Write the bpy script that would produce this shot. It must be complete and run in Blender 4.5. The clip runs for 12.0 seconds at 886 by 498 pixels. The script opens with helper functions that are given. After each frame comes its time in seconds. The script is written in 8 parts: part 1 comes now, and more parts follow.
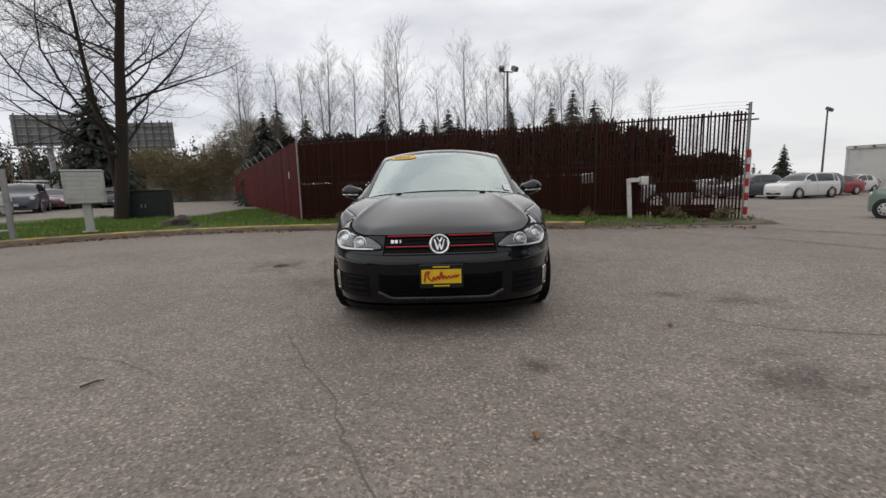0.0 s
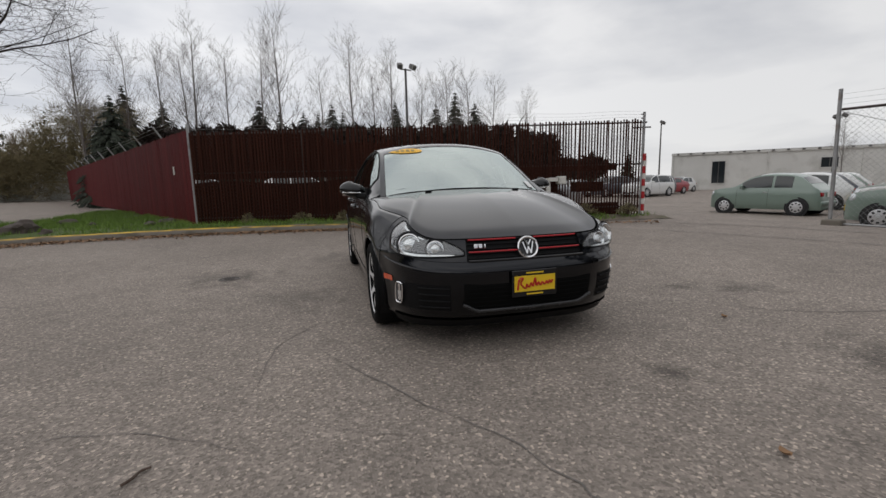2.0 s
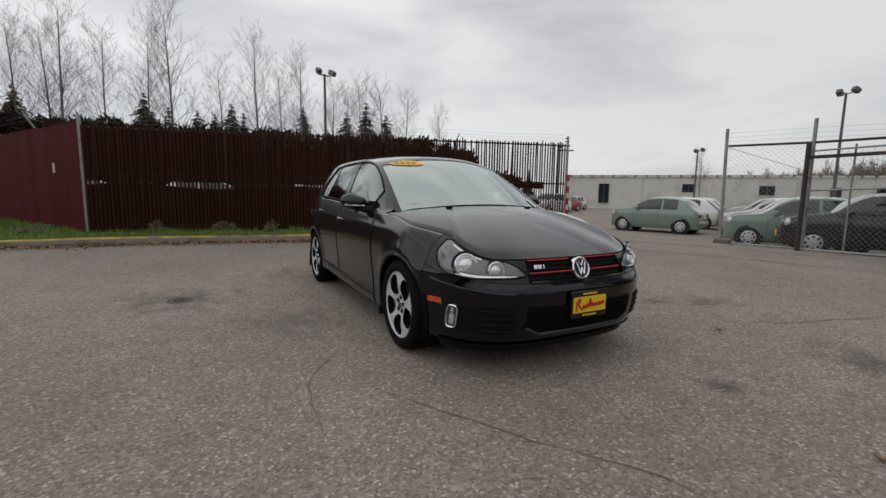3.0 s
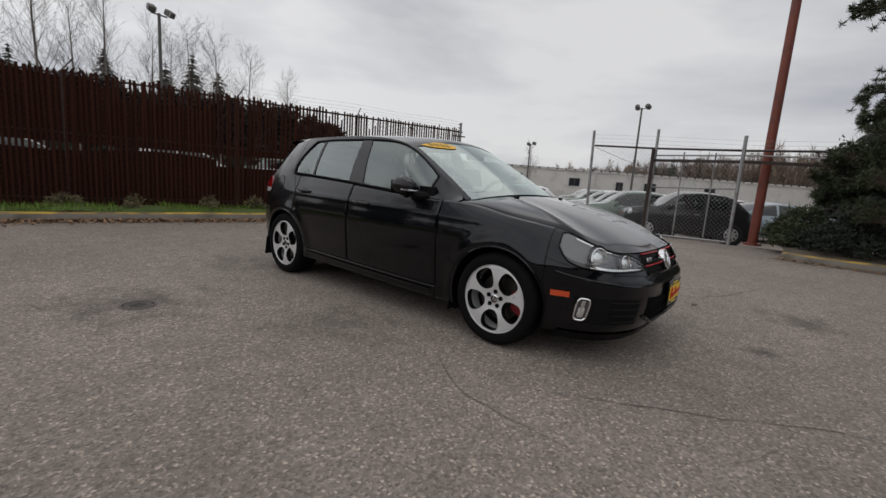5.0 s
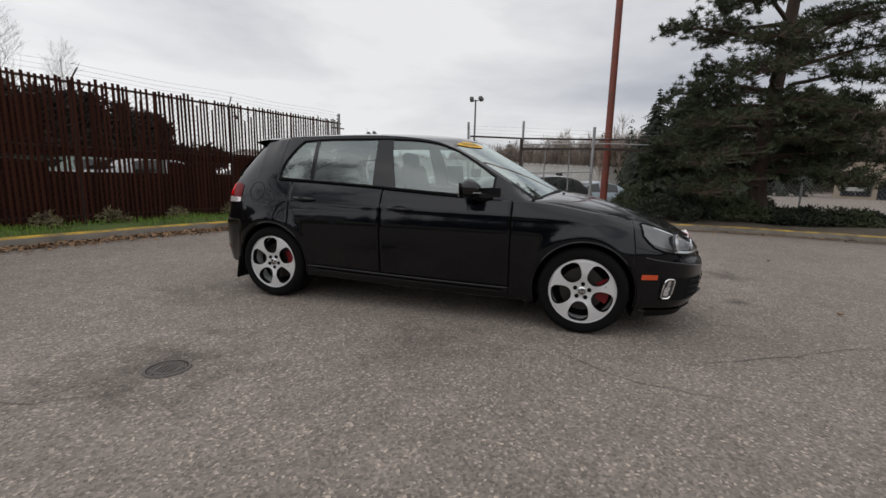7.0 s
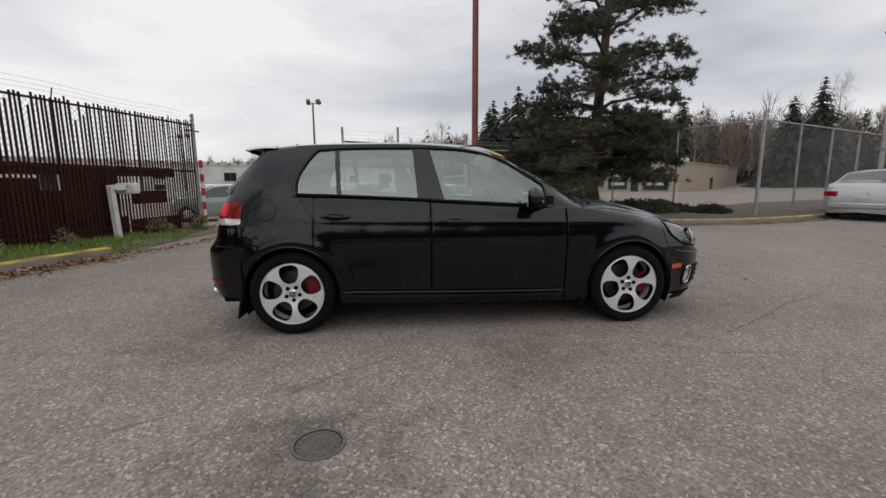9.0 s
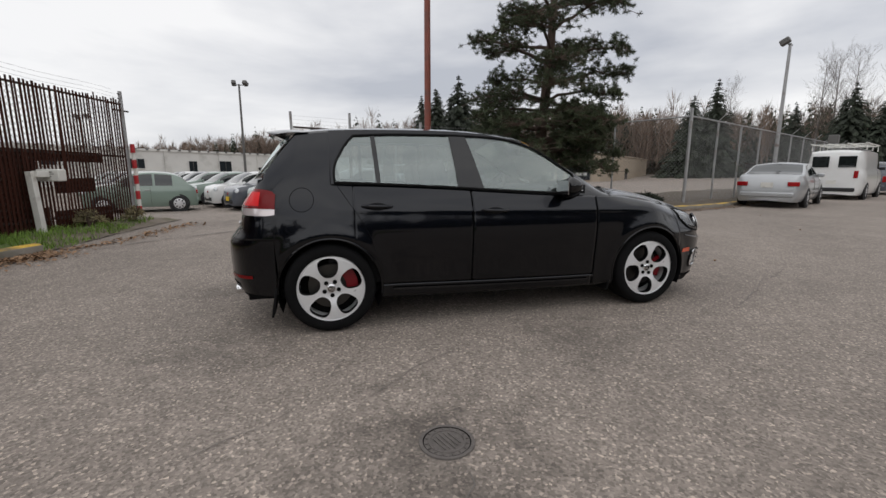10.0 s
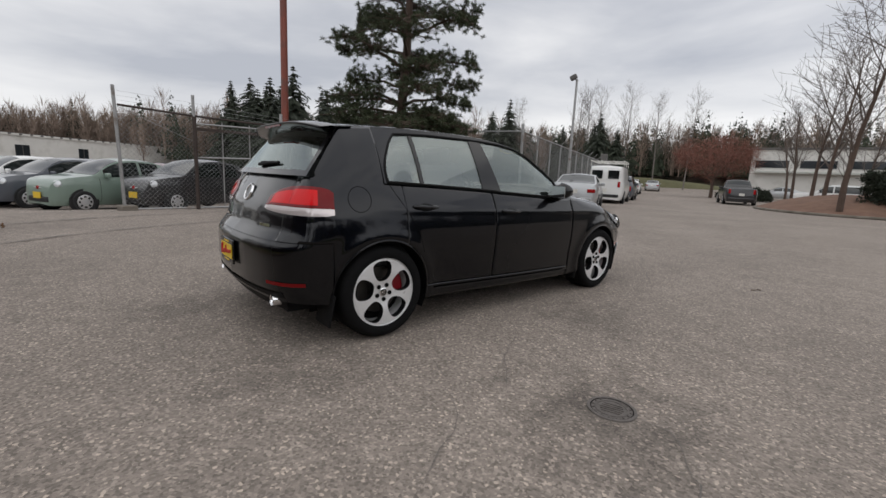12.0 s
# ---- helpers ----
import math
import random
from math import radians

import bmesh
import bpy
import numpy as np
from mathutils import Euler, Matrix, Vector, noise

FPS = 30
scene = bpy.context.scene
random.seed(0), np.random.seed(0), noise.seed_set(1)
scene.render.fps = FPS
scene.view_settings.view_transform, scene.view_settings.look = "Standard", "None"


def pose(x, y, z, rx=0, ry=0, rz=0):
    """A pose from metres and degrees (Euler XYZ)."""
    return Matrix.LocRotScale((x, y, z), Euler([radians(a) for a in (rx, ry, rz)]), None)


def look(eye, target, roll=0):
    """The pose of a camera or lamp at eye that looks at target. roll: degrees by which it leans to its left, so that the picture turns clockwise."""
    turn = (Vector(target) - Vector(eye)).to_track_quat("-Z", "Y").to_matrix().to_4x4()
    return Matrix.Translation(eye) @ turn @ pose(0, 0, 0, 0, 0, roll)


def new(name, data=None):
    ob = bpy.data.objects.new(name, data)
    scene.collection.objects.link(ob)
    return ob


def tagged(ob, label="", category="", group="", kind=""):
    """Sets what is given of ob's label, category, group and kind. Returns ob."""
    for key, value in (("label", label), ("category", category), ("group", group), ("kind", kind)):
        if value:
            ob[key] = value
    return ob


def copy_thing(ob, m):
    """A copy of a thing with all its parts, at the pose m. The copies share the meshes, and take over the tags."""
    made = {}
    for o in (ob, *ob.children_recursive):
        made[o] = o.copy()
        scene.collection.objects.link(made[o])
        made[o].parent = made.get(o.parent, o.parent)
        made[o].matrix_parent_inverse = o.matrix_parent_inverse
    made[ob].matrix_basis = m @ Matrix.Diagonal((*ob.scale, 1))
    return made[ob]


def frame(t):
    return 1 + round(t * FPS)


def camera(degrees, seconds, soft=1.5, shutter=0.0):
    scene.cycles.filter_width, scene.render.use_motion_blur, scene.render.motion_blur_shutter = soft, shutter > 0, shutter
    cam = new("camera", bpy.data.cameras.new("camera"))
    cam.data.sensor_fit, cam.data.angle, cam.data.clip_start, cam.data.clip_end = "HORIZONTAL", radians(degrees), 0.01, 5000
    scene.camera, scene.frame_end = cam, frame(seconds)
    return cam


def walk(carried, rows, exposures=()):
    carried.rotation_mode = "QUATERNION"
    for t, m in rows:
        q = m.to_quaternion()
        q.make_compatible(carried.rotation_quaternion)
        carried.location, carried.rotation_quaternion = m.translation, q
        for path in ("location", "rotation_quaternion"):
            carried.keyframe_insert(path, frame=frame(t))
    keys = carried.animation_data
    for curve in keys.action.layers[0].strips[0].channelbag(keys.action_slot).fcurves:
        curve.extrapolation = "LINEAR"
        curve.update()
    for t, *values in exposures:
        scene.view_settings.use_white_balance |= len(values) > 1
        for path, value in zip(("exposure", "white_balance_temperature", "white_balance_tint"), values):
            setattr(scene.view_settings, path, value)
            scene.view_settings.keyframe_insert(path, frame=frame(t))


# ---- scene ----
cam = camera(91.6, 12.0)
PATH = [
    (0, (0.034, -5.014, 1.014), (0.025, -3.034, 0.732), -1.7),
    (0.5, (-0.146, -4.92, 0.997), (-0.15, -2.946, 0.675), -1.3),
    (1, (-0.418, -4.786, 1.019), (-0.318, -2.81, 0.723), 0.2),
    (1.5, (-0.829, -4.67, 1.022), (-0.414, -2.739, 0.708), -0.7),
    (2, (-1.226, -4.461, 1.03), (-0.679, -2.56, 0.729), -1.4),
    (2.5, (-1.608, -4.222, 1.054), (-0.912, -2.361, 0.827), -0.4),
    (3, (-2.012, -3.958, 1.064), (-1.045, -2.225, 0.814), 0.8),
    (3.5, (-2.352, -3.684, 1.045), (-1.17, -2.101, 0.729), 2.5),
    (3.7, (-2.459, -3.576, 1.039), (-1.227, -2.031, 0.733), 2.8),
    (5.3, (-3.392, -2.519, 1.062), (-1.79, -1.368, 0.734), 2.7),
    (5.5, (-3.488, -2.372, 1.053), (-1.846, -1.281, 0.714), 1.4),
    (6, (-3.656, -1.949, 1.055), (-1.936, -1.004, 0.672), 0.6),
    (6.5, (-3.826, -1.551, 1.068), (-2.013, -0.769, 0.753), 1.3),
    (7, (-3.945, -1.185, 1.073), (-2.056, -0.618, 0.745), 1.4),
    (7.2, (-3.967, -1.04, 1.064), (-2.046, -0.59, 0.734), 0.8),
    (8.8, (-4.012, 0.354, 1.109), (-2.044, 0.24, 0.772), 0.9),
    (9, (-4.001, 0.535, 1.105), (-2.036, 0.32, 0.803), -0.3),
    (9.5, (-3.948, 0.956, 1.1), (-2.015, 0.564, 0.767), -0.9),
    (10, (-3.8, 1.343, 1.1), (-1.906, 0.806, 0.749), 0.1),
    (10.5, (-3.69, 1.759, 1.105), (-1.864, 0.986, 0.84), 0.9),
    (11, (-3.548, 2.109, 1.087), (-1.796, 1.189, 0.796), 1.4),
    (11.5, (-3.363, 2.441, 1.087), (-1.708, 1.357, 0.793), 2.4),
    (12, (-3.174, 2.805, 1.086), (-1.675, 1.523, 0.751), 2.6),
]
EXPOSURES = [(0, 0.08), (1.5, 0.02), (2.5, -0.08), (3.5, -0.12), (5.5, -0.16), (6.5, 0.0), (7.0, 0.08), (9.0, 0.18), (10.5, 0.28), (12, 0.22)]
walk(cam, [(t, look(eye, target, roll)) for t, eye, target, roll in PATH], EXPOSURES)

# ---- world, sun, exposure ----
SUN_EL, SUN_ROT = 42.0, 200.0
world = bpy.data.worlds.new("overcast_sky")
scene.world = world
world.use_nodes = True
wt = world.node_tree
wt.nodes.clear()


def wnode(kind, **values):
    n = wt.nodes.new(kind)
    for key, value in values.items():
        n.inputs[key].default_value = value
    return n


w_out = wnode("ShaderNodeOutputWorld")
w_bg = wnode("ShaderNodeBackground", Strength=1.0)
w_sky = wnode("ShaderNodeTexSky")
w_sky.sky_type, w_sky.sun_disc = "NISHITA", False
w_sky.sun_elevation, w_sky.sun_rotation = radians(SUN_EL), radians(SUN_ROT)
w_dim = wnode("ShaderNodeVectorMath")
w_dim.operation = "SCALE"
w_dim.inputs["Scale"].default_value = 0.10
w_co = wnode("ShaderNodeTexCoord")
w_map = wnode("ShaderNodeMapping")
w_map.inputs["Scale"].default_value = (1.0, 1.0, 3.6)
w_map.inputs["Rotation"].default_value = (0.0, 0.0, 0.7)
w_noise = wnode("ShaderNodeTexNoise", Scale=1.35, Detail=6.0, Roughness=0.52, Distortion=0.25)
w_ramp = wnode("ShaderNodeValToRGB")
w_ramp.color_ramp.elements[0].position, w_ramp.color_ramp.elements[0].color = 0.33, (0.49, 0.51, 0.565, 1)
w_ramp.color_ramp.elements[1].position, w_ramp.color_ramp.elements[1].color = 0.62, (0.93, 0.925, 0.93, 1)
w_mix = wnode("ShaderNodeMix")
w_mix.data_type, w_mix.inputs[0].default_value = "RGBA", 0.94
link = wt.links.new
link(w_co.outputs["Generated"], w_map.inputs["Vector"])
link(w_map.outputs[0], w_noise.inputs["Vector"])
link(w_noise.outputs["Fac"], w_ramp.inputs[0])
link(w_sky.outputs[0], w_dim.inputs[0])
link(w_dim.outputs[0], w_mix.inputs[6])
link(w_ramp.outputs[0], w_mix.inputs[7])
# the cloud cover is thinner on one side of the sky
w_dot = wnode("ShaderNodeVectorMath")
w_dot.operation = "DOT_PRODUCT"
w_dot.inputs[1].default_value = (-0.75, 0.65, 0.0)
w_lin = wnode("ShaderNodeMath")
w_lin.operation = "MULTIPLY_ADD"
w_lin.inputs[1].default_value, w_lin.inputs[2].default_value = 0.14, 0.99
w_fade = wnode("ShaderNodeVectorMath")
w_fade.operation = "SCALE"
link(w_co.outputs["Generated"], w_dot.inputs[0])
link(w_dot.outputs["Value"], w_lin.inputs[0])
link(w_mix.outputs[2], w_fade.inputs[0])
link(w_lin.outputs[0], w_fade.inputs["Scale"])
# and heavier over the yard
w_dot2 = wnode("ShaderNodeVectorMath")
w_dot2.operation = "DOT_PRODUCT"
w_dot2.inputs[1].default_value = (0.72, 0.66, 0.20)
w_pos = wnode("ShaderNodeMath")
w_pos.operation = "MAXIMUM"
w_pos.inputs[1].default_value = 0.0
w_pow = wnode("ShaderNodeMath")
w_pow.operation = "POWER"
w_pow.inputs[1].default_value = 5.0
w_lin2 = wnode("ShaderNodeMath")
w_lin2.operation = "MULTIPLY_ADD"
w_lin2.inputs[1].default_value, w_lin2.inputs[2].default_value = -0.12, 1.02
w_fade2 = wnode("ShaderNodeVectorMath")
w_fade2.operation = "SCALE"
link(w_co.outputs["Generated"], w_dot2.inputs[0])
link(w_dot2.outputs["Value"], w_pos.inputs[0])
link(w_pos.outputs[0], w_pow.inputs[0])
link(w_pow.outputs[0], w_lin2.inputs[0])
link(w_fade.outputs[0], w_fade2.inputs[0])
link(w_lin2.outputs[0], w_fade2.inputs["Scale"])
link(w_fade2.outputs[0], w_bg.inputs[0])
link(w_bg.outputs[0], w_out.inputs[0])

sun_data = bpy.data.lights.new("sun", "SUN")
sun_data.energy, sun_data.angle, sun_data.color = 0.7, radians(130), (1.0, 0.97, 0.93)
sun = new("sun", sun_data)
sun.matrix_world = look((0, 0, 30), (8, -10, 0))
scene.view_settings.exposure = 0.0


# ---- materials ----
def material(name, colour, rough=0.7, metal=0.0, spec=0.5, vary=0.25, scale=6.0, fine=60.0, bump=0.15, bump_scale=80.0, coat=0.0, coat_ior=1.5, dirt=None, dirt_amount=0.0, per_object=0.0, per_island=0.0, stretch=(1, 1, 1)):
    """A surface with colour variation at two scales, fine relief and roughness wear."""
    m = bpy.data.materials.new(name)
    m.use_nodes = True
    nt = m.node_tree
    b = nt.nodes["Principled BSDF"]
    b.inputs["Roughness"].default_value, b.inputs["Metallic"].default_value = rough, metal
    b.inputs["Specular IOR Level"].default_value = spec
    b.inputs["Coat Weight"].default_value, b.inputs["Coat Roughness"].default_value, b.inputs["Coat IOR"].default_value = coat, 0.02, coat_ior
    co = nt.nodes.new("ShaderNodeTexCoord")
    mp = nt.nodes.new("ShaderNodeMapping")
    mp.inputs["Scale"].default_value = stretch
    nt.links.new(co.outputs["Object"], mp.inputs[0])

    def tex(s, detail=3.0):
        n = nt.nodes.new("ShaderNodeTexNoise")
        n.inputs["Scale"].default_value, n.inputs["Detail"].default_value = s, detail
        nt.links.new(mp.outputs[0], n.inputs["Vector"])
        return n.outputs["Fac"]

    def math_(op, a, c):
        n = nt.nodes.new("ShaderNodeMath")
        n.operation = op
        for i, v in enumerate((a, c)):
            if isinstance(v, (int, float)):
                n.inputs[i].default_value = v
            else:
                nt.links.new(v, n.inputs[i])
        return n.outputs[0]

    total = math_("ADD", math_("MULTIPLY", math_("SUBTRACT", tex(scale), 0.5), 1.6 * vary), math_("MULTIPLY", math_("SUBTRACT", tex(fine), 0.5), 1.2 * vary))
    if per_object:
        oi = nt.nodes.new("ShaderNodeObjectInfo")
        total = math_("ADD", total, math_("MULTIPLY", math_("SUBTRACT", oi.outputs["Random"], 0.5), per_object))
    if per_island:
        ge = nt.nodes.new("ShaderNodeNewGeometry")
        total = math_("ADD", total, math_("MULTIPLY", math_("SUBTRACT", ge.outputs["Random Per Island"], 0.5), per_island))
    total = math_("ADD", total, 1.0)
    sc = nt.nodes.new("ShaderNodeVectorMath")
    sc.operation = "SCALE"
    sc.inputs[0].default_value = colour
    nt.links.new(total, sc.inputs["Scale"])
    out = sc.outputs[0]
    if dirt:
        mx = nt.nodes.new("ShaderNodeMix")
        mx.data_type = "RGBA"
        ramp = nt.nodes.new("ShaderNodeValToRGB")
        ramp.color_ramp.elements[0].position, ramp.color_ramp.elements[1].position = 0.62 - dirt_amount * 0.4, 0.78 - dirt_amount * 0.2
        nt.links.new(tex(scale * 0.7 + 0.3, 6.0), ramp.inputs[0])
        nt.links.new(ramp.outputs[0], mx.inputs[0])
        nt.links.new(out, mx.inputs[6])
        mx.inputs[7].default_value = (*dirt, 1)
        out = mx.outputs[2]
    nt.links.new(out, b.inputs["Base Color"])
    if bump:
        bp = nt.nodes.new("ShaderNodeBump")
        bp.inputs["Strength"].default_value, bp.inputs["Distance"].default_value = bump, 0.01
        nt.links.new(tex(bump_scale), bp.inputs["Height"])
        nt.links.new(bp.outputs[0], b.inputs["Normal"])
    if vary and rough > 0.08 and metal < 0.5:
        nt.links.new(math_("ADD", math_("MULTIPLY", math_("SUBTRACT", tex(scale * 2.3), 0.5), 0.25), rough), b.inputs["Roughness"])
    return m


def plain(name, colour, rough=0.5, metal=0.0, coat=0.0, spec=0.5):
    return material(name, colour, rough, metal, spec, vary=0.06, bump=0.0, coat=coat)


def glass_material(name, tint, rough=0.0, ior=1.5, sheen=(1.0, 1.0, 1.0)):
    m = bpy.data.materials.new(name)
    m.use_nodes = True
    nt = m.node_tree
    nt.nodes.clear()
    o = nt.nodes.new("ShaderNodeOutputMaterial")
    mix = nt.nodes.new("ShaderNodeMixShader")
    tr = nt.nodes.new("ShaderNodeBsdfTransparent")
    gl = nt.nodes.new("ShaderNodeBsdfGlossy")
    lw = nt.nodes.new("ShaderNodeLayerWeight")
    lw.inputs[0].default_value = 0.5
    pw = nt.nodes.new("ShaderNodeMath")
    pw.operation = "POWER"
    pw.inputs[1].default_value = 4.0
    fr = nt.nodes.new("ShaderNodeMath")
    fr.operation, fr.use_clamp = "MULTIPLY_ADD", True
    f0 = ((ior - 1) / (ior + 1)) ** 2 * 2.0
    fr.inputs[1].default_value, fr.inputs[2].default_value = 1 - f0, f0
    nt.links.new(lw.outputs["Facing"], pw.inputs[0])
    nt.links.new(pw.outputs[0], fr.inputs[0])
    tr.inputs[0].default_value = (*tint, 1)
    gl.inputs["Roughness"].default_value = rough
    gl.inputs["Color"].default_value = (*sheen, 1)
    nt.links.new(fr.outputs[0], mix.inputs[0])
    nt.links.new(tr.outputs[0], mix.inputs[1])
    nt.links.new(gl.outputs[0], mix.inputs[2])
    nt.links.new(mix.outputs[0], o.inputs[0])
    return m


def asphalt_material(name, base, spots, speck=1.0):
    """Worn asphalt: stone grains, binder, broad wear, and dark oily spots at (x, y, radius, strength)."""
    m = bpy.data.materials.new(name)
    m.use_nodes = True
    nt = m.node_tree
    b = nt.nodes["Principled BSDF"]
    b.inputs["Specular IOR Level"].default_value = 0.35
    geo = nt.nodes.new("ShaderNodeNewGeometry")
    pos = geo.outputs["Position"]

    def tex(kind, s, **kw):
        n = nt.nodes.new(kind)
        n.inputs["Scale"].default_value = s
        for k, v in kw.items():
            n.inputs[k].default_value = v
        nt.links.new(pos, n.inputs["Vector"])
        return n

    def math_(op, a, c, clamp=False):
        n = nt.nodes.new("ShaderNodeMath")
        n.operation, n.use_clamp = op, clamp
        for i, v in enumerate((a, c)):
            if isinstance(v, (int, float)):
                n.inputs[i].default_value = v
            else:
                nt.links.new(v, n.inputs[i])
        return n.outputs[0]

    vor = tex("ShaderNodeTexVoronoi", 84.0)
    sep = nt.nodes.new("ShaderNodeSeparateColor")
    nt.links.new(vor.outputs["Color"], sep.inputs[0])
    ramp = nt.nodes.new("ShaderNodeValToRGB")
    el = ramp.color_ramp.elements
    el[0].position, el[0].color = 0.0, (0.46, 0.45, 0.44, 1)
    el[1].position, el[1].color = 1.0, (2.15, 2.06, 1.96, 1)
    for p_, c_ in ((0.30, 0.74), (0.74, 1.0), (0.93, 1.32)):
        e = el.new(p_)
        e.color = (c_, c_ * 0.985, c_ * 0.97, 1)
    nt.links.new(sep.outputs[0], ramp.inputs[0])
    big = tex("ShaderNodeTexNoise", 0.45, Detail=5.0, Roughness=0.6).outputs["Fac"]
    mid = tex("ShaderNodeTexNoise", 4.5, Detail=4.0, Roughness=0.65).outputs["Fac"]
    grit = tex("ShaderNodeTexNoise", 240.0, Detail=2.0).outputs["Fac"]
    f = math_("ADD", math_("MULTIPLY", math_("SUBTRACT", big, 0.5), 0.75), math_("MULTIPLY", math_("SUBTRACT", mid, 0.5), 0.55))
    f = math_("ADD", f, math_("MULTIPLY", math_("SUBTRACT", grit, 0.5), 0.5 * speck))
    f = math_("ADD", f, 1.0)
    for x, y, r, k in spots:
        d = nt.nodes.new("ShaderNodeVectorMath")
        d.operation = "DISTANCE"
        d.inputs[1].default_value = (x, y, 0)
        nt.links.new(pos, d.inputs[0])
        e = math_("ADD", d.outputs["Value"], math_("MULTIPLY", math_("SUBTRACT", mid, 0.5), 2.2 * r))
        e = math_("SUBTRACT", 1.0, math_("DIVIDE", e, r), True)
        f = math_("SUBTRACT", f, math_("MULTIPLY", e, k))
    sc = nt.nodes.new("ShaderNodeVectorMath")
    sc.operation = "SCALE"
    sc.inputs[0].default_value = base
    nt.links.new(f, sc.inputs["Scale"])
    mul = nt.nodes.new("ShaderNodeMix")
    mul.data_type, mul.blend_type, mul.inputs[0].default_value = "RGBA", "MULTIPLY", 0.85 * speck
    nt.links.new(sc.outputs[0], mul.inputs[6])
    nt.links.new(ramp.outputs[0], mul.inputs[7])
    nt.links.new(mul.outputs[2], b.inputs["Base Color"])
    b.inputs["Roughness"].default_value = 0.82
    bp = nt.nodes.new("ShaderNodeBump")
    bp.inputs["Strength"].default_value, bp.inputs["Distance"].default_value = 0.55, 0.006
    nt.links.new(math_("ADD", vor.outputs["Distance"], math_("MULTIPLY", grit, 0.5)), bp.inputs["Height"])
    nt.links.new(bp.outputs[0], b.inputs["Normal"])
    return m


# ---- mesh tools ----
class Build:
    """Collects vertices and faces of one mesh."""

    def __init__(self):
        self.v, self.f = [], []

    def add(self, verts, faces):
        n = len(self.v)
        self.v.extend(tuple(p) for p in verts)
        self.f.extend(tuple(i + n for i in face) for face in faces)

    def box(self, c, s, rot=None):
        x, y, z = (a / 2 for a in s)
        pts = [Vector(p) for p in ((-x, -y, -z), (x, -y, -z), (x, y, -z), (-x, y, -z), (-x, -y, z), (x, -y, z), (x, y, z), (-x, y, z))]
        if rot is not None:
            r = Euler([radians(a) for a in rot]).to_matrix()
            pts = [r @ p for p in pts]
        self.add([p + Vector(c) for p in pts], [(3, 2, 1, 0), (4, 5, 6, 7), (0, 1, 5, 4), (1, 2, 6, 5), (2, 3, 7, 6), (3, 0, 4, 7)])
        return self

    def tube(self, pts, r, n=8, caps=True):
        pts = [Vector(p) for p in pts]
        rs = r if isinstance(r, (list, tuple)) else [r] * len(pts)
        rings, side = [], None
        for i, p in enumerate(pts):
            d = (pts[min(i + 1, len(pts) - 1)] - pts[max(i - 1, 0)])
            d = d.normalized() if d.length > 1e-9 else Vector((0, 0, 1))
            if side is None:
                side = d.orthogonal().normalized()
            side = side - d * side.dot(d)
            side = side.normalized() if side.length > 1e-6 else d.orthogonal().normalized()
            up = d.cross(side)
            rings.append([p + (side * math.cos(2 * math.pi * k / n) + up * math.sin(2 * math.pi * k / n)) * rs[i] for k in range(n)])
        faces = [(i * n + k, i * n + (k + 1) % n, (i + 1) * n + (k + 1) % n, (i + 1) * n + k) for i in range(len(pts) - 1) for k in range(n)]
        if caps and n > 2:
            faces += [tuple(range(n - 1, -1, -1)), tuple((len(pts) - 1) * n + k for k in range(n))]
        self.add([p for ring in rings for p in ring], faces)
        return self

    def grid(self, fn, us, vs, flip=False):
        nu, nv = len(us), len(vs)
        faces = []
        for i in range(nu - 1):
            for j in range(nv - 1):
                q = (i * nv + j, (i + 1) * nv + j, (i + 1) * nv + j + 1, i * nv + j + 1)
                faces.append(q[::-1] if flip else q)
        self.add([fn(u, v) for u in us for v in vs], faces)
        return self

    def lathe(self, profile, n, place):
        """Profile of (radius, height) turned about local z, then moved by the matrix place."""
        pts = [place @ Vector((r * math.cos(2 * math.pi * k / n), r * math.sin(2 * math.pi * k / n), h)) for r, h in profile for k in range(n)]
        faces = [(i * n + k, i * n + (k + 1) % n, (i + 1) * n + (k + 1) % n, (i + 1) * n + k) for i in range(len(profile) - 1) for k in range(n)]
        self.add(pts, faces)
        return self

    def moved(self, m):
        self.v = [tuple(m @ Vector(p)) for p in self.v]
        return self

    def mirrored(self):
        """Adds the mirror image across x = 0."""
        self.add([(-x, y, z) for x, y, z in self.v], [f[::-1] for f in self.f])
        return self

    def mesh(self, name, mats, smooth=40):
        me = bpy.data.meshes.new(name)
        me.from_pydata(self.v, [], self.f)
        for m in mats if isinstance(mats, (list, tuple)) else [mats]:
            me.materials.append(m)
        if smooth:
            me.shade_smooth()
            me.set_sharp_from_angle(angle=radians(smooth))
        return me


def part(name, build, mat, parent=None, label="", smooth=40, bevel=0.0, weld=False, solid=0.0):
    me = build.mesh(name, mat, smooth)
    if weld:
        b = bmesh.new()
        b.from_mesh(me)
        bmesh.ops.remove_doubles(b, verts=b.verts, dist=0.0008)
        bmesh.ops.recalc_face_normals(b, faces=b.faces)
        b.to_mesh(me)
        b.free()
    ob = new(name, me)
    if parent:
        ob.parent = parent
    if solid:
        md = ob.modifiers.new("thickness", "SOLIDIFY")
        md.thickness, md.offset = solid, -1
    if bevel:
        md = ob.modifiers.new("edges", "BEVEL")
        md.width, md.segments, md.limit_method = bevel, 2, "ANGLE"
    if label:
        ob["label"] = label
    return ob


def thing(name, label, category, group="", kind="", at=None):
    ob = new(name)
    ob.empty_display_size = 0.2
    if at is not None:
        ob.matrix_basis = at
    return tagged(ob, label, category, group, kind)


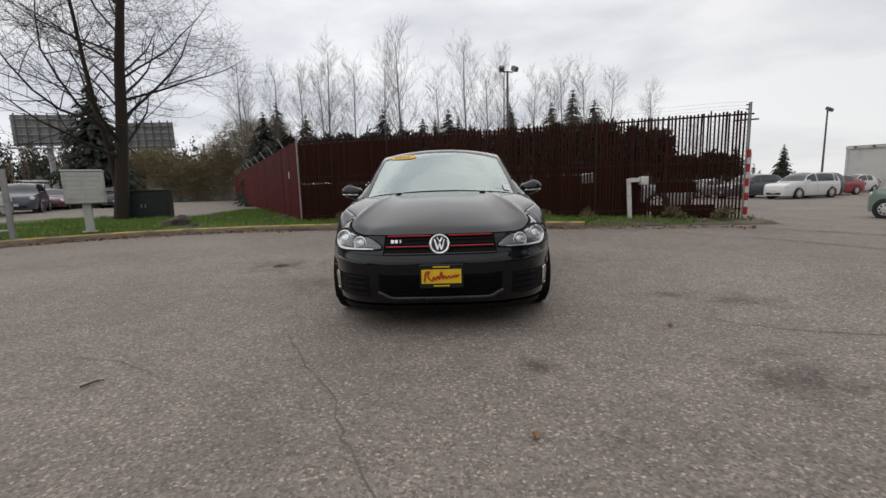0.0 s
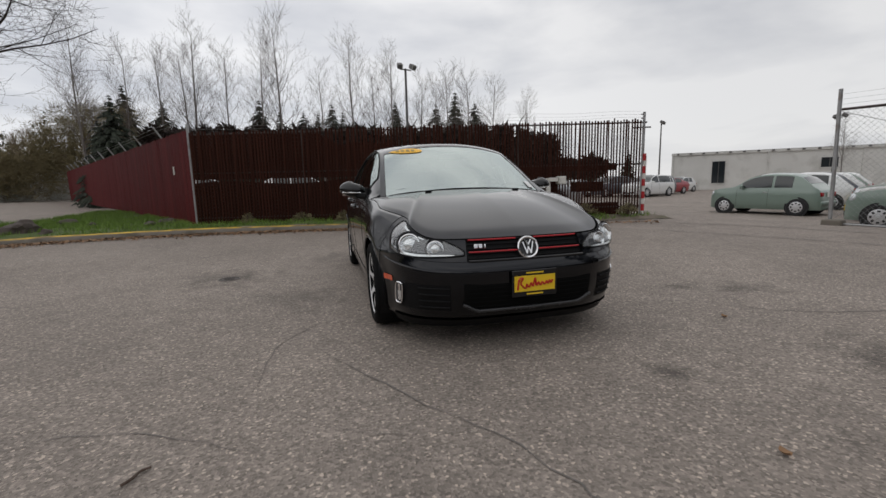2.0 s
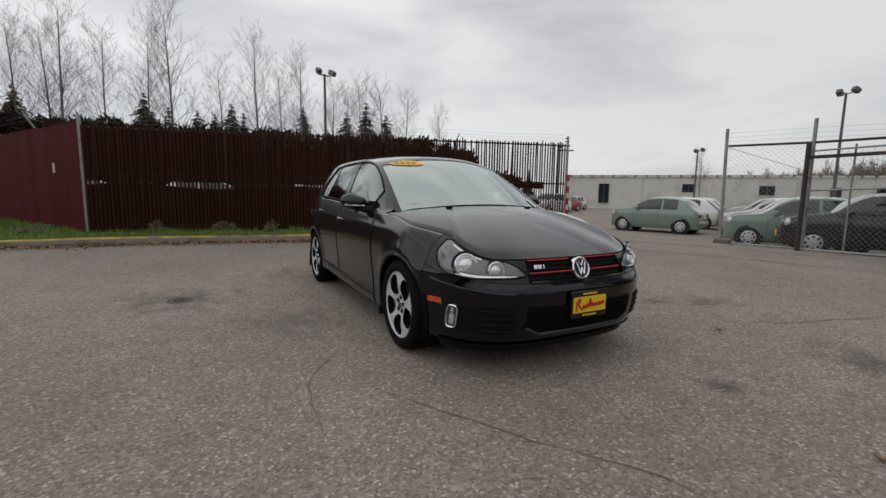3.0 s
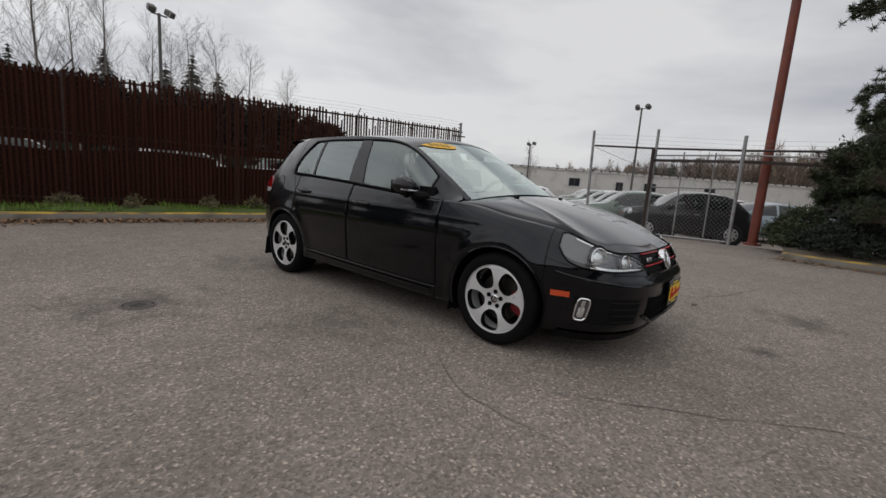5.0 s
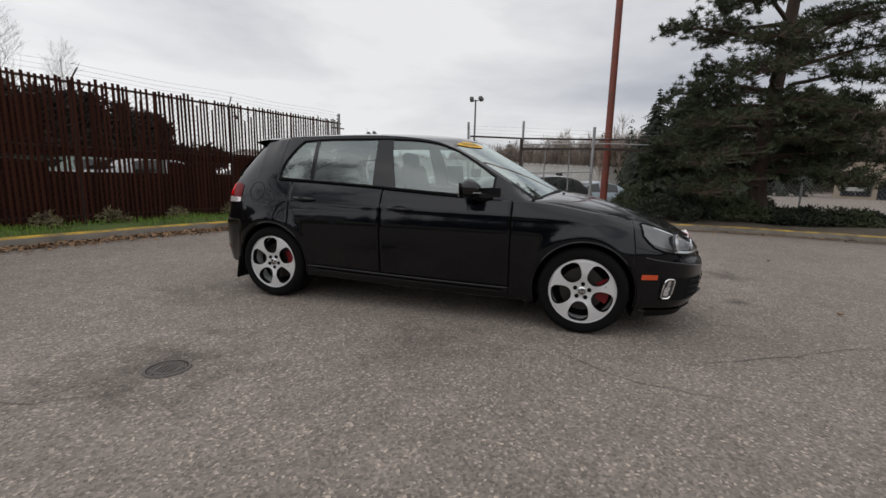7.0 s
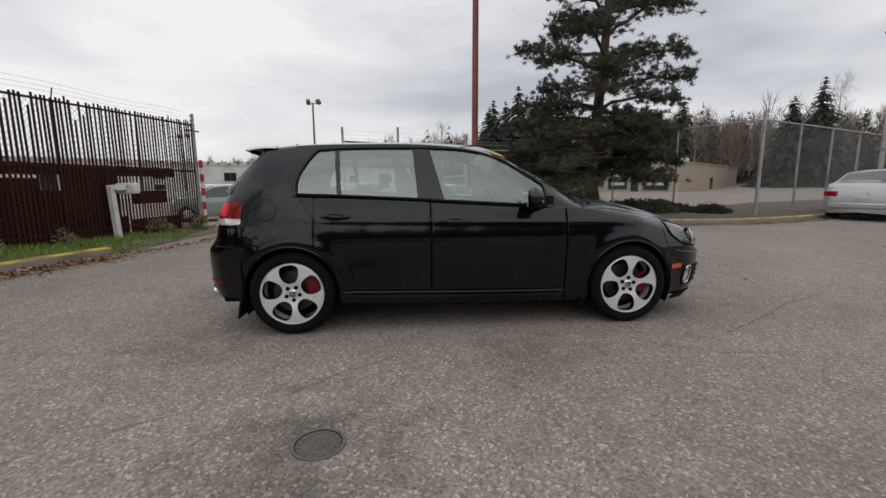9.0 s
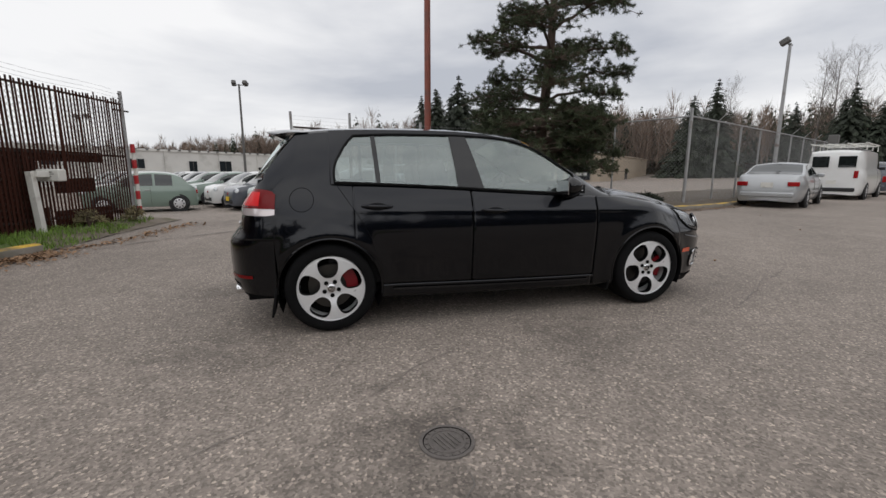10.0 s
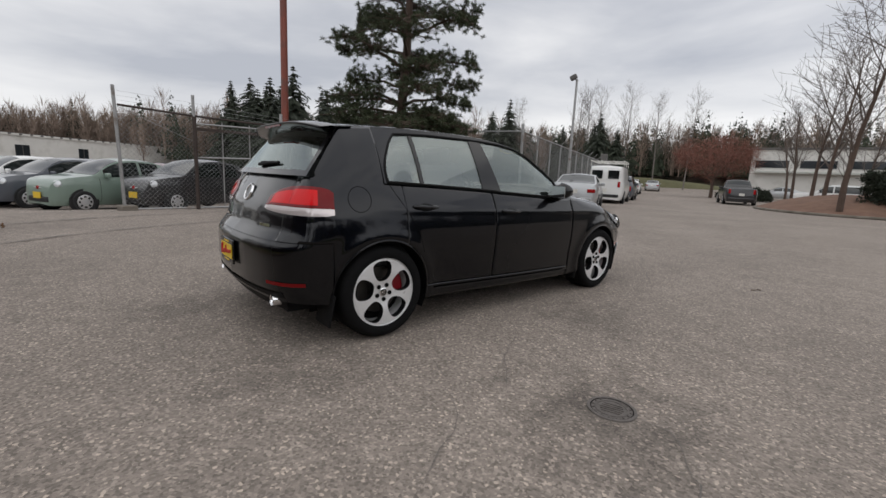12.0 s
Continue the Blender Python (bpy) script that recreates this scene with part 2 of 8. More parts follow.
def smoothstep(a, b, x):
    t = min(1.0, max(0.0, (x - a) / (b - a)))
    return t * t * (3 - 2 * t)


def spline(points, n):
    """n points along a Catmull-Rom curve through the points, of any dimension."""
    pts = [np.array(p, float) for p in points]
    pts = [2 * pts[0] - pts[1]] + pts + [2 * pts[-1] - pts[-2]]
    out = []
    m = len(pts) - 3
    for k in range(n):
        s = k / (n - 1) * m
        i = min(int(s), m - 1)
        t = s - i
        a, b, c, d = pts[i:i + 4]
        out.append(0.5 * (2 * b + (c - a) * t + (2 * a - 5 * b + 4 * c - d) * t * t + (3 * b - a - 3 * c + d) * t ** 3))
    return out


def lerp(table, x):
    """Smooth interpolation in a table of (x, value)."""
    xs, ys = [a for a, _ in table], [b for _, b in table]
    if x <= xs[0]:
        return ys[0]
    if x >= xs[-1]:
        return ys[-1]
    i = max(k for k in range(len(xs) - 1) if xs[k] <= x)

    def slope(k):
        if k == 0 or k == len(xs) - 1:
            return (ys[1] - ys[0]) / (xs[1] - xs[0]) if k == 0 else (ys[-1] - ys[-2]) / (xs[-1] - xs[-2])
        a, b = (ys[k] - ys[k - 1]) / (xs[k] - xs[k - 1]), (ys[k + 1] - ys[k]) / (xs[k + 1] - xs[k])
        return 0.0 if a * b <= 0 else 2 * a * b / (a + b)

    h = xs[i + 1] - xs[i]
    t = (x - xs[i]) / h
    return (2 * t ** 3 - 3 * t * t + 1) * ys[i] + (t ** 3 - 2 * t * t + t) * h * slope(i) + (-2 * t ** 3 + 3 * t * t) * ys[i + 1] + (t ** 3 - t * t) * h * slope(i + 1)


def span(a, b, n):
    return [a + (b - a) * i / (n - 1) for i in range(n)]


ROAD = Vector((0.39, -0.92))


def ground_z(x, y):
    """The street is flat, the yard behind the gate lies lower, the road climbs far away."""
    along = x * 0.39 - y * 0.92
    z = -0.38 * smoothstep(8.0, 14.5, x) * smoothstep(-9.0, -3.0, y)
    z += 0.30 * smoothstep(-9.0, -26.0, x) if x < -9 else 0.0
    z += max(0.0, along - 45.0) * 0.022 * smoothstep(45, 75, along)
    return z

# ---- colours of the setting ----
MAT_ASPHALT = asphalt_material("worn_asphalt", (0.252, 0.218, 0.191), [
    (-2.25, 0.95, 0.62, 0.42), (0.53, -2.72, 0.16, 0.55), (1.86, -2.90, 0.34, 0.50), (2.53, -1.50, 0.32, 0.45),
    (2.05, -1.20, 0.22, 0.35), (0.4, 0.2, 0.7, 0.30), (-1.0, 2.0, 0.5, 0.22), (0.55, 2.3, 0.4, 0.30), (-1.4, -0.3, 0.45, 0.25)])
MAT_CRACK = material("crack_fill", (0.135, 0.122, 0.112), 0.9, vary=0.3, bump=0.2)
MAT_KERB = material("kerb_concrete", (0.17, 0.150, 0.125), 0.85, vary=0.35, scale=3, bump=0.3, dirt=(0.09, 0.08, 0.06), dirt_amount=0.35)
MAT_YELLOW = material("worn_yellow_paint", (0.58, 0.37, 0.045), 0.75, vary=0.4, scale=4, dirt=(0.15, 0.115, 0.07), dirt_amount=0.62, bump=0.2)
MAT_SOIL = material("damp_soil", (0.085, 0.068, 0.050), 0.95, vary=0.5, scale=3, fine=30, bump=0.6, bump_scale=40)
MAT_GRASS_BED = material("turf_base", (0.075, 0.110, 0.026), 0.95, vary=0.5, scale=2, fine=25, bump=0.5, bump_scale=50)
MAT_BLADE = material("grass_blade", (0.130, 0.215, 0.030), 0.7, vary=0.3, per_island=0.8, bump=0)
MAT_LEAF = material("fallen_leaf", (0.22, 0.13, 0.07), 0.8, vary=0.3, per_island=0.9, bump=0)
MAT_SLAT = material("weathered_brown_slat", (0.038, 0.0125, 0.0078), 0.8, spec=0.12, vary=0.5, scale=2.5, fine=18, per_object=0.45, bump=0.2, stretch=(6, 6, 1))
MAT_REDFENCE = material("burgundy_slat", (0.092, 0.009, 0.010), 0.7, spec=0.12, vary=0.3, scale=2, per_island=0.35, bump=0.1, stretch=(6, 6, 1))
MAT_STEEL = material("galvanised_steel", (0.34, 0.34, 0.34), 0.5, 0.55, vary=0.25, scale=5, dirt=(0.16, 0.11, 0.08), dirt_amount=0.15, bump=0.05)
MAT_DARKSTEEL = material("dark_rusty_steel", (0.055, 0.040, 0.035), 0.75, 0.2, vary=0.4, bump=0.15)
MAT_WIRE = material("galvanised_wire", (0.30, 0.30, 0.30), 0.55, 0.4, vary=0.1, bump=0)
MAT_REDPOLE = material("rust_red_paint", (0.20, 0.050, 0.032), 0.6, vary=0.3, scale=3, dirt=(0.10, 0.05, 0.04), dirt_amount=0.25)
MAT_RED = plain("red_paint", (0.42, 0.02, 0.025), 0.5)
MAT_WHITE = material("weathered_white_paint", (0.66, 0.65, 0.61), 0.6, vary=0.15, scale=5, dirt=(0.35, 0.32, 0.27), dirt_amount=0.2)
MAT_BOXGREY = material("powder_coated_grey", (0.44, 0.45, 0.42), 0.5, vary=0.12, scale=3, dirt=(0.28, 0.27, 0.23), dirt_amount=0.2, bump=0.04)
MAT_GREENBOX = material("dark_green_cabinet_paint", (0.010, 0.016, 0.013), 0.55, vary=0.3, bump=0.05)
MAT_ROCK = material("dark_brown_rock", (0.075, 0.060, 0.052), 0.9, vary=0.5, scale=4, fine=25, bump=0.7, bump_scale=18)
MAT_BARK = material("brown_bark", (0.085, 0.058, 0.045), 0.95, vary=0.5, scale=6, bump=0.7, bump_scale=25, stretch=(3, 3, 1))
MAT_TWIG = material("grey_twig_bark", (0.115, 0.095, 0.083), 0.95, vary=0.3, bump=0)
MAT_BIRCH = material("pale_birch_bark", (0.17, 0.150, 0.135), 0.9, vary=0.35, scale=2, bump=0.1)
MAT_NEEDLE = material("pine_needle", (0.046, 0.060, 0.026), 0.7, vary=0.3, per_island=0.7, bump=0)
MAT_FIR = material("fir_needle", (0.019, 0.026, 0.014), 0.8, vary=0.3, per_island=0.8, bump=0)
MAT_SHRUB = material("shrub_leaf", (0.048, 0.060, 0.026), 0.75, vary=0.3, per_island=0.9, bump=0)
MAT_DRYGRASS = material("dry_straw", (0.17, 0.145, 0.075), 0.85, vary=0.3, per_island=0.7, bump=0)
MAT_DARKBARK = material("dark_bark", (0.036, 0.025, 0.020), 0.95, vary=0.4, scale=6, bump=0.6, bump_scale=25, stretch=(3, 3, 1))
# fir green made paler: distance haze put into the colour
MAT_FARFIR = material("hazed_distant_fir", (0.030, 0.040, 0.022), 0.85, vary=0.3, scale=0.2, per_island=0.8, bump=0)
MAT_HEDGE = material("dark_hedge_leaf", (0.030, 0.019, 0.014), 0.85, vary=0.3, per_island=0.8, bump=0)
MAT_WOOD = material("winter_woods", (0.200, 0.150, 0.118), 0.95, vary=0.4, scale=0.3, per_island=0.6, bump=0)
MAT_RUSSET = material("russet_twigs", (0.19, 0.080, 0.058), 0.9, vary=0.3, per_island=0.6, bump=0)
MAT_MULCH = material("bark_mulch", (0.15, 0.085, 0.058), 0.95, vary=0.5, scale=2, fine=25, bump=0.7, bump_scale=30)
MAT_PALEWALL = material("pale_stucco_wall", (0.60, 0.59, 0.56), 0.85, vary=0.16, scale=0.5, dirt=(0.44, 0.43, 0.40), dirt_amount=0.25, bump=0.1)
MAT_TANWALL = material("tan_block_wall", (0.36, 0.295, 0.225), 0.85, vary=0.12, scale=0.6, bump=0.1)
MAT_DARKGLASS = plain("dark_window_glass", (0.02, 0.024, 0.028), 0.08)
MAT_DARK = plain("dark_recess", (0.006, 0.006, 0.006), 0.8, spec=0.05)
MAT_LAMPGREY = plain("lamp_housing_grey", (0.10, 0.095, 0.09), 0.5)
MAT_IRON = material("cast_iron", (0.120, 0.106, 0.098), 0.7, 0.2, vary=0.5, scale=12, bump=0.3)
MAT_BILL = material("billboard_back_boards", (0.20, 0.205, 0.20), 0.8, vary=0.3, scale=0.6)
MAT_HILL = material("scrubby_bank", (0.105, 0.085, 0.060), 0.95, vary=0.6, scale=0.15, fine=1.5, bump=0.3)

# ---- ground: one sheet ----
gb = Build()
rng = random.Random(4)


def axis(c):
    near = [c + 0.75 * i for i in range(-28, 29)]
    far, step, d = [], 1.0, 21.0
    while d < 900:
        d += step
        step *= 1.32
        far.append(d)
    return [c - f for f in reversed(far)] + near + [c + f for f in far]


gb.grid(lambda x, y: (x, y, ground_z(x, y)), axis(2.0), axis(0.0), flip=False)
tagged(part("ground", gb, MAT_ASPHALT), "worn grey asphalt of the street and car yard", "ground", kind="structure")


def ribbon(path, w, seed, lift=0.004):
    """A flat ragged strip along a path on the ground."""
    r = random.Random(seed)
    b = Build()
    pts = spline(path, max(12, int(9 * sum(math.dist(path[i], path[i + 1]) for i in range(len(path) - 1)))))
    pts = [np.array((p[0] + r.gauss(0, 0.010), p[1] + r.gauss(0, 0.010))) for p in pts]
    rows = []
    for i, p in enumerate(pts):
        d = pts[min(i + 1, len(pts) - 1)] - pts[max(i - 1, 0)]
        nrm = np.array((-d[1], d[0])) / (np.linalg.norm(d) + 1e-9)
        h = 0.62 * w * (0.25 + r.random()) * min(1, 0.25 + 4 * min(i, len(pts) - 1 - i) / len(pts))
        rows.append([(*(p + nrm * h / 2), ground_z(*p) + lift), (*(p - nrm * h / 2), ground_z(*p) + lift)])
    b.grid(lambda i, j: rows[i][j], range(len(rows)), (0, 1))
    return b


for k, (path, w) in enumerate([
    ([(-1.27, -1.72), (-1.06, -2.12), (-0.79, -2.62), (-0.55, -2.98), (-0.44, -3.29), (-0.30, -3.56), (-0.10, -3.95)], 0.013),
    ([(-0.60, -2.9), (-1.1, -2.75), (-1.5, -2.4)], 0.006),
    ([(1.7, -1.6), (2.3, -2.2), (3.4, -2.6), (4.2, -3.6)], 0.016),
    ([(-1.23, 0.38), (-1.48, 0.76), (-1.57, 0.92), (-1.9, 1.25)], 0.007),
    ([(-2.36, 0.87), (-2.52, 0.86), (-2.63, 1.01), (-2.75, 1.16), (-2.80, 1.5)], 0.009),
    ([(-1.05, -0.9), (-1.5, -1.5), (-1.6, -2.2)], 0.009),
    ([(-1.2, 1.2), (-1.8, 1.5), (-2.2, 2.1)], 0.006),
    ([(2.9, 4.7), (3.8, 4.15), (4.5, 3.45), (5.3, 2.4), (5.9, 1.2), (6.35, 0.0), (6.7, -1.5), (7.1, -2.9)], 0.065),
    ([(5.6, 4.75), (6.6, 3.6), (7.4, 2.2), (7.9, 0.6), (8.1, -0.9), (8.0, -2.2)], 0.085),
    ([(-1.3, -2.9), (-2.2, -2.4), (-3.3, -2.5), (-4.6, -2.0)], 0.008)]):
    tagged(part("crack", ribbon(path, w, k, 0.014 if w > 0.05 else 0.004), MAT_CRACK, smooth=0), "dark crack in the worn asphalt", "crack", "cracks in the asphalt", "structure")


# ---- kerbs, verges, grass ----
def sweep(path, profile, n):
    """A profile of (inward, up) swept along a path on the ground; inward is to the left of its way."""
    pts = spline(path, n)
    rows = []
    for i, p in enumerate(pts):
        d = pts[min(i + 1, n - 1)] - pts[max(i - 1, 0)]
        nrm = np.array((-d[1], d[0])) / (np.linalg.norm(d) + 1e-9)
        wob = 0.008 * noise.noise(Vector((p[0] * 1.7, p[1] * 1.7, 0.3)))
        rows.append([(p[0] + nrm[0] * a, p[1] + nrm[1] * a, ground_z(p[0], p[1]) + h + (wob if h > 0 else 0)) for a, h in profile])
    b = Build()
    b.grid(lambda i, j: rows[i][j], range(n), range(len(profile)))
    return b


KERB_BACK = [(3.3, 5.0), (2.3, 5.38), (0.8, 5.75), (-1.2, 6.2), (-3.2, 6.55), (-5.0, 6.62), (-6.8, 6.35), (-8.3, 5.75), (-9.5, 4.8), (-10.6, 3.4), (-11.8, 1.4), (-13.5, -1.5)]
KERB_SIDE = [(11.5, -21.2), (8.5, -14.2), (7.3, -11.5), (6.75, -9.9), (6.45, -8.4), (6.5, -7.2), (6.9, -5.8), (7.15, -4.5), (7.2, -3.2), (7.45, -2.6)]
KERB_PROFILE = [(-0.02, -0.02), (0.0, 0.06), (0.03, 0.10), (0.06, 0.105)]
KERB_TOP = [(0.058, 0.106), (0.075, 0.122), (0.17, 0.128), (0.195, 0.12), (0.205, 0.05)]
for name, path, n in (("back", KERB_BACK[::-1], 90), ("side", KERB_SIDE[::-1], 70)):
    # the verge lies to the left of the way when the kerb behind the car is followed from its far end, and to the right by the side
    kerb = tagged(part("kerb", sweep(path, [(a, h) for a, h in KERB_PROFILE], n), MAT_KERB), "worn low concrete kerb along the street", "kerb", "kerbs", "structure")
    part("painted_top", sweep(path, [(a, h) for a, h in KERB_TOP], n), MAT_YELLOW, kerb, "worn yellow painted top")

FENCE_A, FENCE_B = Vector((-4.18, 7.75)), Vector((7.16, 5.30))
FENCE_DIR = (FENCE_B - FENCE_A).normalized()
FENCE_LEN = (FENCE_B - FENCE_A).length


def strip_between(path, inner, lift, n, wide=6, bumpy=0.03):
    """A bumpy sheet between two paths."""
    a, c = spline(path, n), spline(inner, n)
    b = Build()

    def at(i, t):
        p = a[i] * (1 - t) + c[i] * t
        h = lift * smoothstep(0, 0.12, t) + 0.10
        return (p[0], p[1], ground_z(p[0], p[1]) + h + bumpy * noise.noise(Vector((p[0] * 1.3, p[1] * 1.3, 1.0))))

    return b.grid(at, range(n), span(0, 1, wide))


def off(path, d):
    pts = [np.array(p, float) for p in path]
    out = []
    for i, p in enumerate(pts):
        t = pts[min(i + 1, len(pts) - 1)] - pts[max(i - 1, 0)]
        nrm = np.array((-t[1], t[0])) / np.linalg.norm(t)
        out.append(tuple(p + nrm * d))
    return out


back = KERB_BACK[::-1]
VERGE_IN = [(-15.6, 0.2), (-15.4, 4.2), (-15.2, 8.5), (-14.9, 12.3), (-12.0, 11.9), (-9.9, 11.6), (-9.9, 18.4), (-4.0, 9.0), (-1.0, 8.2), (1.0, 7.7), (3.0, 7.0), (4.5, 6.6)]
verge_back = tagged(part("verge", strip_between(off(back, 0.19), VERGE_IN, 0.06, 120, 26, 0.07), MAT_GRASS_BED), "rough grass verge between kerb and slatted fence", "verge", kind="structure")
SIDE_PTS = KERB_SIDE[::-1]
verge_side = tagged(part("verge", strip_between(off(SIDE_PTS, 0.19), [(13.2, -1.9), (13.0, -3.4), (12.8, -4.6), (12.5, -6.0), (12.0, -7.4), (11.5, -8.4), (11.4, -9.3), (11.6, -10.6), (12.5, -13.0), (15.5, -20.0)], 0.08, 70, 16, 0.06), MAT_SOIL), "bare soil verge under the pine tree", "verge", kind="structure")
corner = Build().grid(lambda u, v: (3.2 + u * 4.3, (1 - v) * (4.98 - 0.12 * u - 0.42 * u * u) + v * (6.75 - 0.24 * u * 4.3), 0.012 + 0.13 * math.sin(math.pi * min(1, max(0, v * 0.9))) * (1 - 0.55 * u) * smoothstep(0, 0.3, v) + 0.02 * noise.noise(Vector((u * 9, v * 6, 0)))), span(0, 1, 30), span(0, 1, 12))
tagged(part("verge", corner, material("trampled_dirt", (0.150, 0.122, 0.095), 0.95, vary=0.5, scale=2.5, fine=40, bump=0.5, bump_scale=60, dirt=(0.075, 0.070, 0.035), dirt_amount=0.35)), "soil and trampled grass at the end of the fence", "verge", kind="structure")


def surface_points(ob_mesh, count, r, keep):
    """Random points on the faces of a mesh."""
    polys = [p for p in ob_mesh.polygons]
    areas = np.array([p.area for p in polys])
    picks = np.searchsorted(np.cumsum(areas), np.array([r.random() for _ in range(count)]) * areas.sum())
    out = []
    for k in picks:
        vs = [ob_mesh.vertices[i].co for i in polys[min(int(k), len(polys) - 1)].vertices]
        a, c = r.random(), r.random()
        p = vs[0].lerp(vs[1], a).lerp(vs[3].lerp(vs[2], a), c)
        if keep(p):
            out.append(p)
    return out


def blades(points, r, h0, h1, w):
    b = Build()
    for p in points:
        a, h = r.random() * math.tau, r.uniform(h0, h1)
        s = Vector((math.cos(a), math.sin(a), 0)) * w
        bend = Vector((r.gauss(0, 0.4), r.gauss(0, 0.4), 0)) * h
        b.add([p - s, p + s, p + s * 0.6 + bend * 0.35 + Vector((0, 0, h * 0.6)), p + bend + Vector((0, 0, h)), p - s * 0.6 + bend * 0.35 + Vector((0, 0, h * 0.6))], [(0, 1, 2, 4), (4, 2, 3)])
    return b


near = surface_points(verge_back.data, 70000, rng, lambda p: p.y < 19 and p.x > -14 and noise.noise(Vector((p.x * 0.9, p.y * 0.9, 3))) > -0.32)
tagged(part("grass", blades(near, rng, 0.03, 0.13, 0.006), MAT_BLADE, smooth=0), "short green winter grass on the verge", "grass", kind="stuff")
tufts = surface_points(bpy.data.objects["verge.002"].data, 5000, rng, lambda p: noise.noise(Vector((p.x * 1.5, p.y * 1.5, 3))) > -0.1 and p.y > 4.9)
tagged(part("grass", blades(tufts, rng, 0.03, 0.12, 0.006), MAT_BLADE, smooth=0), "thin grass at the end of the fence", "grass", kind="stuff")


def leaf_litter(path, n, wide, seed, size=0.035):
    r = random.Random(seed)
    pts = spline(path, 300)
    b = Build()
    for _ in range(n):
        i = r.randrange(1, 299)
        d = pts[i + 1 if i < 299 else i] - pts[i - 1]
        nrm = np.array((-d[1], d[0])) / (np.linalg.norm(d) + 1e-9)
        q = pts[i] + nrm * (-abs(r.gauss(0, wide))) + np.array((r.gauss(0, 0.05), r.gauss(0, 0.05)))
        a, s = r.random() * math.tau, size * r.uniform(0.4, 1.2)
        z = ground_z(q[0], q[1]) + 0.006 + r.random() * 0.02
        u, v = Vector((math.cos(a), math.sin(a), r.gauss(0, 0.35))) * s, Vector((-math.sin(a), math.cos(a), r.gauss(0, 0.35))) * s * 0.55
        c = Vector((q[0], q[1], z + 0.008))
        b.add([c - u, c - v, c + u, c + v], [(0, 1, 2, 3)])
    return b


def gutter(path, n, seed):
    """A ragged strip of washed-up dirt along the foot of a kerb."""
    pts = spline(path, n)
    rows = []
    for i, p in enumerate(pts):
        d = pts[min(i + 1, n - 1)] - pts[max(i - 1, 0)]
        nrm = np.array((-d[1], d[0])) / (np.linalg.norm(d) + 1e-9)
        w = 0.30 + 0.22 * noise.noise(Vector((p[0] * 1.1, p[1] * 1.1, seed))) + 0.10 * noise.noise(Vector((p[0] * 6.0, p[1] * 6.0, seed)))
        rows.append([(*(p - nrm * (w * u - 0.02)), ground_z(*p) + 0.022 * (1 - u) ** 1.5 + 0.003) for u in (0.0, 0.25, 0.5, 0.75, 1.0)])
    return Build().grid(lambda i, j: rows[i][j], range(n), range(5), flip=True)


MAT_GUTTER = material("washed_up_dirt", (0.115, 0.088, 0.066), 0.95, vary=0.6, scale=3, fine=45, bump=0.6, bump_scale=60, dirt=(0.20, 0.17, 0.145), dirt_amount=0.25)
tagged(part("gutter_dirt", gutter(back, 260, 2.0), MAT_GUTTER), "brown dirt washed against the kerb", "dirt", kind="structure")
tagged(part("gutter_dirt", gutter(KERB_SIDE[::-1], 200, 5.0), MAT_GUTTER), "brown dirt washed against the side kerb", "dirt", kind="structure")
tagged(part("leaf_litter", leaf_litter(back, 11000, 0.24, 5), MAT_LEAF, smooth=0), "brown fallen leaves in the gutter", "leaves", kind="stuff")
tagged(part("leaf_litter", leaf_litter([(3.3, 4.9), (4.3, 4.5), (5.4, 4.3), (6.6, 4.1)], 420, 0.14, 6), MAT_LEAF, smooth=0), "brown fallen leaves by the driveway", "leaves", kind="stuff")
tagged(part("leaf_litter", leaf_litter(KERB_SIDE[::-1], 900, 0.18, 7), MAT_LEAF, smooth=0), "fallen leaves along the side kerb", "leaves", kind="stuff")

# ---- woven wire ----
def wire_mesh(p0, p1, z0, z1, cell=0.075, r=0.0022):
    """Chain-link wires between two ground points, as thin crossing strands."""
    p0, p1 = Vector(p0), Vector(p1)
    d = p1 - p0
    length, h = d.length, z1 - z0
    d.normalize()
    b = Build()
    for sign in (1, -1):
        s = -h
        while s < length + h:
            pts = []
            for k in (0.0, 1.0):
                a = s + sign * h * (k - 0.5) + h * 0.0
                pts.append((a, z0 + h * k))
            (a0, za), (a1, zb) = pts
            lo, hi = 0.0, 1.0
            if a1 != a0:
                t0, t1 = (0 - a0) / (a1 - a0), (length - a0) / (a1 - a0)
                lo, hi = max(0.0, min(t0, t1)), min(1.0, max(t0, t1))
            if hi > lo:
                q = [Vector((p0.x + d.x * (a0 + (a1 - a0) * t), p0.y + d.y * (a0 + (a1 - a0) * t), za + (zb - za) * t)) for t in (lo, hi)]
                b.tube(q, r, 3, caps=False)
            s += cell * 1.42
    return b


# ---- slatted fence behind the car ----
fence = thing("slatted_fence", "tall chain-link fence filled with weathered brown slats", "fence")
ground_at = lambda s: 0.10 if s < FENCE_LEN - 3 else 0.10 - 0.10 * (s - FENCE_LEN + 3) / 3


def on_fence(s, z, out=0.0):
    p = FENCE_A + FENCE_DIR * s
    return Vector((p.x + FENCE_DIR.y * out, p.y - FENCE_DIR.x * out, z))


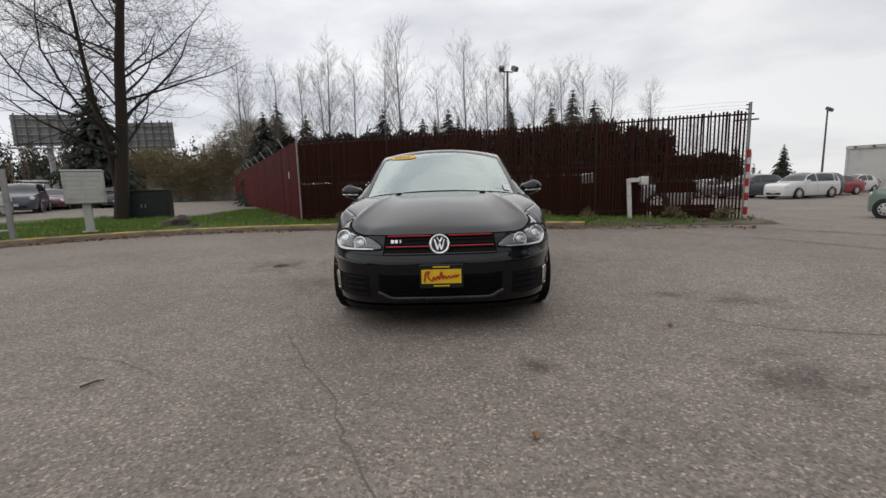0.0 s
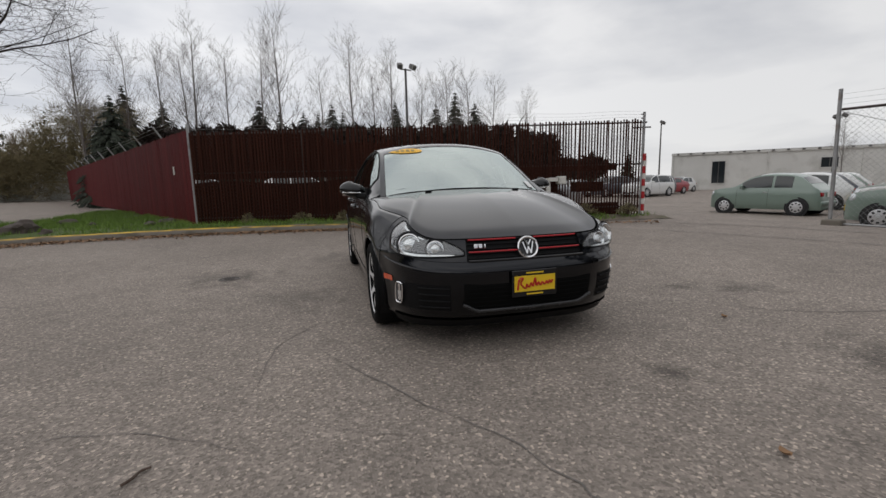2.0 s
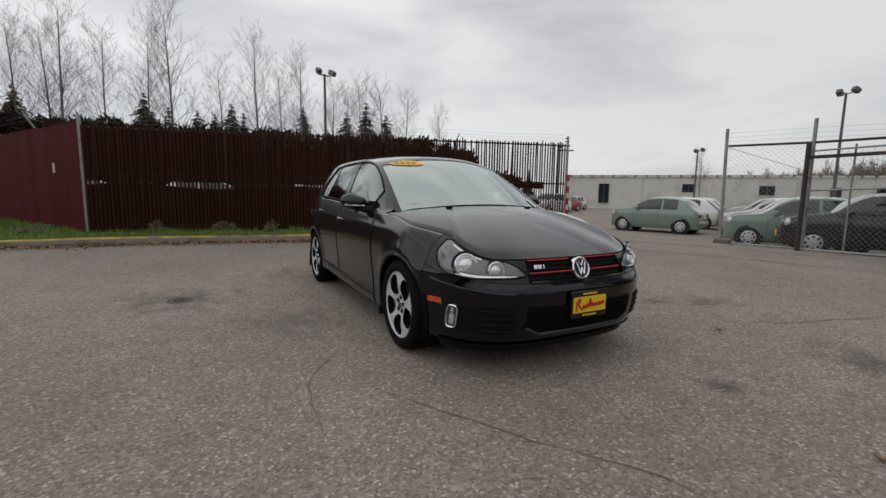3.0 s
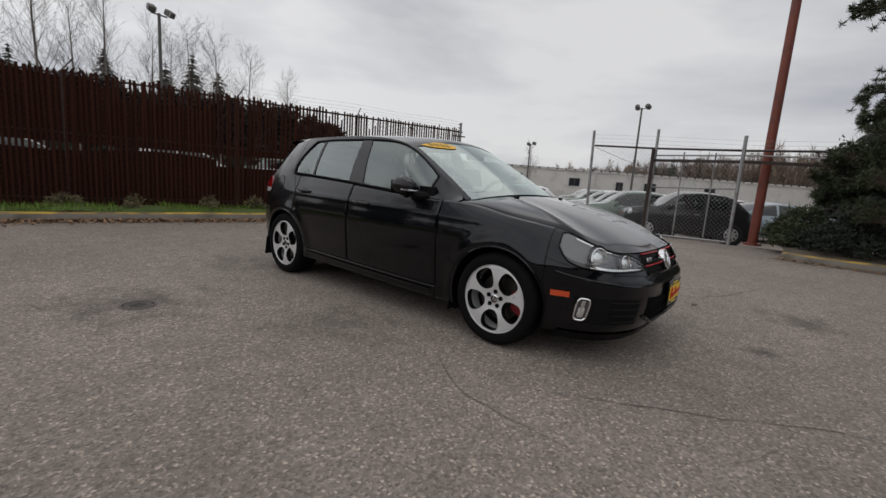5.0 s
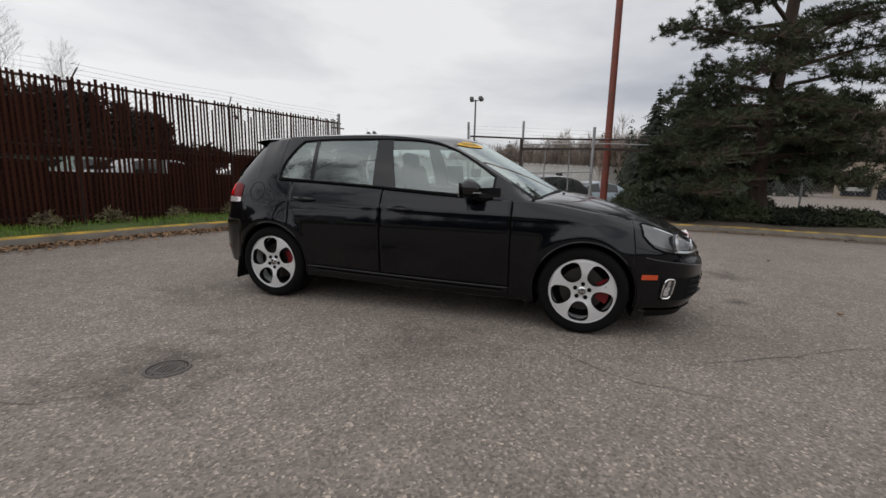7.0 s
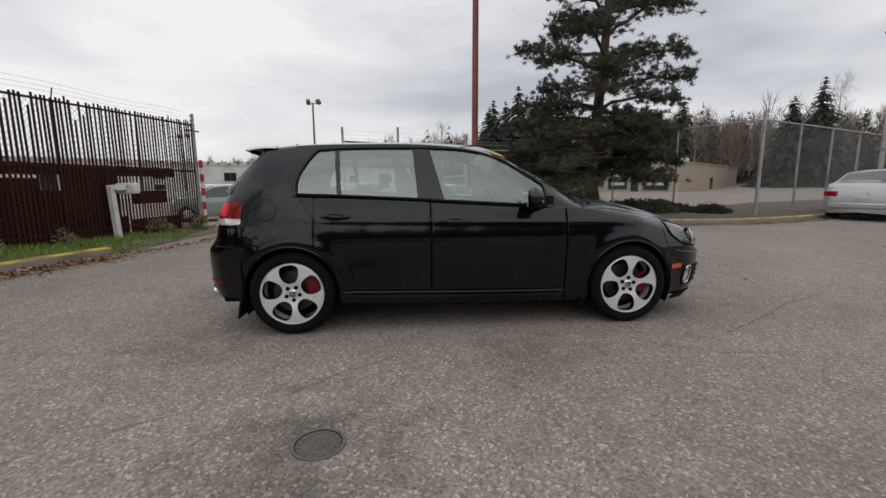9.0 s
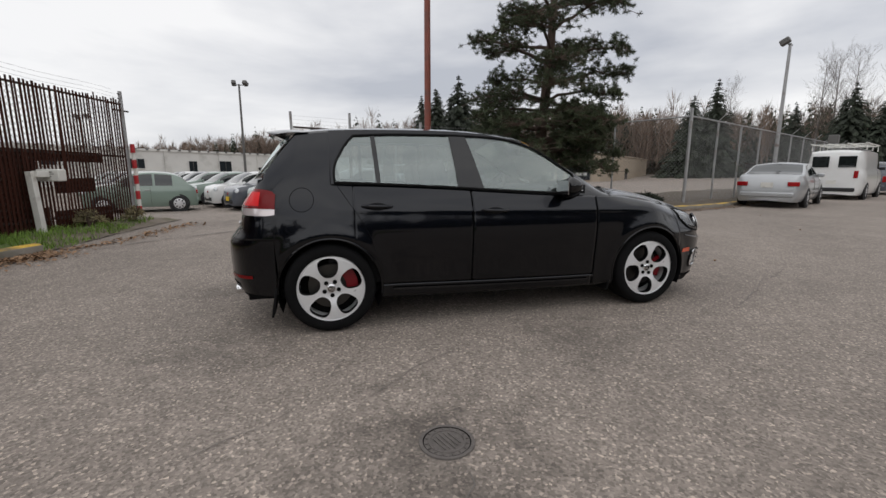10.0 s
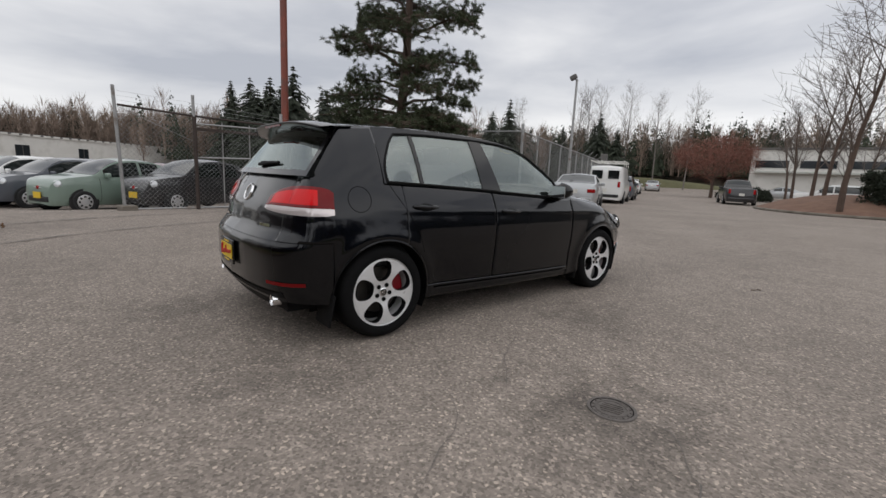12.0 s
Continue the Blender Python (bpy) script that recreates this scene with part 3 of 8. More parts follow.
slat_meshes = []
for k in range(8):
    b = Build()
    r = random.Random(k)
    prof = [(-0.027, 0.0), (-0.024, -0.006), (0.024, -0.006), (0.027, 0.0)]
    rows = [[(x + 0.004 * r.gauss(0, 1) * h, y, h) for x, y in prof] for h in (0.0, 0.5, 1.0)]
    b.grid(lambda i, j: rows[i][j], range(3), range(4))
    slat_meshes.append(b.mesh("slat", MAT_SLAT, 0))
SLAT_STEP = 0.077
n_slat = int(FENCE_LEN / SLAT_STEP)
turn = math.atan2(FENCE_DIR.y, FENCE_DIR.x)
for k in range(n_slat):
    s = 0.05 + k * SLAT_STEP
    r = random.Random(100 + k)
    top = 2.42 + 0.012 * s + r.uniform(-0.022, 0.02) + (0.04 if r.random() < 0.08 else 0)
    if r.random() < 0.025:
        top -= r.uniform(0.1, 0.35)
    z0 = ground_at(s) - 0.02
    ob = new("slat", slat_meshes[r.randrange(8)])
    ob.parent = fence
    wide = 0.70 + 0.14 * r.random()
    p = on_fence(s, z0, 0.012)
    ob.matrix_basis = Matrix.Translation(p) @ Matrix.Rotation(turn + r.gauss(0, 0.06), 4, "Z") @ Matrix.Rotation(r.gauss(0, 0.004) + (0.02 if r.random() < 0.05 else 0), 4, "Y") @ Matrix.Diagonal((wide, 1, top - z0, 1))
for s in (0.0, 2.75, 5.5, 8.25):
    q = on_fence(s, 0, -0.03)
    part("post", Build().tube([q, q + Vector((0, 0, 2.62 if s == 0 else 2.45))], 0.036 if s == 0 else 0.030, 10), MAT_STEEL if s == 0 else MAT_DARKSTEEL, fence)
    q = on_fence(s, 2.45, -0.03)
    lean = Vector((-FENCE_DIR.y, FENCE_DIR.x, 0)) * 0.12 + Vector((FENCE_DIR.x, FENCE_DIR.y, 0)) * 0.16
    if s:
        part("barb_arm", Build().tube([q, q + lean + Vector((0, 0, 0.24))], 0.012, 6), MAT_DARKSTEEL, fence)
for z in (2.36, 1.42, 0.30):
    part("rail", Build().tube([on_fence(s, z + 0.012 * s * (z > 2), -0.04) for s in span(0, FENCE_LEN + 0.12, 12)], 0.021, 8), MAT_DARKSTEEL, fence)
part("backing_band", Build().grid(lambda s, z: on_fence(s, z, -0.03), span(4.6, 10.9, 12), (1.27, 1.46)), MAT_SLAT, fence, smooth=0)
part("backing_sheet", Build().grid(lambda s, z: on_fence(s, z if z < 2 else 2.36 - 0.34 * smoothstep(3.1, 3.6, s) * (0.75 + 0.5 * noise.noise(Vector((s * 3.1, 0, 0)))), -0.028), span(0.02, 5.1, 34), (1.26, 2.37)), MAT_SLAT, fence, smooth=0)
part("backing_sheet", Build().grid(lambda s, z: on_fence(s, z + 0.05 * math.sin(1.9 * s) * (z > 1), -0.028), span(0.02, 5.1, 24), (0.12, 1.17)), MAT_SLAT, fence, smooth=0)
part("backing_sheet", Build().grid(lambda s, z: on_fence(s, z, -0.033), span(5.1, 8.3, 8), (0.10, 1.02)), MAT_SLAT, fence, smooth=0)
for s0, s1, z0, z1 in ((6.9, 7.9, 0.1, 1.22), (8.3, 9.35, 0.35, 1.3), (8.3, 9.5, 0.1, 0.5), (9.6, 11.0, 0.1, 0.42), (9.7, 10.6, 0.72, 0.98)):
    part("backing_panel", Build().box(on_fence((s0 + s1) / 2, (z0 + z1) / 2, -0.06), (s1 - s0, 0.012, z1 - z0), (0, 0, math.degrees(turn))), MAT_SLAT, fence, "dark sheet fixed behind the slats")
part("wire_mesh", wire_mesh((*on_fence(0, 0).xy, 0), (*on_fence(FENCE_LEN, 0).xy, 0), 0.12, 2.42, 0.066, 0.0024), MAT_DARKSTEEL, fence, smooth=0)
for k, z in enumerate((2.50, 2.58, 2.67)):
    part("barbed_wire", Build().tube([on_fence(s, z + 0.012 * s - 0.03 * math.sin(s * 1.14) ** 2, -0.05 - 0.05 * k) for s in span(0, FENCE_LEN, 40)], 0.0025, 3), MAT_WIRE, fence)

# end post with striped guard
post = thing("end_post", "tall steel end post with red and white striped guard tube", "post")
e = Vector((7.18, 5.30, 0))
part("pole", Build().tube([e, e + Vector((0, 0, 2.76))], [0.042, 0.036], 10), MAT_STEEL, post)
part("cross_arm", Build().tube([e + Vector((-0.28, 0.07, 2.36)), e + Vector((0.18, -0.05, 2.37))], 0.018, 6), MAT_DARKSTEEL, post)
g0 = e + Vector((-0.05, -0.13, 0))
part("guard_tube", Build().tube([g0, g0 + Vector((0.02, 0.0, 1.62))], 0.040, 12), MAT_WHITE, post)
for k in range(5):
    part("red_band", Build().tube([g0 + Vector((0.0, 0, 0.18 + 0.33 * k)), g0 + Vector((0.0, 0, 0.36 + 0.33 * k))], 0.044, 12), MAT_RED, post)
for k, z in enumerate((2.5, 2.6, 2.7)):
    part("insulator", Build().tube([e + Vector((-0.03, 0, z)), e + Vector((-0.09, 0.01, z))], 0.014, 6), MAT_DARKSTEEL, post)


# ---- burgundy fence running away from the corner ----
red_fence = thing("burgundy_fence", "long burgundy slatted fence with barbed wire arms", "fence")
RF_DIR = Vector((-0.475, 0.88)).normalized()
RF_LEN = 34.0
b = Build()
s, k = 0.05, 0
while s < RF_LEN:
    p = FENCE_A + RF_DIR * s
    h = 2.36 - 0.002 * s + rng.uniform(-0.02, 0.02)
    b.box((p.x, p.y, 0.12 + 0.008 * s + h / 2), (0.105, 0.012, h), (0, 0, math.degrees(math.atan2(RF_DIR.y, RF_DIR.x)) + rng.gauss(0, 1.5)))
    s += 0.112
tagged(part("slats", b, MAT_REDFENCE, red_fence, smooth=0), kind="stuff")
for s in [2.9 * i for i in range(1, 12)]:
    p = FENCE_A + RF_DIR * s
    q = Vector((p.x + 0.06, p.y + 0.035, 0.1 + 0.008 * s))
    part("post", Build().tube([q, q + Vector((0, 0, 2.42)), q + Vector((-0.16, -0.10, 2.72))], 0.028, 6), MAT_STEEL, red_fence)
for z in (2.58, 2.68):
    part("barbed_wire", Build().tube([Vector((FENCE_A.x + RF_DIR.x * s - 0.1, FENCE_A.y + RF_DIR.y * s - 0.06, 0.08 + z + 0.008 * s)) for s in span(0, RF_LEN, 20)], 0.004, 3), MAT_WIRE, red_fence)
p = FENCE_A + RF_DIR * 1.55
tagged(part("notice_plate", Build().box((p.x - 0.02, p.y - 0.015, 1.55), (0.11, 0.01, 0.22), (0, 0, math.degrees(math.atan2(RF_DIR.y, RF_DIR.x)))), MAT_WHITE, red_fence))


# ---- small street furniture ----
def mail_post():
    t = thing("mailbox_post", "white painted wooden post carrying a small white mailbox", "mailbox post", at=pose(4.63, 5.72, 0.06, 0, 0, -12))
    part("upright", Build().box((0, 0, 0.52), (0.095, 0.095, 1.04), (0, -3, 0)), MAT_WHITE, t, bevel=0.006)
    part("arm", Build().box((0.16, -0.05, 1.0), (0.34, 0.085, 0.10)), MAT_WHITE, t, bevel=0.006)
    box = Build().box((0.30, -0.06, 0.98), (0.16, 0.36, 0.20))
    part("mailbox", box, MAT_WHITE, t, "small white metal mailbox", bevel=0.02)
    for k, (z, w) in enumerate(((1.03, 0.16), (1.0, 0.2), (0.96, 0.12))):
        part("writing_bar", Build().box((0.218, -0.06, z), (0.004, w, 0.012)), MAT_LAMPGREY, t)


mail_post()


def cluster_mailbox():
    t = thing("cluster_mailbox", "grey metal cluster mailbox on a single pedestal", "mailbox", at=pose(-9.0, 5.95, 0.16, 0, 0, 33))
    part("pedestal", Build().box((0, 0, 0.36), (0.17, 0.20, 0.74)), MAT_BOXGREY, t, bevel=0.01)
    part("foot_plate", Build().box((0, 0, 0.012), (0.32, 0.32, 0.024)), MAT_BOXGREY, t, bevel=0.004)
    part("cabinet", Build().box((0, 0, 1.12), (0.80, 0.44, 0.80)), MAT_BOXGREY, t, bevel=0.03)
    part("hood", Build().box((0, 0, 1.53), (0.84, 0.48, 0.05)), MAT_BOXGREY, t, bevel=0.02)
    for col in range(2):
        for row in range(6):
            d = part("door", Build().box((-0.19 + 0.38 * col, -0.222, 1.44 - 0.112 * row), (0.355, 0.012, 0.100)), MAT_BOXGREY, t, bevel=0.004)
            part("lock", Build().tube([(-0.06 + 0.38 * col, -0.228, 1.44 - 0.112 * row), (-0.06 + 0.38 * col, -0.234, 1.44 - 0.112 * row)], 0.009, 8), MAT_STEEL, d)


cluster_mailbox()


def steel_gate():
    t = thing("steel_gate", "grey steel swing gate frame standing at the kerb", "gate", at=pose(-9.92, 4.86, 0.10, 0, 0, 215))
    part("post", Build().tube([(0, 0, 0), (0, 0, 1.62)], 0.060, 12), MAT_STEEL, t)
    part("foot_plate", Build().box((0, 0, 0.012), (0.26, 0.26, 0.024)), MAT_STEEL, t, bevel=0.004)
    for z in (0.22, 0.80, 1.42):
        part("rail", Build().tube([(0.05, 0, z), (1.9, 0, z)], 0.030, 8), MAT_STEEL, t)
    part("end_bar", Build().tube([(1.9, 0, 0.18), (1.9, 0, 1.46)], 0.030, 8), MAT_STEEL, t)


steel_gate()


def utility_cabinet():
    t = thing("utility_cabinet", "dark green metal utility cabinet on the verge", "cabinet", at=pose(-11.2, 11.35, 0.16, 0, 0, 20))
    part("housing", Build().box((0, 0, 0.52), (1.62, 0.75, 1.04)), MAT_GREENBOX, t, bevel=0.02)
    part("lid", Build().box((0, 0, 1.06), (1.68, 0.81, 0.05)), MAT_GREENBOX, t, bevel=0.01)
    for x in (-0.4, 0.4):
        d = part("door", Build().box((x, -0.378, 0.5), (0.74, 0.012, 0.9)), MAT_GREENBOX, t, bevel=0.004)
        part("handle", Build().box((x * 0.15, -0.40, 0.5), (0.03, 0.03, 0.14)), MAT_STEEL, d, bevel=0.004)


utility_cabinet()


def rock(x, y, s, seed, z=0.12):
    bm = bmesh.new()
    bmesh.ops.create_icosphere(bm, subdivisions=3, radius=1.0)
    for v in bm.verts:
        n = noise.noise(v.co * 1.3 + Vector((seed * 7.1, 0, 0))) * 0.45 + noise.noise(v.co * 3.1 + Vector((0, seed * 3.3, 0))) * 0.16
        v.co = v.co * (1 + n)
        v.co.z = max(v.co.z, -0.35)
    me = bpy.data.meshes.new("rock")
    bm.to_mesh(me)
    bm.free()
    me.materials.append(MAT_ROCK)
    me.shade_smooth()
    me.set_sharp_from_angle(angle=radians(28))
    ob = new("rock", me)
    ob.matrix_basis = pose(x, y, z + s * 0.18, 0, 0, seed * 77) @ Matrix.Diagonal((s, s * 0.7, s * 0.6, 1))
    tagged(ob, "rough dark brown landscaping rock on the verge", "rock", "landscaping rocks")


for k, (x, y, s) in enumerate(((-7.6, 7.4, 0.40), (-8.1, 8.1, 0.28), (-7.9, 9.8, 0.24), (-5.3, 8.1, 0.20), (-5.0, 8.35, 0.24), (-7.05, 7.15, 0.16), (-6.9, 8.9, 0.15), (-2.6, 6.95, 0.11))):
    rock(x, y, s, k + 1)


def manhole():
    t = tagged(thing("manhole", "round cast-iron manhole cover set in the asphalt", "manhole cover", at=pose(-2.25, 0.885, 0.0, 0, 0, 20) @ Matrix.Diagonal((0.385, 0.385, 0.8, 1))), kind="structure")
    m = Matrix.Identity(4)
    part("frame_ring", Build().lathe([(0.262, -0.01), (0.262, 0.008), (0.30, 0.008), (0.305, 0.0), (0.33, -0.004)], 48, m), MAT_IRON, t)
    part("gap_ring", Build().lathe([(0.250, 0.0055), (0.266, 0.0055)], 48, m), MAT_DARK, t)
    part("cover", Build().lathe([(0.0, 0.004), (0.18, 0.004), (0.185, 0.009), (0.20, 0.009), (0.205, 0.004), (0.248, 0.004), (0.254, -0.012)], 48, m), MAT_IRON, t)
    for k in range(16):
        a = math.tau * k / 16
        part("rib", Build().box((0.226 * math.cos(a), 0.226 * math.sin(a), 0.006), (0.030, 0.012, 0.007), (0, 0, math.degrees(a))), MAT_IRON, t)
    for k in range(5):
        w = 0.30 - 0.04 * abs(k - 2)
        part("rib", Build().box((0, -0.10 + 0.05 * k, 0.006), (w, 0.016, 0.007)), MAT_IRON, t)


manhole()

stick = Build().tube(spline([(-1.952, -2.825, 0.010), (-1.925, -2.800, 0.014), (-1.915, -2.760, 0.012), (-1.885, -2.740, 0.010)], 10), [0.006] * 5 + [0.005] * 5, 6)
tagged(part("stick", stick, MAT_BARK), "short dark bent twig lying on the asphalt", "stick")
for k, (x, y) in enumerate(((0.38, -3.40), (3.2, -3.9), (2.3, -7.6), (1.6, -2.09), (4.6, -9.5))):
    lf = Build().grid(lambda u, v: (x + 0.016 * u * (1 - 0.6 * v * v), y + 0.024 * v, 0.006 + 0.012 * u * u + 0.008 * v * v), span(-1, 1, 5), span(-1, 1, 6))
    tagged(part("fallen_leaf", lf, MAT_LEAF), "single dry brown leaf on the asphalt", "leaf", "single leaves")


# ---- gate of the yard ----
gate = thing("yard_gate", "steel chain-link yard gate with posts, rails and a dark beam", "gate")
G1, G2, G3 = Vector((9.13, 1.97, -0.10)), Vector((9.45, 0.42, -0.10)), Vector((8.95, -1.58, -0.02))
part("post", Build().tube([G1, G1 + Vector((0, 0.06, 2.83))], 0.036, 10), MAT_STEEL, gate)
part("post", Build().tube([G2, G2 + Vector((0, 0, 2.88))], 0.036, 10), MAT_STEEL, gate)
part("post", Build().tube([G3, G3 + Vector((0, 0, 2.55))], 0.040, 10), MAT_STEEL, gate)
part("guide_post", Build().tube([G2 + Vector((-0.16, 0.02, 0)), G2 + Vector((-0.16, 0.02, 2.35))], 0.045, 10), MAT_DARKSTEEL, gate, "dark rusty guide post")
END = Vector((10.4, -6.6, 0.0))
part("top_rail", Build().tube([G1 + Vector((0, 0, 2.42)), G2 + Vector((0, 0, 2.38)), G3 + Vector((0.35, 0, 2.25)), Vector((9.9, -4.4, 2.28))], 0.026, 8), MAT_DARKSTEEL, gate)
part("upper_rail", Build().tube([G2 + Vector((-0.1, 0, 2.19)), Vector((9.3, -1.8, 2.12)), Vector((9.9, -4.6, 2.08))], 0.020, 8), MAT_STEEL, gate)
part("beam", Build().tube([G2 + Vector((-0.12, 0, 2.06)), Vector((9.3, -1.8, 1.97)), Vector((9.9, -4.8, 1.90))], 0.048, 4), MAT_DARKSTEEL, gate, "dark steel gate beam")
part("middle_rail", Build().tube([G2 + Vector((-0.05, 0, 1.36)), G3 + Vector((0.05, 0, 1.34))], 0.020, 8), MAT_STEEL, gate)
part("bottom_rail", Build().tube([G1 + Vector((0, 0, 0.10)), G2 + Vector((-0.1, 0, 0.10)), G3 + Vector((0.1, 0, 0.08))], 0.022, 8), MAT_STEEL, gate)
part("brace", Build().tube([G1 + Vector((0, 0, 2.38)), G2 + Vector((0, 0, 1.75))], 0.006, 5), MAT_WIRE, gate)
part("wire_mesh", wire_mesh(G1, G2, 0.0, 2.30), MAT_WIRE, gate, smooth=0)
part("wire_mesh", wire_mesh(G2, (G3.x, G3.y, 0), 0.0, 2.05), MAT_WIRE, gate, smooth=0)
for k, z in enumerate((2.52, 2.62, 2.72)):
    part("barbed_wire", Build().tube([G1 + Vector((0, 0, z)), G2 + Vector((0, 0, z - 0.03)), G3 + Vector((0.3, 0, z - 0.25)), Vector((9.9, -4.4, z - 0.25))], 0.0028, 3), MAT_WIRE, gate)
part("foot_block", Build().box(G1 + Vector((0.02, -0.05, 0.09)), (0.30, 0.34, 0.20), (0, 0, 15)), MAT_KERB, gate, bevel=0.03)
part("track", Build().box((9.05, 0.6, -0.06), (0.09, 4.6, 0.05), (0, 0, -3)), MAT_DARKSTEEL, gate, bevel=0.01)
for p in ((9.55, -0.25), (9.62, -0.95)):
    part("upright", Build().tube([(p[0], p[1], -0.08), (p[0], p[1], 2.2)], 0.018, 6), MAT_STEEL, gate)

red_pole = thing("red_pole", "tall rust-red painted steel pole beside the gate", "pole", at=pose(9.77, -2.0, 0.0))
part("shaft", Build().tube([(0, 0, 0), (0, 0, 5.5), (0.02, 0, 12.5)], [0.105, 0.095, 0.075], 14), MAT_REDPOLE, red_pole)
part("base_flange", Build().tube([(0, 0, 0), (0, 0, 0.05)], 0.19, 14), MAT_REDPOLE, red_pole)

# ---- chain-link fence along the road ----
road_fence = thing("chain_link_fence", "tall galvanised chain-link fence with angled barb arms", "fence")
C0 = Vector((7.35, -9.75))
RD, LT = ROAD.normalized(), Vector((0.92, 0.39)).normalized()
TOP = 2.78
posts = [C0 + RD * (2.2 * i) for i in range(0, 16)]
for i, p in enumerate(posts):
    z = ground_z(p.x, p.y) + 0.05
    part("post", Build().tube([(p.x, p.y, z), (p.x, p.y, z + TOP + (0.22 if i == 0 else 0))], 0.048 if i == 0 else 0.032, 8), MAT_STEEL, road_fence)
    if i:
        part("barb_arm", Build().tube([(p.x, p.y, z + TOP), (p.x - LT.x * 0.26, p.y - LT.y * 0.26, z + TOP + 0.26)], 0.014, 5), MAT_STEEL, road_fence)
part("top_rail", Build().tube([(p.x, p.y, TOP + 0.03) for p in posts], 0.024, 6), MAT_STEEL, road_fence)
part("wire_mesh", wire_mesh((*C0, 0), (*posts[6], 0), 0.10, TOP, 0.085, 0.0028), MAT_WIRE, road_fence, smooth=0)
part("wire_mesh", wire_mesh((*posts[6], 0), (*posts[15], 0), 0.10, TOP, 0.14, 0.005), MAT_WIRE, road_fence, smooth=0)
sides = [C0 + LT * (2.5 * i) for i in range(0, 4)]
for p in sides[1:]:
    part("post", Build().tube([(p.x, p.y, 0.05), (p.x, p.y, TOP)], 0.030, 8), MAT_STEEL, road_fence)
part("top_rail", Build().tube([(p.x, p.y, TOP + 0.03) for p in sides], 0.024, 6), MAT_STEEL, road_fence)
part("wire_mesh", wire_mesh((*C0, 0), (*sides[-1], 0), 0.10, TOP, 0.085, 0.0028), MAT_WIRE, road_fence, smooth=0)


# ---- yard lamps ----
def yard_lamp(x, y, height, spread, turn_deg, heads, z=None, mat=None):
    t = thing("yard_lamp", "tall grey lamp post with tilted floodlight heads", "street lamp", "yard lamps", at=pose(x, y, ground_z(x, y) if z is None else z, 0, 0, turn_deg))
    part("pole", Build().tube([(0, 0, 0), (0, 0, height)], [0.085, 0.055], 10), mat or MAT_LAMPGREY, t)
    part("cross_bar", Build().tube([(-spread, 0, height - 0.05), (spread, 0, height - 0.05)], 0.03, 6), MAT_LAMPGREY, t)
    for k in range(heads):
        sx = spread * (1 if k == 0 else -1)
        b = Build().box((sx * 1.15, -0.12, height + 0.08), (0.26, 0.36, 0.24), (28, 0, 14 * (1 if sx > 0 else -1)))
        hd = part("floodlight", b, MAT_LAMPGREY, t, bevel=0.05)
        part("lens", Build().box((sx * 1.15, -0.27, height + 0.02), (0.21, 0.03, 0.18), (28, 0, 14 * (1 if sx > 0 else -1))), MAT_BOXGREY, hd)


yard_lamp(3.45, 17.8, 6.75, 0.30, 10, 2)
yard_lamp(26.5, 5.85, 6.8, 0.30, 80, 2)
yard_lamp(10.55, -17.6, 6.35, 0.14, 100, 1, mat=MAT_STEEL)
yard_lamp(34.0, 17.6, 5.3, 0.42, 60, 2)
yard_lamp(29.5, 29.0, 6.35, 0.36, 40, 2)


# ---- long pale building across the yard ----
def long_building():
    t = thing("warehouse", "long low pale-walled warehouse with small dark windows", "building")
    a, c = Vector((38.3, 36.7)), Vector((96.0, -20.0))
    d = (c - a)
    n = d.length
    ang = math.degrees(math.atan2(d.y, d.x))
    t.matrix_basis = pose(a.x, a.y, -0.4, 0, 0, ang)
    H = 4.1
    part("wall", Build().box((n / 2, 9, H / 2), (n, 18, H)), MAT_PALEWALL, t)
    part("parapet", Build().box((n / 2, -0.06, H - 0.10), (n + 0.1, 0.14, 0.24)), MAT_PALEWALL, t)
    part("roof", Build().box((n / 2, 9, H + 0.03), (n, 18.1, 0.06)), MAT_LAMPGREY, t)
    k = 0
    for i in range(int(n / 1.25)):
        part("roof_bracket", Build().box((0.6 + 1.25 * i, -0.18, H - 0.06), (0.22, 0.16, 0.14)), MAT_LAMPGREY, t)
    for x, w, h, z in ((4.6, 1.2, 2.4, 1.9), (14.0, 1.3, 1.0, 2.6), (14.0, 0.9, 0.6, 1.2), (22.0, 1.5, 1.1, 2.4), (28.5, 1.0, 2.4, 1.6), (33.0, 1.7, 1.4, 2.2), (42.0, 1.6, 1.3, 2.2), (50.0, 1.4, 1.3, 2.2)):
        w_ = part("window", Build().box((x, -0.03, z), (w, 0.10, h)), MAT_DARKGLASS, t)
        part("frame", Build().box((x, -0.075, z - h / 2), (w + 0.12, 0.06, 0.07)), MAT_PALEWALL, w_)
        part("mullion", Build().box((x, -0.085, z), (0.05, 0.03, h)), MAT_LAMPGREY, w_)
    for x in (0.12, 9.0, 16.5, 25.0, 32.0, 38.0):
        part("downpipe", Build().tube([(x, -0.10, 0), (x, -0.10, H - 0.1)], 0.05, 6), MAT_PALEWALL, t)


long_building()


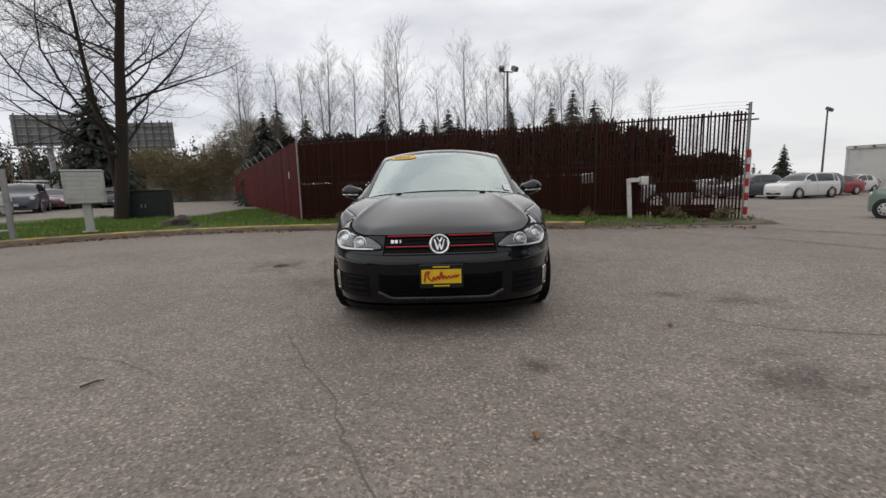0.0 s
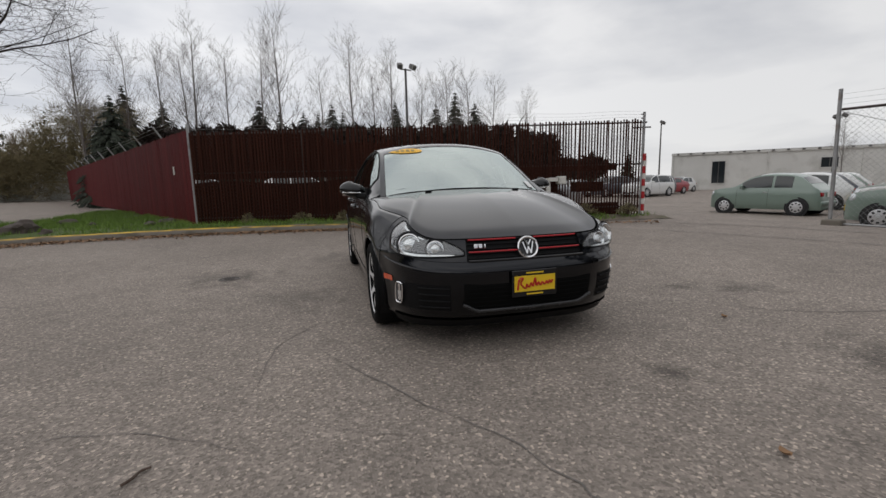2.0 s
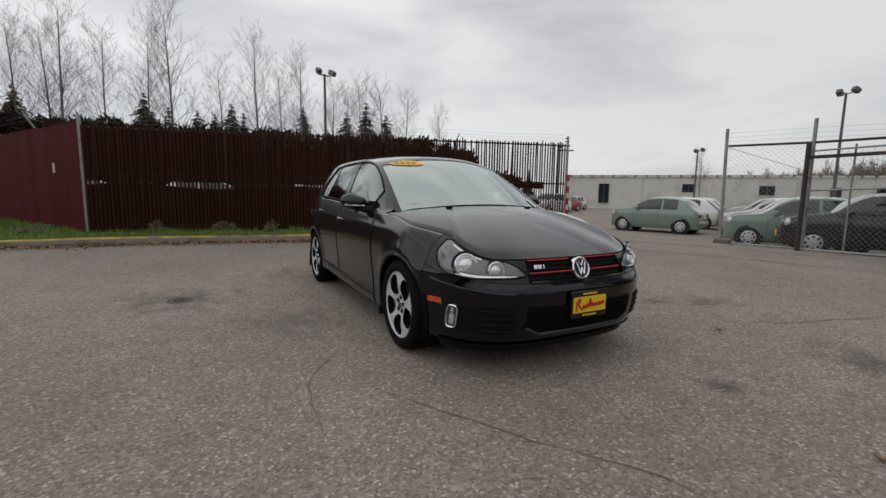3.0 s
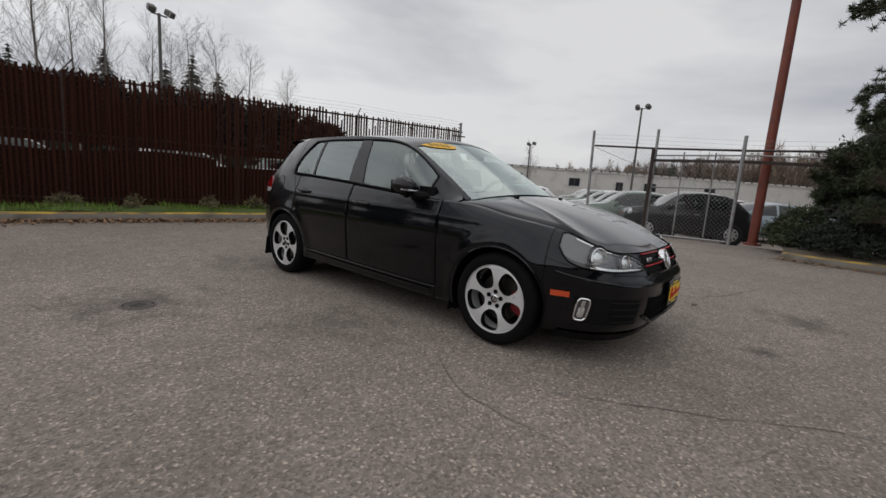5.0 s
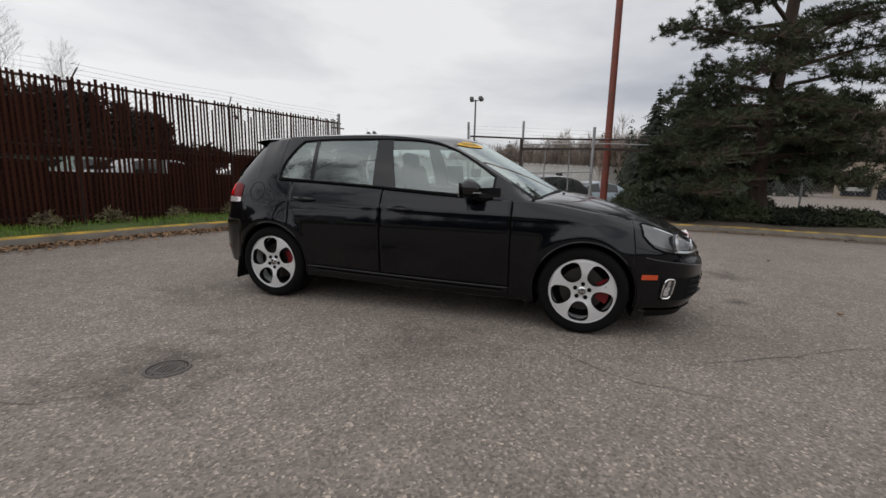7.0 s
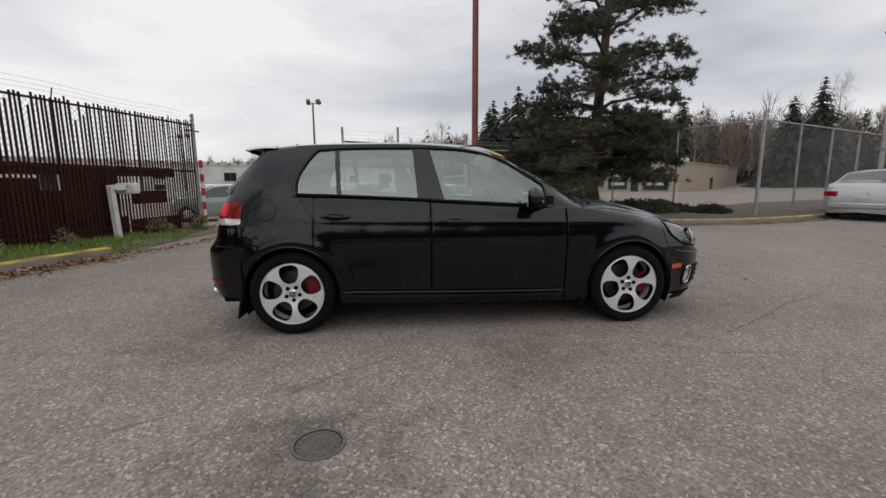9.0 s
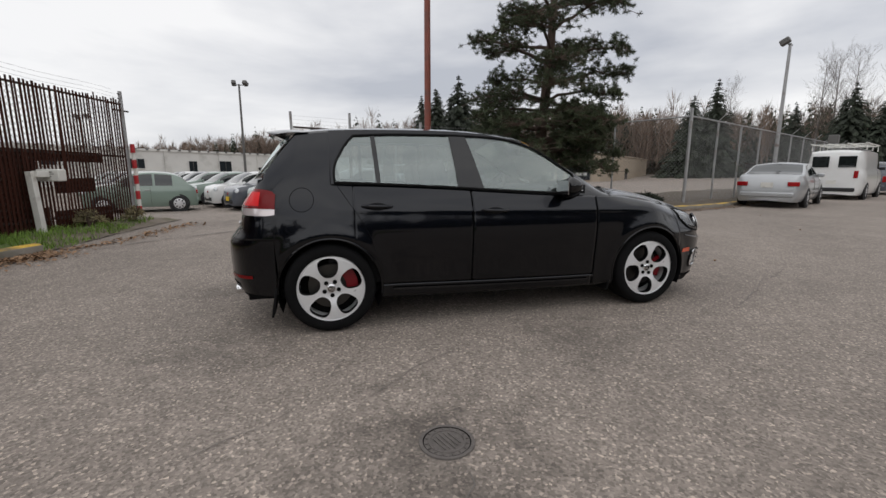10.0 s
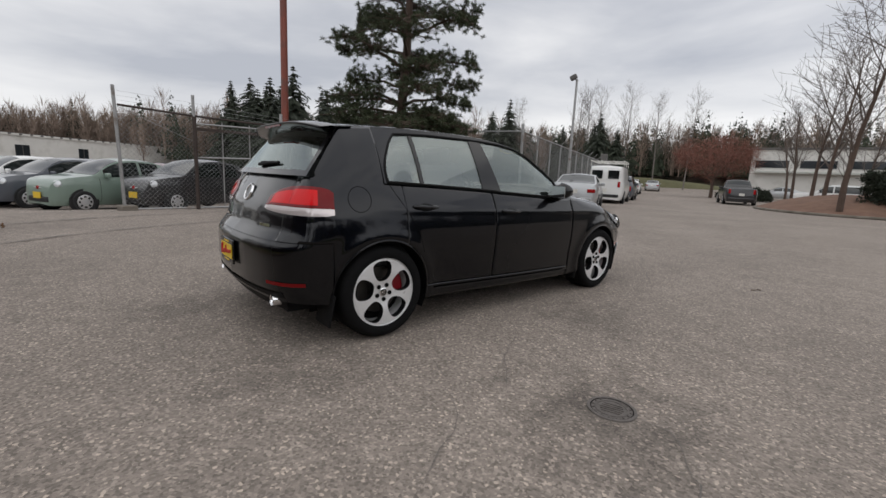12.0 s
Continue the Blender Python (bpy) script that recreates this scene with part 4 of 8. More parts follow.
def tan_building():
    t = thing("office_building", "low tan block building with dark shop windows", "building", at=pose(47.9, -25.4, -0.25, 0, 0, -140.2))
    H = 3.5
    part("wall", Build().box((4.3, 15, H / 2), (8.6, 30, H)), MAT_TANWALL, t)
    part("parapet", Build().box((4.3, 15, H + 0.07), (8.8, 30.2, 0.14)), MAT_TANWALL, t, bevel=0.02)
    for x, w, h, z in ((1.75, 2.3, 1.5, 1.25), (6.1, 2.7, 1.6, 1.25)):
        w_ = part("window", Build().box((x, -0.02, z), (w, 0.12, h)), MAT_DARKGLASS, t)
        for k in (-0.5, 0, 0.5):
            part("mullion", Build().box((x + k * w, -0.085, z), (0.07, 0.03, h)), MAT_LAMPGREY, w_)
        part("writing_bar", Build().box((x, -0.09, z - 0.1), (w * 0.7, 0.02, 0.35)), MAT_BOXGREY, w_)
    part("door", Build().box((3.75, -0.02, 0.95), (0.85, 0.12, 1.9)), MAT_DARKGLASS, t)
    part("side_door", Build().box((8.6, 14.0, 0.95), (0.12, 1.4, 1.9)), MAT_DARKGLASS, t)
    part("sign_board", Build().box((1.2, -0.08, 2.75), (2.0, 0.08, 0.34)), MAT_WHITE, t, "white sign board")
    part("writing_bar", Build().box((1.2, -0.125, 2.75), (1.5, 0.012, 0.12)), MAT_LAMPGREY, t)
    part("roof_unit", Build().box((8.0, 3.0, H + 0.35), (0.9, 1.2, 0.5)), MAT_WHITE, t, "white ventilation unit", bevel=0.03)


tan_building()


def billboard(x, y, z, w, h, yaw):
    t = thing("billboard", "back of a large roadside billboard on a steel column", "billboard", "billboards", at=pose(x, y, 0.0, 0, 0, yaw))
    part("column", Build().tube([(0, 0.4, 0), (0, 0.4, z + 0.4)], 0.35, 12), MAT_STEEL, t)
    for k in range(7):
        part("panel", Build().box((-w / 2 + (k + 0.5) * w / 7, 0, z + h / 2), (w / 7 - 0.06, 0.15, h)), MAT_BILL, t)
    for k in range(4):
        part("stringer", Build().box((0, -0.22, z + h * (0.12 + 0.25 * k)), (w, 0.12, 0.10)), MAT_STEEL, t)
    for k in range(6):
        part("strut", Build().box((-w / 2 + (k + 0.5) * w / 6, -0.34, z + h / 2), (0.14, 0.12, h + 0.4)), MAT_LAMPGREY, t)
    part("catwalk", Build().box((0, -0.4, z - 0.35), (w + 0.6, 0.9, 0.10)), MAT_STEEL, t)
    for k in range(5):
        part("bracket", Build().box((-w / 2 + (k + 0.5) * w / 5, -0.1, z - 0.55), (0.12, 1.0, 0.3)), MAT_STEEL, t)


billboard(-52.7, 54.0, 8.1, 7.6, 4.0, 12)
billboard(-38.8, 54.0, 7.3, 6.1, 3.4, 4)

# white shed far to the side of the billboards
shed = thing("far_shed", "long white industrial shed far beyond the parked cars", "building", at=pose(-27.0, 47.0, 0.3, 0, 0, 24))
part("wall", Build().box((0, 3, 1.4), (14, 6, 2.8)), MAT_WHITE, shed)
part("roof", Build().box((0, 3, 2.88), (14.4, 6.4, 0.18)), MAT_LAMPGREY, shed, bevel=0.02)
for x in (-4.5, -1.5, 1.5, 4.5):
    part("door", Build().box((x, -0.03, 1.1), (1.7, 0.1, 2.0)), MAT_BOXGREY, shed)


# ---- trees ----
def branchy(seed, height, trunk_r, levels, spread, rise, kids, bend=0.10, first=0.25, min_r=0.004, sides=(8, 5, 4, 3), reach=1.0, thin=1.0):
    """A bare tree: trunk and limbs as tapered tubes; returns two meshes, wood and twigs."""
    r = random.Random(seed)
    wood, twig = Build(), Build()

    def grow(p, d, length, rad, level):
        n = max(3, 7 - level)
        pts, rads = [p], [rad]
        for i in range(n):
            wander = bend * (0.4 if level == 0 else 1.0)
            d = (d + Vector((r.gauss(0, wander), r.gauss(0, wander), r.gauss(0, wander * 0.5) + (rise if level else 0.02)))).normalized()
            pts.append(pts[-1] + d * (length / n))
            rads.append(max(min_r * 0.6, rad * (1 - 0.82 * (i + 1) / n)))
        (wood if level < 1 else twig).tube(pts, rads, sides[min(level, 3)], caps=False)
        if level >= levels:
            return
        count = kids[level]
        for k in range(count):
            t = first + (1 - first) * (k + r.random()) / count if level == 0 else 0.25 + 0.72 * (k + r.random()) / count
            i = min(int(t * n), n - 1)
            q = pts[i].lerp(pts[i + 1], t * n - i)
            a = r.random() * math.tau + k * 2.4
            side = Vector((math.cos(a), math.sin(a), 0))
            side = (side - d * side.dot(d)).normalized() if level else side
            tilt = spread * r.uniform(0.7, 1.25)
            nd = (d * math.cos(tilt) + side * math.sin(tilt)).normalized() if level else (Vector((0, 0, math.cos(tilt))) + side * math.sin(tilt)).normalized()
            ln = length * (reach * r.uniform(0.34, 0.55) * (1.15 - 0.75 * t) if level == 0 else r.uniform(0.35, 0.6))
            grow(q, nd, ln, max(min_r, rads[i] * r.uniform(0.4, 0.6) * (thin if level == 0 else 1.0)), level + 1)

    grow(Vector((0, 0, 0)), Vector((0, 0, 1)), height, trunk_r, 0)
    return wood, twig


def bare_tree(name, label, seed, mats, **kw):
    t = thing(name, label, "tree")
    wood, twig = branchy(seed, **kw)
    part("trunk", wood, mats[0], t, smooth=60)
    tagged(part("branchwork", twig, mats[1], t, smooth=60), kind="stuff")
    return t


# the large bare tree by the cabinet, with two leaders
big = bare_tree("bare_tree", "large leafless street tree with dark fine limbs", 23, (MAT_DARKBARK, MAT_DARKBARK), height=12.5, trunk_r=0.235, levels=4, spread=1.12, rise=0.06, kids=(44, 9, 5, 3), first=0.17, min_r=0.0055, bend=0.13, reach=0.80, thin=0.52)
big.matrix_basis = pose(-11.55, 10.45, 0.13, 0, 0, 40)
wood2, twig2 = branchy(34, 10.2, 0.10, 4, 1.0, 0.07, (20, 7, 4, 3), 0.12, 0.26, 0.0055, reach=0.72, thin=0.55)
lean = Matrix.Translation((0, 0, 1.1)) @ Matrix.Rotation(-0.055, 4, "X")
part("leader", wood2.moved(lean), MAT_DARKBARK, big, smooth=60)
tagged(part("branchwork", twig2.moved(lean), MAT_DARKBARK, big, smooth=60), kind="stuff")

birches = [bare_tree("birch", "slender leafless birch with fine upright twigs", 50 + k, (MAT_BIRCH, MAT_TWIG), height=10.5, trunk_r=0.10, levels=3, spread=0.72, rise=0.085, kids=(34, 6, 4), first=0.30, min_r=0.0056, bend=0.06, reach=0.66, thin=0.55, sides=(6, 4, 3, 3)) for k in range(4)]
BIRCHES = [(-16.2, 31.5, 1.14), (-13.9, 32.5, 1.06), (-11.8, 33.2, 1.08), (-9.9, 33.7, 1.28), (-10.7, 36.0, 1.14), (-7.8, 34.2, 1.12), (-3.55, 34.8, 1.40), (-5.4, 36.5, 1.22), (-0.4, 37.0, 1.10), (2.2, 34.9, 1.28), (5.6, 34.6, 1.19), (4.6, 37.5, 1.10), (8.0, 34.2, 1.0), (10.7, 33.5, 1.06), (9.9, 36.0, 1.0), (12.5, 33.0, 1.04), (14.35, 32.3, 0.98), (17.1, 31.2, 0.86), (-20.5, 42.0, 1.1), (38.0, 19.5, 0.55), (30.5, 48.0, 0.8),
           (45.7, -54.7, 1.26), (38.2, -60.5, 1.40), (36.9, -61.3, 1.45), (35.3, -62.3, 1.43), (32.0, -64.2, 1.45), (28.0, -66.2, 1.32), (24.0, -68.0, 1.35)]
for k, (x, y, s) in enumerate(BIRCHES):
    m = pose(x, y, ground_z(x, y), 0, 0, 67 * k) @ Matrix.Scale(0.94 * s, 4)
    tree = birches[k] if k < 4 else copy_thing(birches[k % 4], m)
    tree.matrix_basis = m
    tree["group"] = "birches behind the fence"

# bare street trees by the far car park
small = [bare_tree("bare_tree", "leafless young street tree beside the far car park", 80 + k, (MAT_BARK, MAT_TWIG), height=6.0, trunk_r=0.10, levels=3, spread=0.75, rise=0.06, kids=(14, 7, 5), first=0.25, min_r=0.007, bend=0.08, sides=(6, 4, 3, 3)) for k in range(2)]
SMALL = [(0.35, -25.0, 1.5), (1.75, -29.8, 1.35), (2.6, -31.5, 1.2), (4.6, -37.0, 1.1), (6.2, -43.0, 1.05), (-1.0, -33.0, 1.1), (3.0, -46.0, 1.1), (1.0, -39.0, 1.0), (-3.4, -28.5, 1.1), (-5.0, -33.0, 1.2)]
for k, (x, y, s) in enumerate(SMALL):
    m = pose(x, y, ground_z(x, y) + 0.25, 0, 0, 50 * k) @ Matrix.Scale(s, 4)
    tree = small[k] if k < 2 else copy_thing(small[k % 2], m)
    tree.matrix_basis = m
    tree["group"] = "street trees by the car park"


def tuft(b, c, r, n, length, width, out=0.7):
    """A clump of thin needles or leaves round c."""
    for _ in range(n):
        d = Vector((r.gauss(0, 1), r.gauss(0, 1), r.gauss(0.25, 0.8)))
        d.normalize()
        s = d.orthogonal().normalized() * width
        s = Matrix.Rotation(r.random() * 6.3, 3, d) @ s
        p = c + d * length * (1 - out) * r.random()
        q = p + d * length * r.uniform(0.6, 1.2)
        b.add([p - s, p + s, q + s * 0.35, q - s * 0.35], [(0, 1, 2, 3)])


def big_pine():
    t = thing("pine_tree", "tall shaggy pine with a leaning trunk and open upper crown", "tree", at=pose(9.45, -5.9, 0.08))
    r = random.Random(12)
    trunk = spline([(0, 0, 0), (0.14, 0.10, 1.3), (0.02, 0.05, 3.0), (-0.10, -0.05, 5.2), (-0.05, -0.12, 7.6), (0.05, -0.05, 10.4), (0.05, 0, 12.4)], 26)
    wood, needles = Build(), Build()
    wood.tube(trunk, [0.24 - 0.215 * i / 25 for i in range(26)], 10)

    def limb(z, a, length, droop, dens, scale=1.0):
        i = min(int(z / 12.4 * 25), 24)
        p0 = Vector(trunk[i])
        d = Vector((math.cos(a), math.sin(a), 0))
        pts = []
        for k in range(7):
            u = k / 6
            pts.append(p0 + d * length * u + Vector((r.gauss(0, 0.05), r.gauss(0, 0.05), length * (0.30 * u - droop * u * u) + r.gauss(0, 0.04))))
        wood.tube(pts, [0.06 * length / 2.5 * (1 - 0.8 * k / 6) + 0.006 for k in range(7)], 5, caps=False)
        for k in range(dens):
            u = 1.05 - 0.62 * r.random() ** 1.4
            j = min(int(u * 6), 5)
            c = pts[j].lerp(pts[j + 1], min(1.2, u * 6 - j))
            side = Vector((-d.y, d.x, 0)) * r.gauss(0, 0.16 + 0.30 * (1 - abs(u - 0.7))) * scale
            q = c + side + Vector((0, 0, r.gauss(0.05, 0.11)))
            wood.tube([c, q], 0.007, 3, caps=False)
            tuft(needles, q, r, 30, 0.082 * scale, 0.0085)

    for k in range(34):
        a = k * 2.4 + r.gauss(0, 0.25)
        reach = 1.0 + 0.14 * math.sin(a)
        limb(1.75 + 0.30 * (1 - math.sin(a)) * (k < 17) * 0.5 + 2.9 * (k + r.random()) / 34, a, r.uniform(1.8, 2.6) * reach * 1.14 * (1.0 - 0.12 * (k / 34)), 0.32, 135, 1.15)
    for k in range(40):
        u = (k + r.random()) / 40
        limb(4.5 + 7.3 * u, k * 2.4 + r.gauss(0, 0.3), r.uniform(1.5, 3.3) * (1.05 - 0.55 * u), 0.20, 130, 1.15)
    part("trunk", wood, MAT_BARK, t, smooth=60)
    part("crown", needles, MAT_NEEDLE, t, smooth=0)


big_pine()


def shrub(name, label, x, y, z, w, d, h, seed, n, mat, leaf=0.05, group="", low=0.05, boxy=False):
    t = thing(name, label, "shrub", group, at=pose(x, y, z, 0, 0, math.degrees(turn) if boxy else seed * 37))
    r = random.Random(seed)
    b, s = Build(), Build()
    for k in range(14):
        a = r.random() * math.tau
        q = Vector((math.cos(a) * w * 0.4 * r.random(), math.sin(a) * d * 0.4 * r.random(), h * r.uniform(0.5, 0.9)))
        s.tube([(q.x * 0.2, q.y * 0.2, 0), tuple(q * 0.5), tuple(q)], [0.02, 0.014, 0.006], 4, caps=False)
    for _ in range(n):
        a, u = r.random() * math.tau, r.random() ** 0.5
        x_, y_ = math.cos(a) * u * w / 2, math.sin(a) * u * d / 2
        top = h * (1 - 0.65 * u * u) * (0.75 + 0.4 * noise.noise(Vector((x_ * 1.8, y_ * 1.8, seed))))
        if boxy:
            x_, y_ = r.uniform(-0.5, 0.5) * w, r.uniform(-0.5, 0.5) * d
            top = h * (0.97 + 0.22 * noise.noise(Vector((x_ * 2.4, y_ * 2.0, seed))))
        tuft(b, Vector((x_, y_, low + max(0.0, top - low) * r.random() ** 0.5)), r, 7, leaf * 1.6, leaf * 0.32, 0.3)
    tagged(part("branchwork", s, MAT_BARK, t), kind="stuff")
    tagged(part("foliage", b, mat, t, smooth=0), kind="stuff")
    return t


for k, (x, y, w, h, n) in enumerate(((8.4, -3.6, 1.7, 1.05, 900), (9.2, -4.6, 1.8, 0.95, 900), (8.6, -5.2, 1.6, 0.75, 800), (8.3, -6.3, 1.5, 0.6, 700), (9.6, -2.9, 1.5, 1.15, 700), (8.6, -7.4, 1.5, 0.55, 600), (9.4, -8.3, 1.5, 0.5, 500), (10.4, -4.2, 2.0, 1.1, 700), (11.3, -6.2, 2.0, 0.9, 600), (8.2, -8.9, 1.2, 0.35, 350), (8.7, -2.75, 0.9, 0.7, 350))):
    shrub("shrub", "low straggly evergreen shrub under the pine", x, y, 0.12, w, w, h, k + 1, n, MAT_SHRUB if k % 3 else MAT_FIR, group="shrubs under the pine")
for k in range(9):
    x = -7.4 + 2.4 * k
    y = 18.2 - 0.20 * x
    shrub("hedge_shrub", "tall dense dark evergreen shrub in a row beyond the fence", x, y, ground_z(x, y), 2.9, 1.6, (3.2 if k == 7 else 2.1 if k == 8 else 3.62 - 0.03 * k), 30 + k, 1500, MAT_HEDGE, 0.17, "shrubs beyond the fence", 1.55, True)
for k, (x, y) in enumerate(((-0.6, 6.95), (0.6, 6.55), (1.5, 6.45), (-1.6, 7.0), (2.6, 6.2), (3.7, 6.0), (-2.9, 7.2), (5.6, 5.45), (6.6, 5.1))):
    shrub("weed", "dry straw-coloured weed clump at the foot of the fence", x, y, 0.12, 0.55, 0.3, 0.36, 60 + k, 70, MAT_DRYGRASS, 0.035, "weeds along the fence")


def conifer(seed, height, radius, layers, mat=None):
    """A fir: trunk and drooping sprays in whorls, with an uneven outline."""
    r = random.Random(seed)
    wood, b = Build(), Build()
    wood.tube([(0, 0, 0), (0.02, 0.01, height * 0.6), (0, 0, height)], [height * 0.018, height * 0.010, 0.01], 6, caps=False)
    for i in range(layers):
        u = (i + r.random() * 0.6) / layers
        z = height * (0.10 + 0.90 * u)
        rad = radius * (1 - u) ** 0.85 * r.uniform(0.72, 1.15) + 0.08
        for k in range(max(7, int(16 * (1 - u)) + 5)):
            a = r.random() * math.tau
            d = Vector((math.cos(a), math.sin(a), 0))
            ln = rad * r.uniform(0.6, 1.15)
            side = Vector((-d.y, d.x, 0))
            for j in range(11):
                v = (j + 0.6) / 11
                c = Vector((0, 0, z)) + d * ln * v + Vector((0, 0, -0.30 * ln * v * v))
                w = 0.14 * rad + 0.055
                p = side * w * r.uniform(0.4, 1.0) * (1 - 0.4 * v)
                dz = Vector((r.gauss(0, 0.05), r.gauss(0, 0.05), -0.14 * rad - 0.05)) * r.uniform(0.5, 1.5)
                b.add([c, c + p + dz * 0.6, c + d * 0.13 * ln + dz, c - p + dz * 0.6], [(0, 1, 2), (0, 2, 3)])
    return wood, b


firs = []
for k in range(4):
    t = thing("fir_tree", "dark green fir tree beyond the fences", "tree")
    wood, b = conifer(200 + k, 8.0, (2.7, 2.2, 3.0, 2.4)[k], (44, 46, 42, 40)[k])
    part("trunk", wood, MAT_BARK, t)
    part("crown", b, MAT_FIR, t, smooth=0)
    firs.append(t)
FIRS = [(-13.2, 28.0, 0.88), (-14.4, 29.0, 0.7), (-11.0, 30.0, 0.65), (-8.3, 34.0, 0.75), (-5.6, 38, 1.1), (-4.2, 42, 1.07), (-2, 44, 1.1), (-0.6, 42, 1.04), (0.8, 42, 1.17), (1.9, 43, 1.1), (3.4, 46, 1.04), (7.3, 42, 1.22), (11.7, 42, 1.24), (13.9, 42, 1.42), (16.2, 42, 1.28), (-17.3, 42, 1.30), (-14.3, 42, 1.14), (18.6, 54, 1.3), (30, 40, 0.62), (33.8, 38.5, 0.60),
        (-26.3, 28.5, 1.22), (-18, 54, 1.04), (-21, 52, 0.78),
        (55.0, -12.3, 1.42), (54.6, -14.4, 1.50), (54.0, -16.2, 1.46), (53.3, -17.9, 1.50), (51.3, -22.2, 1.42), (60.5, -44.0, 1.75), (47.5, -54.0, 1.75), (49.5, -52.0, 1.5), (18.6, -4.6, 0.72), (20.4, -6.4, 0.84), (18.0, -7.2, 0.66), (21.5, -4.9, 0.70), (45.0, -66.0, 1.3), (33.5, -59.0, 1.40), (36.0, -61.5, 1.25), (31.2, -60.0, 1.1)]
for k, (x, y, s) in enumerate(FIRS):
    m = pose(x, y, ground_z(x, y) - 0.1, 0, 0, 83 * k) @ Matrix.Scale(s, 4)
    t = firs[k] if k < 4 else copy_thing(firs[(k * 7) % 4], m)
    t.matrix_basis = m
    t["group"] = "fir trees"


# ---- far woods: hillsides covered with trees nobody could count ----
def woods(name, label, seed, spots, kind_mix, dense=5.5):
    """spots: polyline of (x, y, ground height, tree height, depth)."""
    r = random.Random(seed)
    dark, bare = Build(), Build()
    for i in range(len(spots) - 1):
        a, c = np.array(spots[i], float), np.array(spots[i + 1], float)
        n = int(math.dist(a[:2], c[:2]) * dense)
        for _ in range(n):
            q = a + (c - a) * r.random()
            dx = r.random()
            x, y = q[0] + r.gauss(0, q[4]), q[1] + r.gauss(0, q[4])
            h = q[3] * r.uniform(0.6, 1.2)
            z0 = q[2]
            if r.random() < kind_mix:
                rad = h * r.uniform(0.17, 0.28)
                for _ in range(150):
                    u = 1 - r.random() ** 0.62
                    ang, rr = r.random() * math.tau, rad * (1 - u) ** 0.9 * r.uniform(0.3, 1.15) + 0.03
                    p = Vector((x + math.cos(ang) * rr, y + math.sin(ang) * rr, z0 + h * (0.06 + 0.94 * u)))
                    s = 0.19 * rad * (1.15 - u) + 0.06
                    dark.add([p + Vector((0, 0, s * 0.6)), p + Vector((math.cos(ang + 1.5) * s, math.sin(ang + 1.5) * s, -s)), p - Vector((math.cos(ang + 1.5) * s, math.sin(ang + 1.5) * s, s))], [(0, 1, 2)])
            else:
                h *= 0.95
                for _ in range(150):
                    a0, v = r.random() * math.tau, r.random()
                    rr = h * 0.17 * r.random() ** 0.6 * (1 - 0.75 * v)
                    base = Vector((x + math.cos(a0) * rr, y + math.sin(a0) * rr, z0 + h * (0.08 + 0.80 * v)))
                    tip = base + Vector((math.cos(a0) * h * 0.07 + r.gauss(0, 0.02 * h), math.sin(a0) * h * 0.07 + r.gauss(0, 0.02 * h), h * r.uniform(0.06, 0.17)))
                    s = Vector((math.cos(a0 + 1.2), math.sin(a0 + 1.2), 0)) * r.uniform(0.02, 0.065)
                    bare.add([base - s, base + s, tip], [(0, 1, 2)])
                s = Vector((0.09, 0.05, 0))
                bare.add([(x - s.x, y - s.y, z0), (x + s.x, y + s.y, z0), (x, y, z0 + h)], [(0, 1, 2)])
    tagged(part(name, dark, MAT_FARFIR, smooth=0), "dark evergreen " + label, "woods", kind="stuff")
    tagged(part(name, bare, MAT_WOOD, smooth=0), "bare brown winter " + label, "woods", kind="stuff")


def bank(pts, name="hillside", mat=None):
    """A low rounded bank along a line of (x, y, height, half width)."""
    b = Build()
    sp = spline(pts, 60)

    def at(i, v):
        p = sp[i]
        d = sp[min(i + 1, 59)] - sp[max(i - 1, 0)]
        nrm = np.array((-d[1], d[0])) / (np.linalg.norm(d[:2]) + 1e-9)
        x, y = p[0] + nrm[0] * v * p[3], p[1] + nrm[1] * v * p[3]
        return (x, y, -0.6 + (p[2] + 0.6) * math.cos(v * math.pi / 2) ** 1.2 + 0.25 * noise.noise(Vector((x * 0.1, y * 0.1, 0))))

    b.grid(at, range(60), span(-1, 1, 14))
    tagged(part(name, b, mat or MAT_HILL), "low grassy bank at the end of the road" if mat else "low scrub-covered hillside far behind the buildings", "hillside", kind="structure")


bank([(102, 70, 1.0, 14), (104, 35, 1.6, 14), (102, 5, 2.6, 16), (95, -32, 3.6, 20), (74, -75, 3.8, 20), (45, -105, 4.5, 22), (15, -125, 5.0, 22), (-20, -130, 5.0, 20)])
bank([(22, -82, 1.2, 6), (27, -79.5, 1.9, 6), (35, -76, 2.3, 6), (42, -73, 1.7, 6), (46, -71, 1.0, 5)], "grass_bank", material("rough_winter_grass", (0.090, 0.086, 0.040), 0.95, vary=0.5, scale=0.4, fine=6, bump=0.3))
woods("far_woods", "woods on the hillside", 7, [(98, 66, 0.4, 4.0, 4), (100, 30, 0.8, 5.6, 5), (98, 3, 1.2, 8.0, 6), (88, -30, 1.6, 11.0, 7), (66, -66, 2.0, 11.0, 7)], 0.10, 15.0)
woods("far_woods", "woods above the road", 8, [(68, -68, 2.5, 9.0, 6), (42, -96, 3.0, 10.5, 7), (14, -118, 3.5, 11.5, 7), (-22, -122, 4.0, 11.0, 7)], 0.42, 7.0)
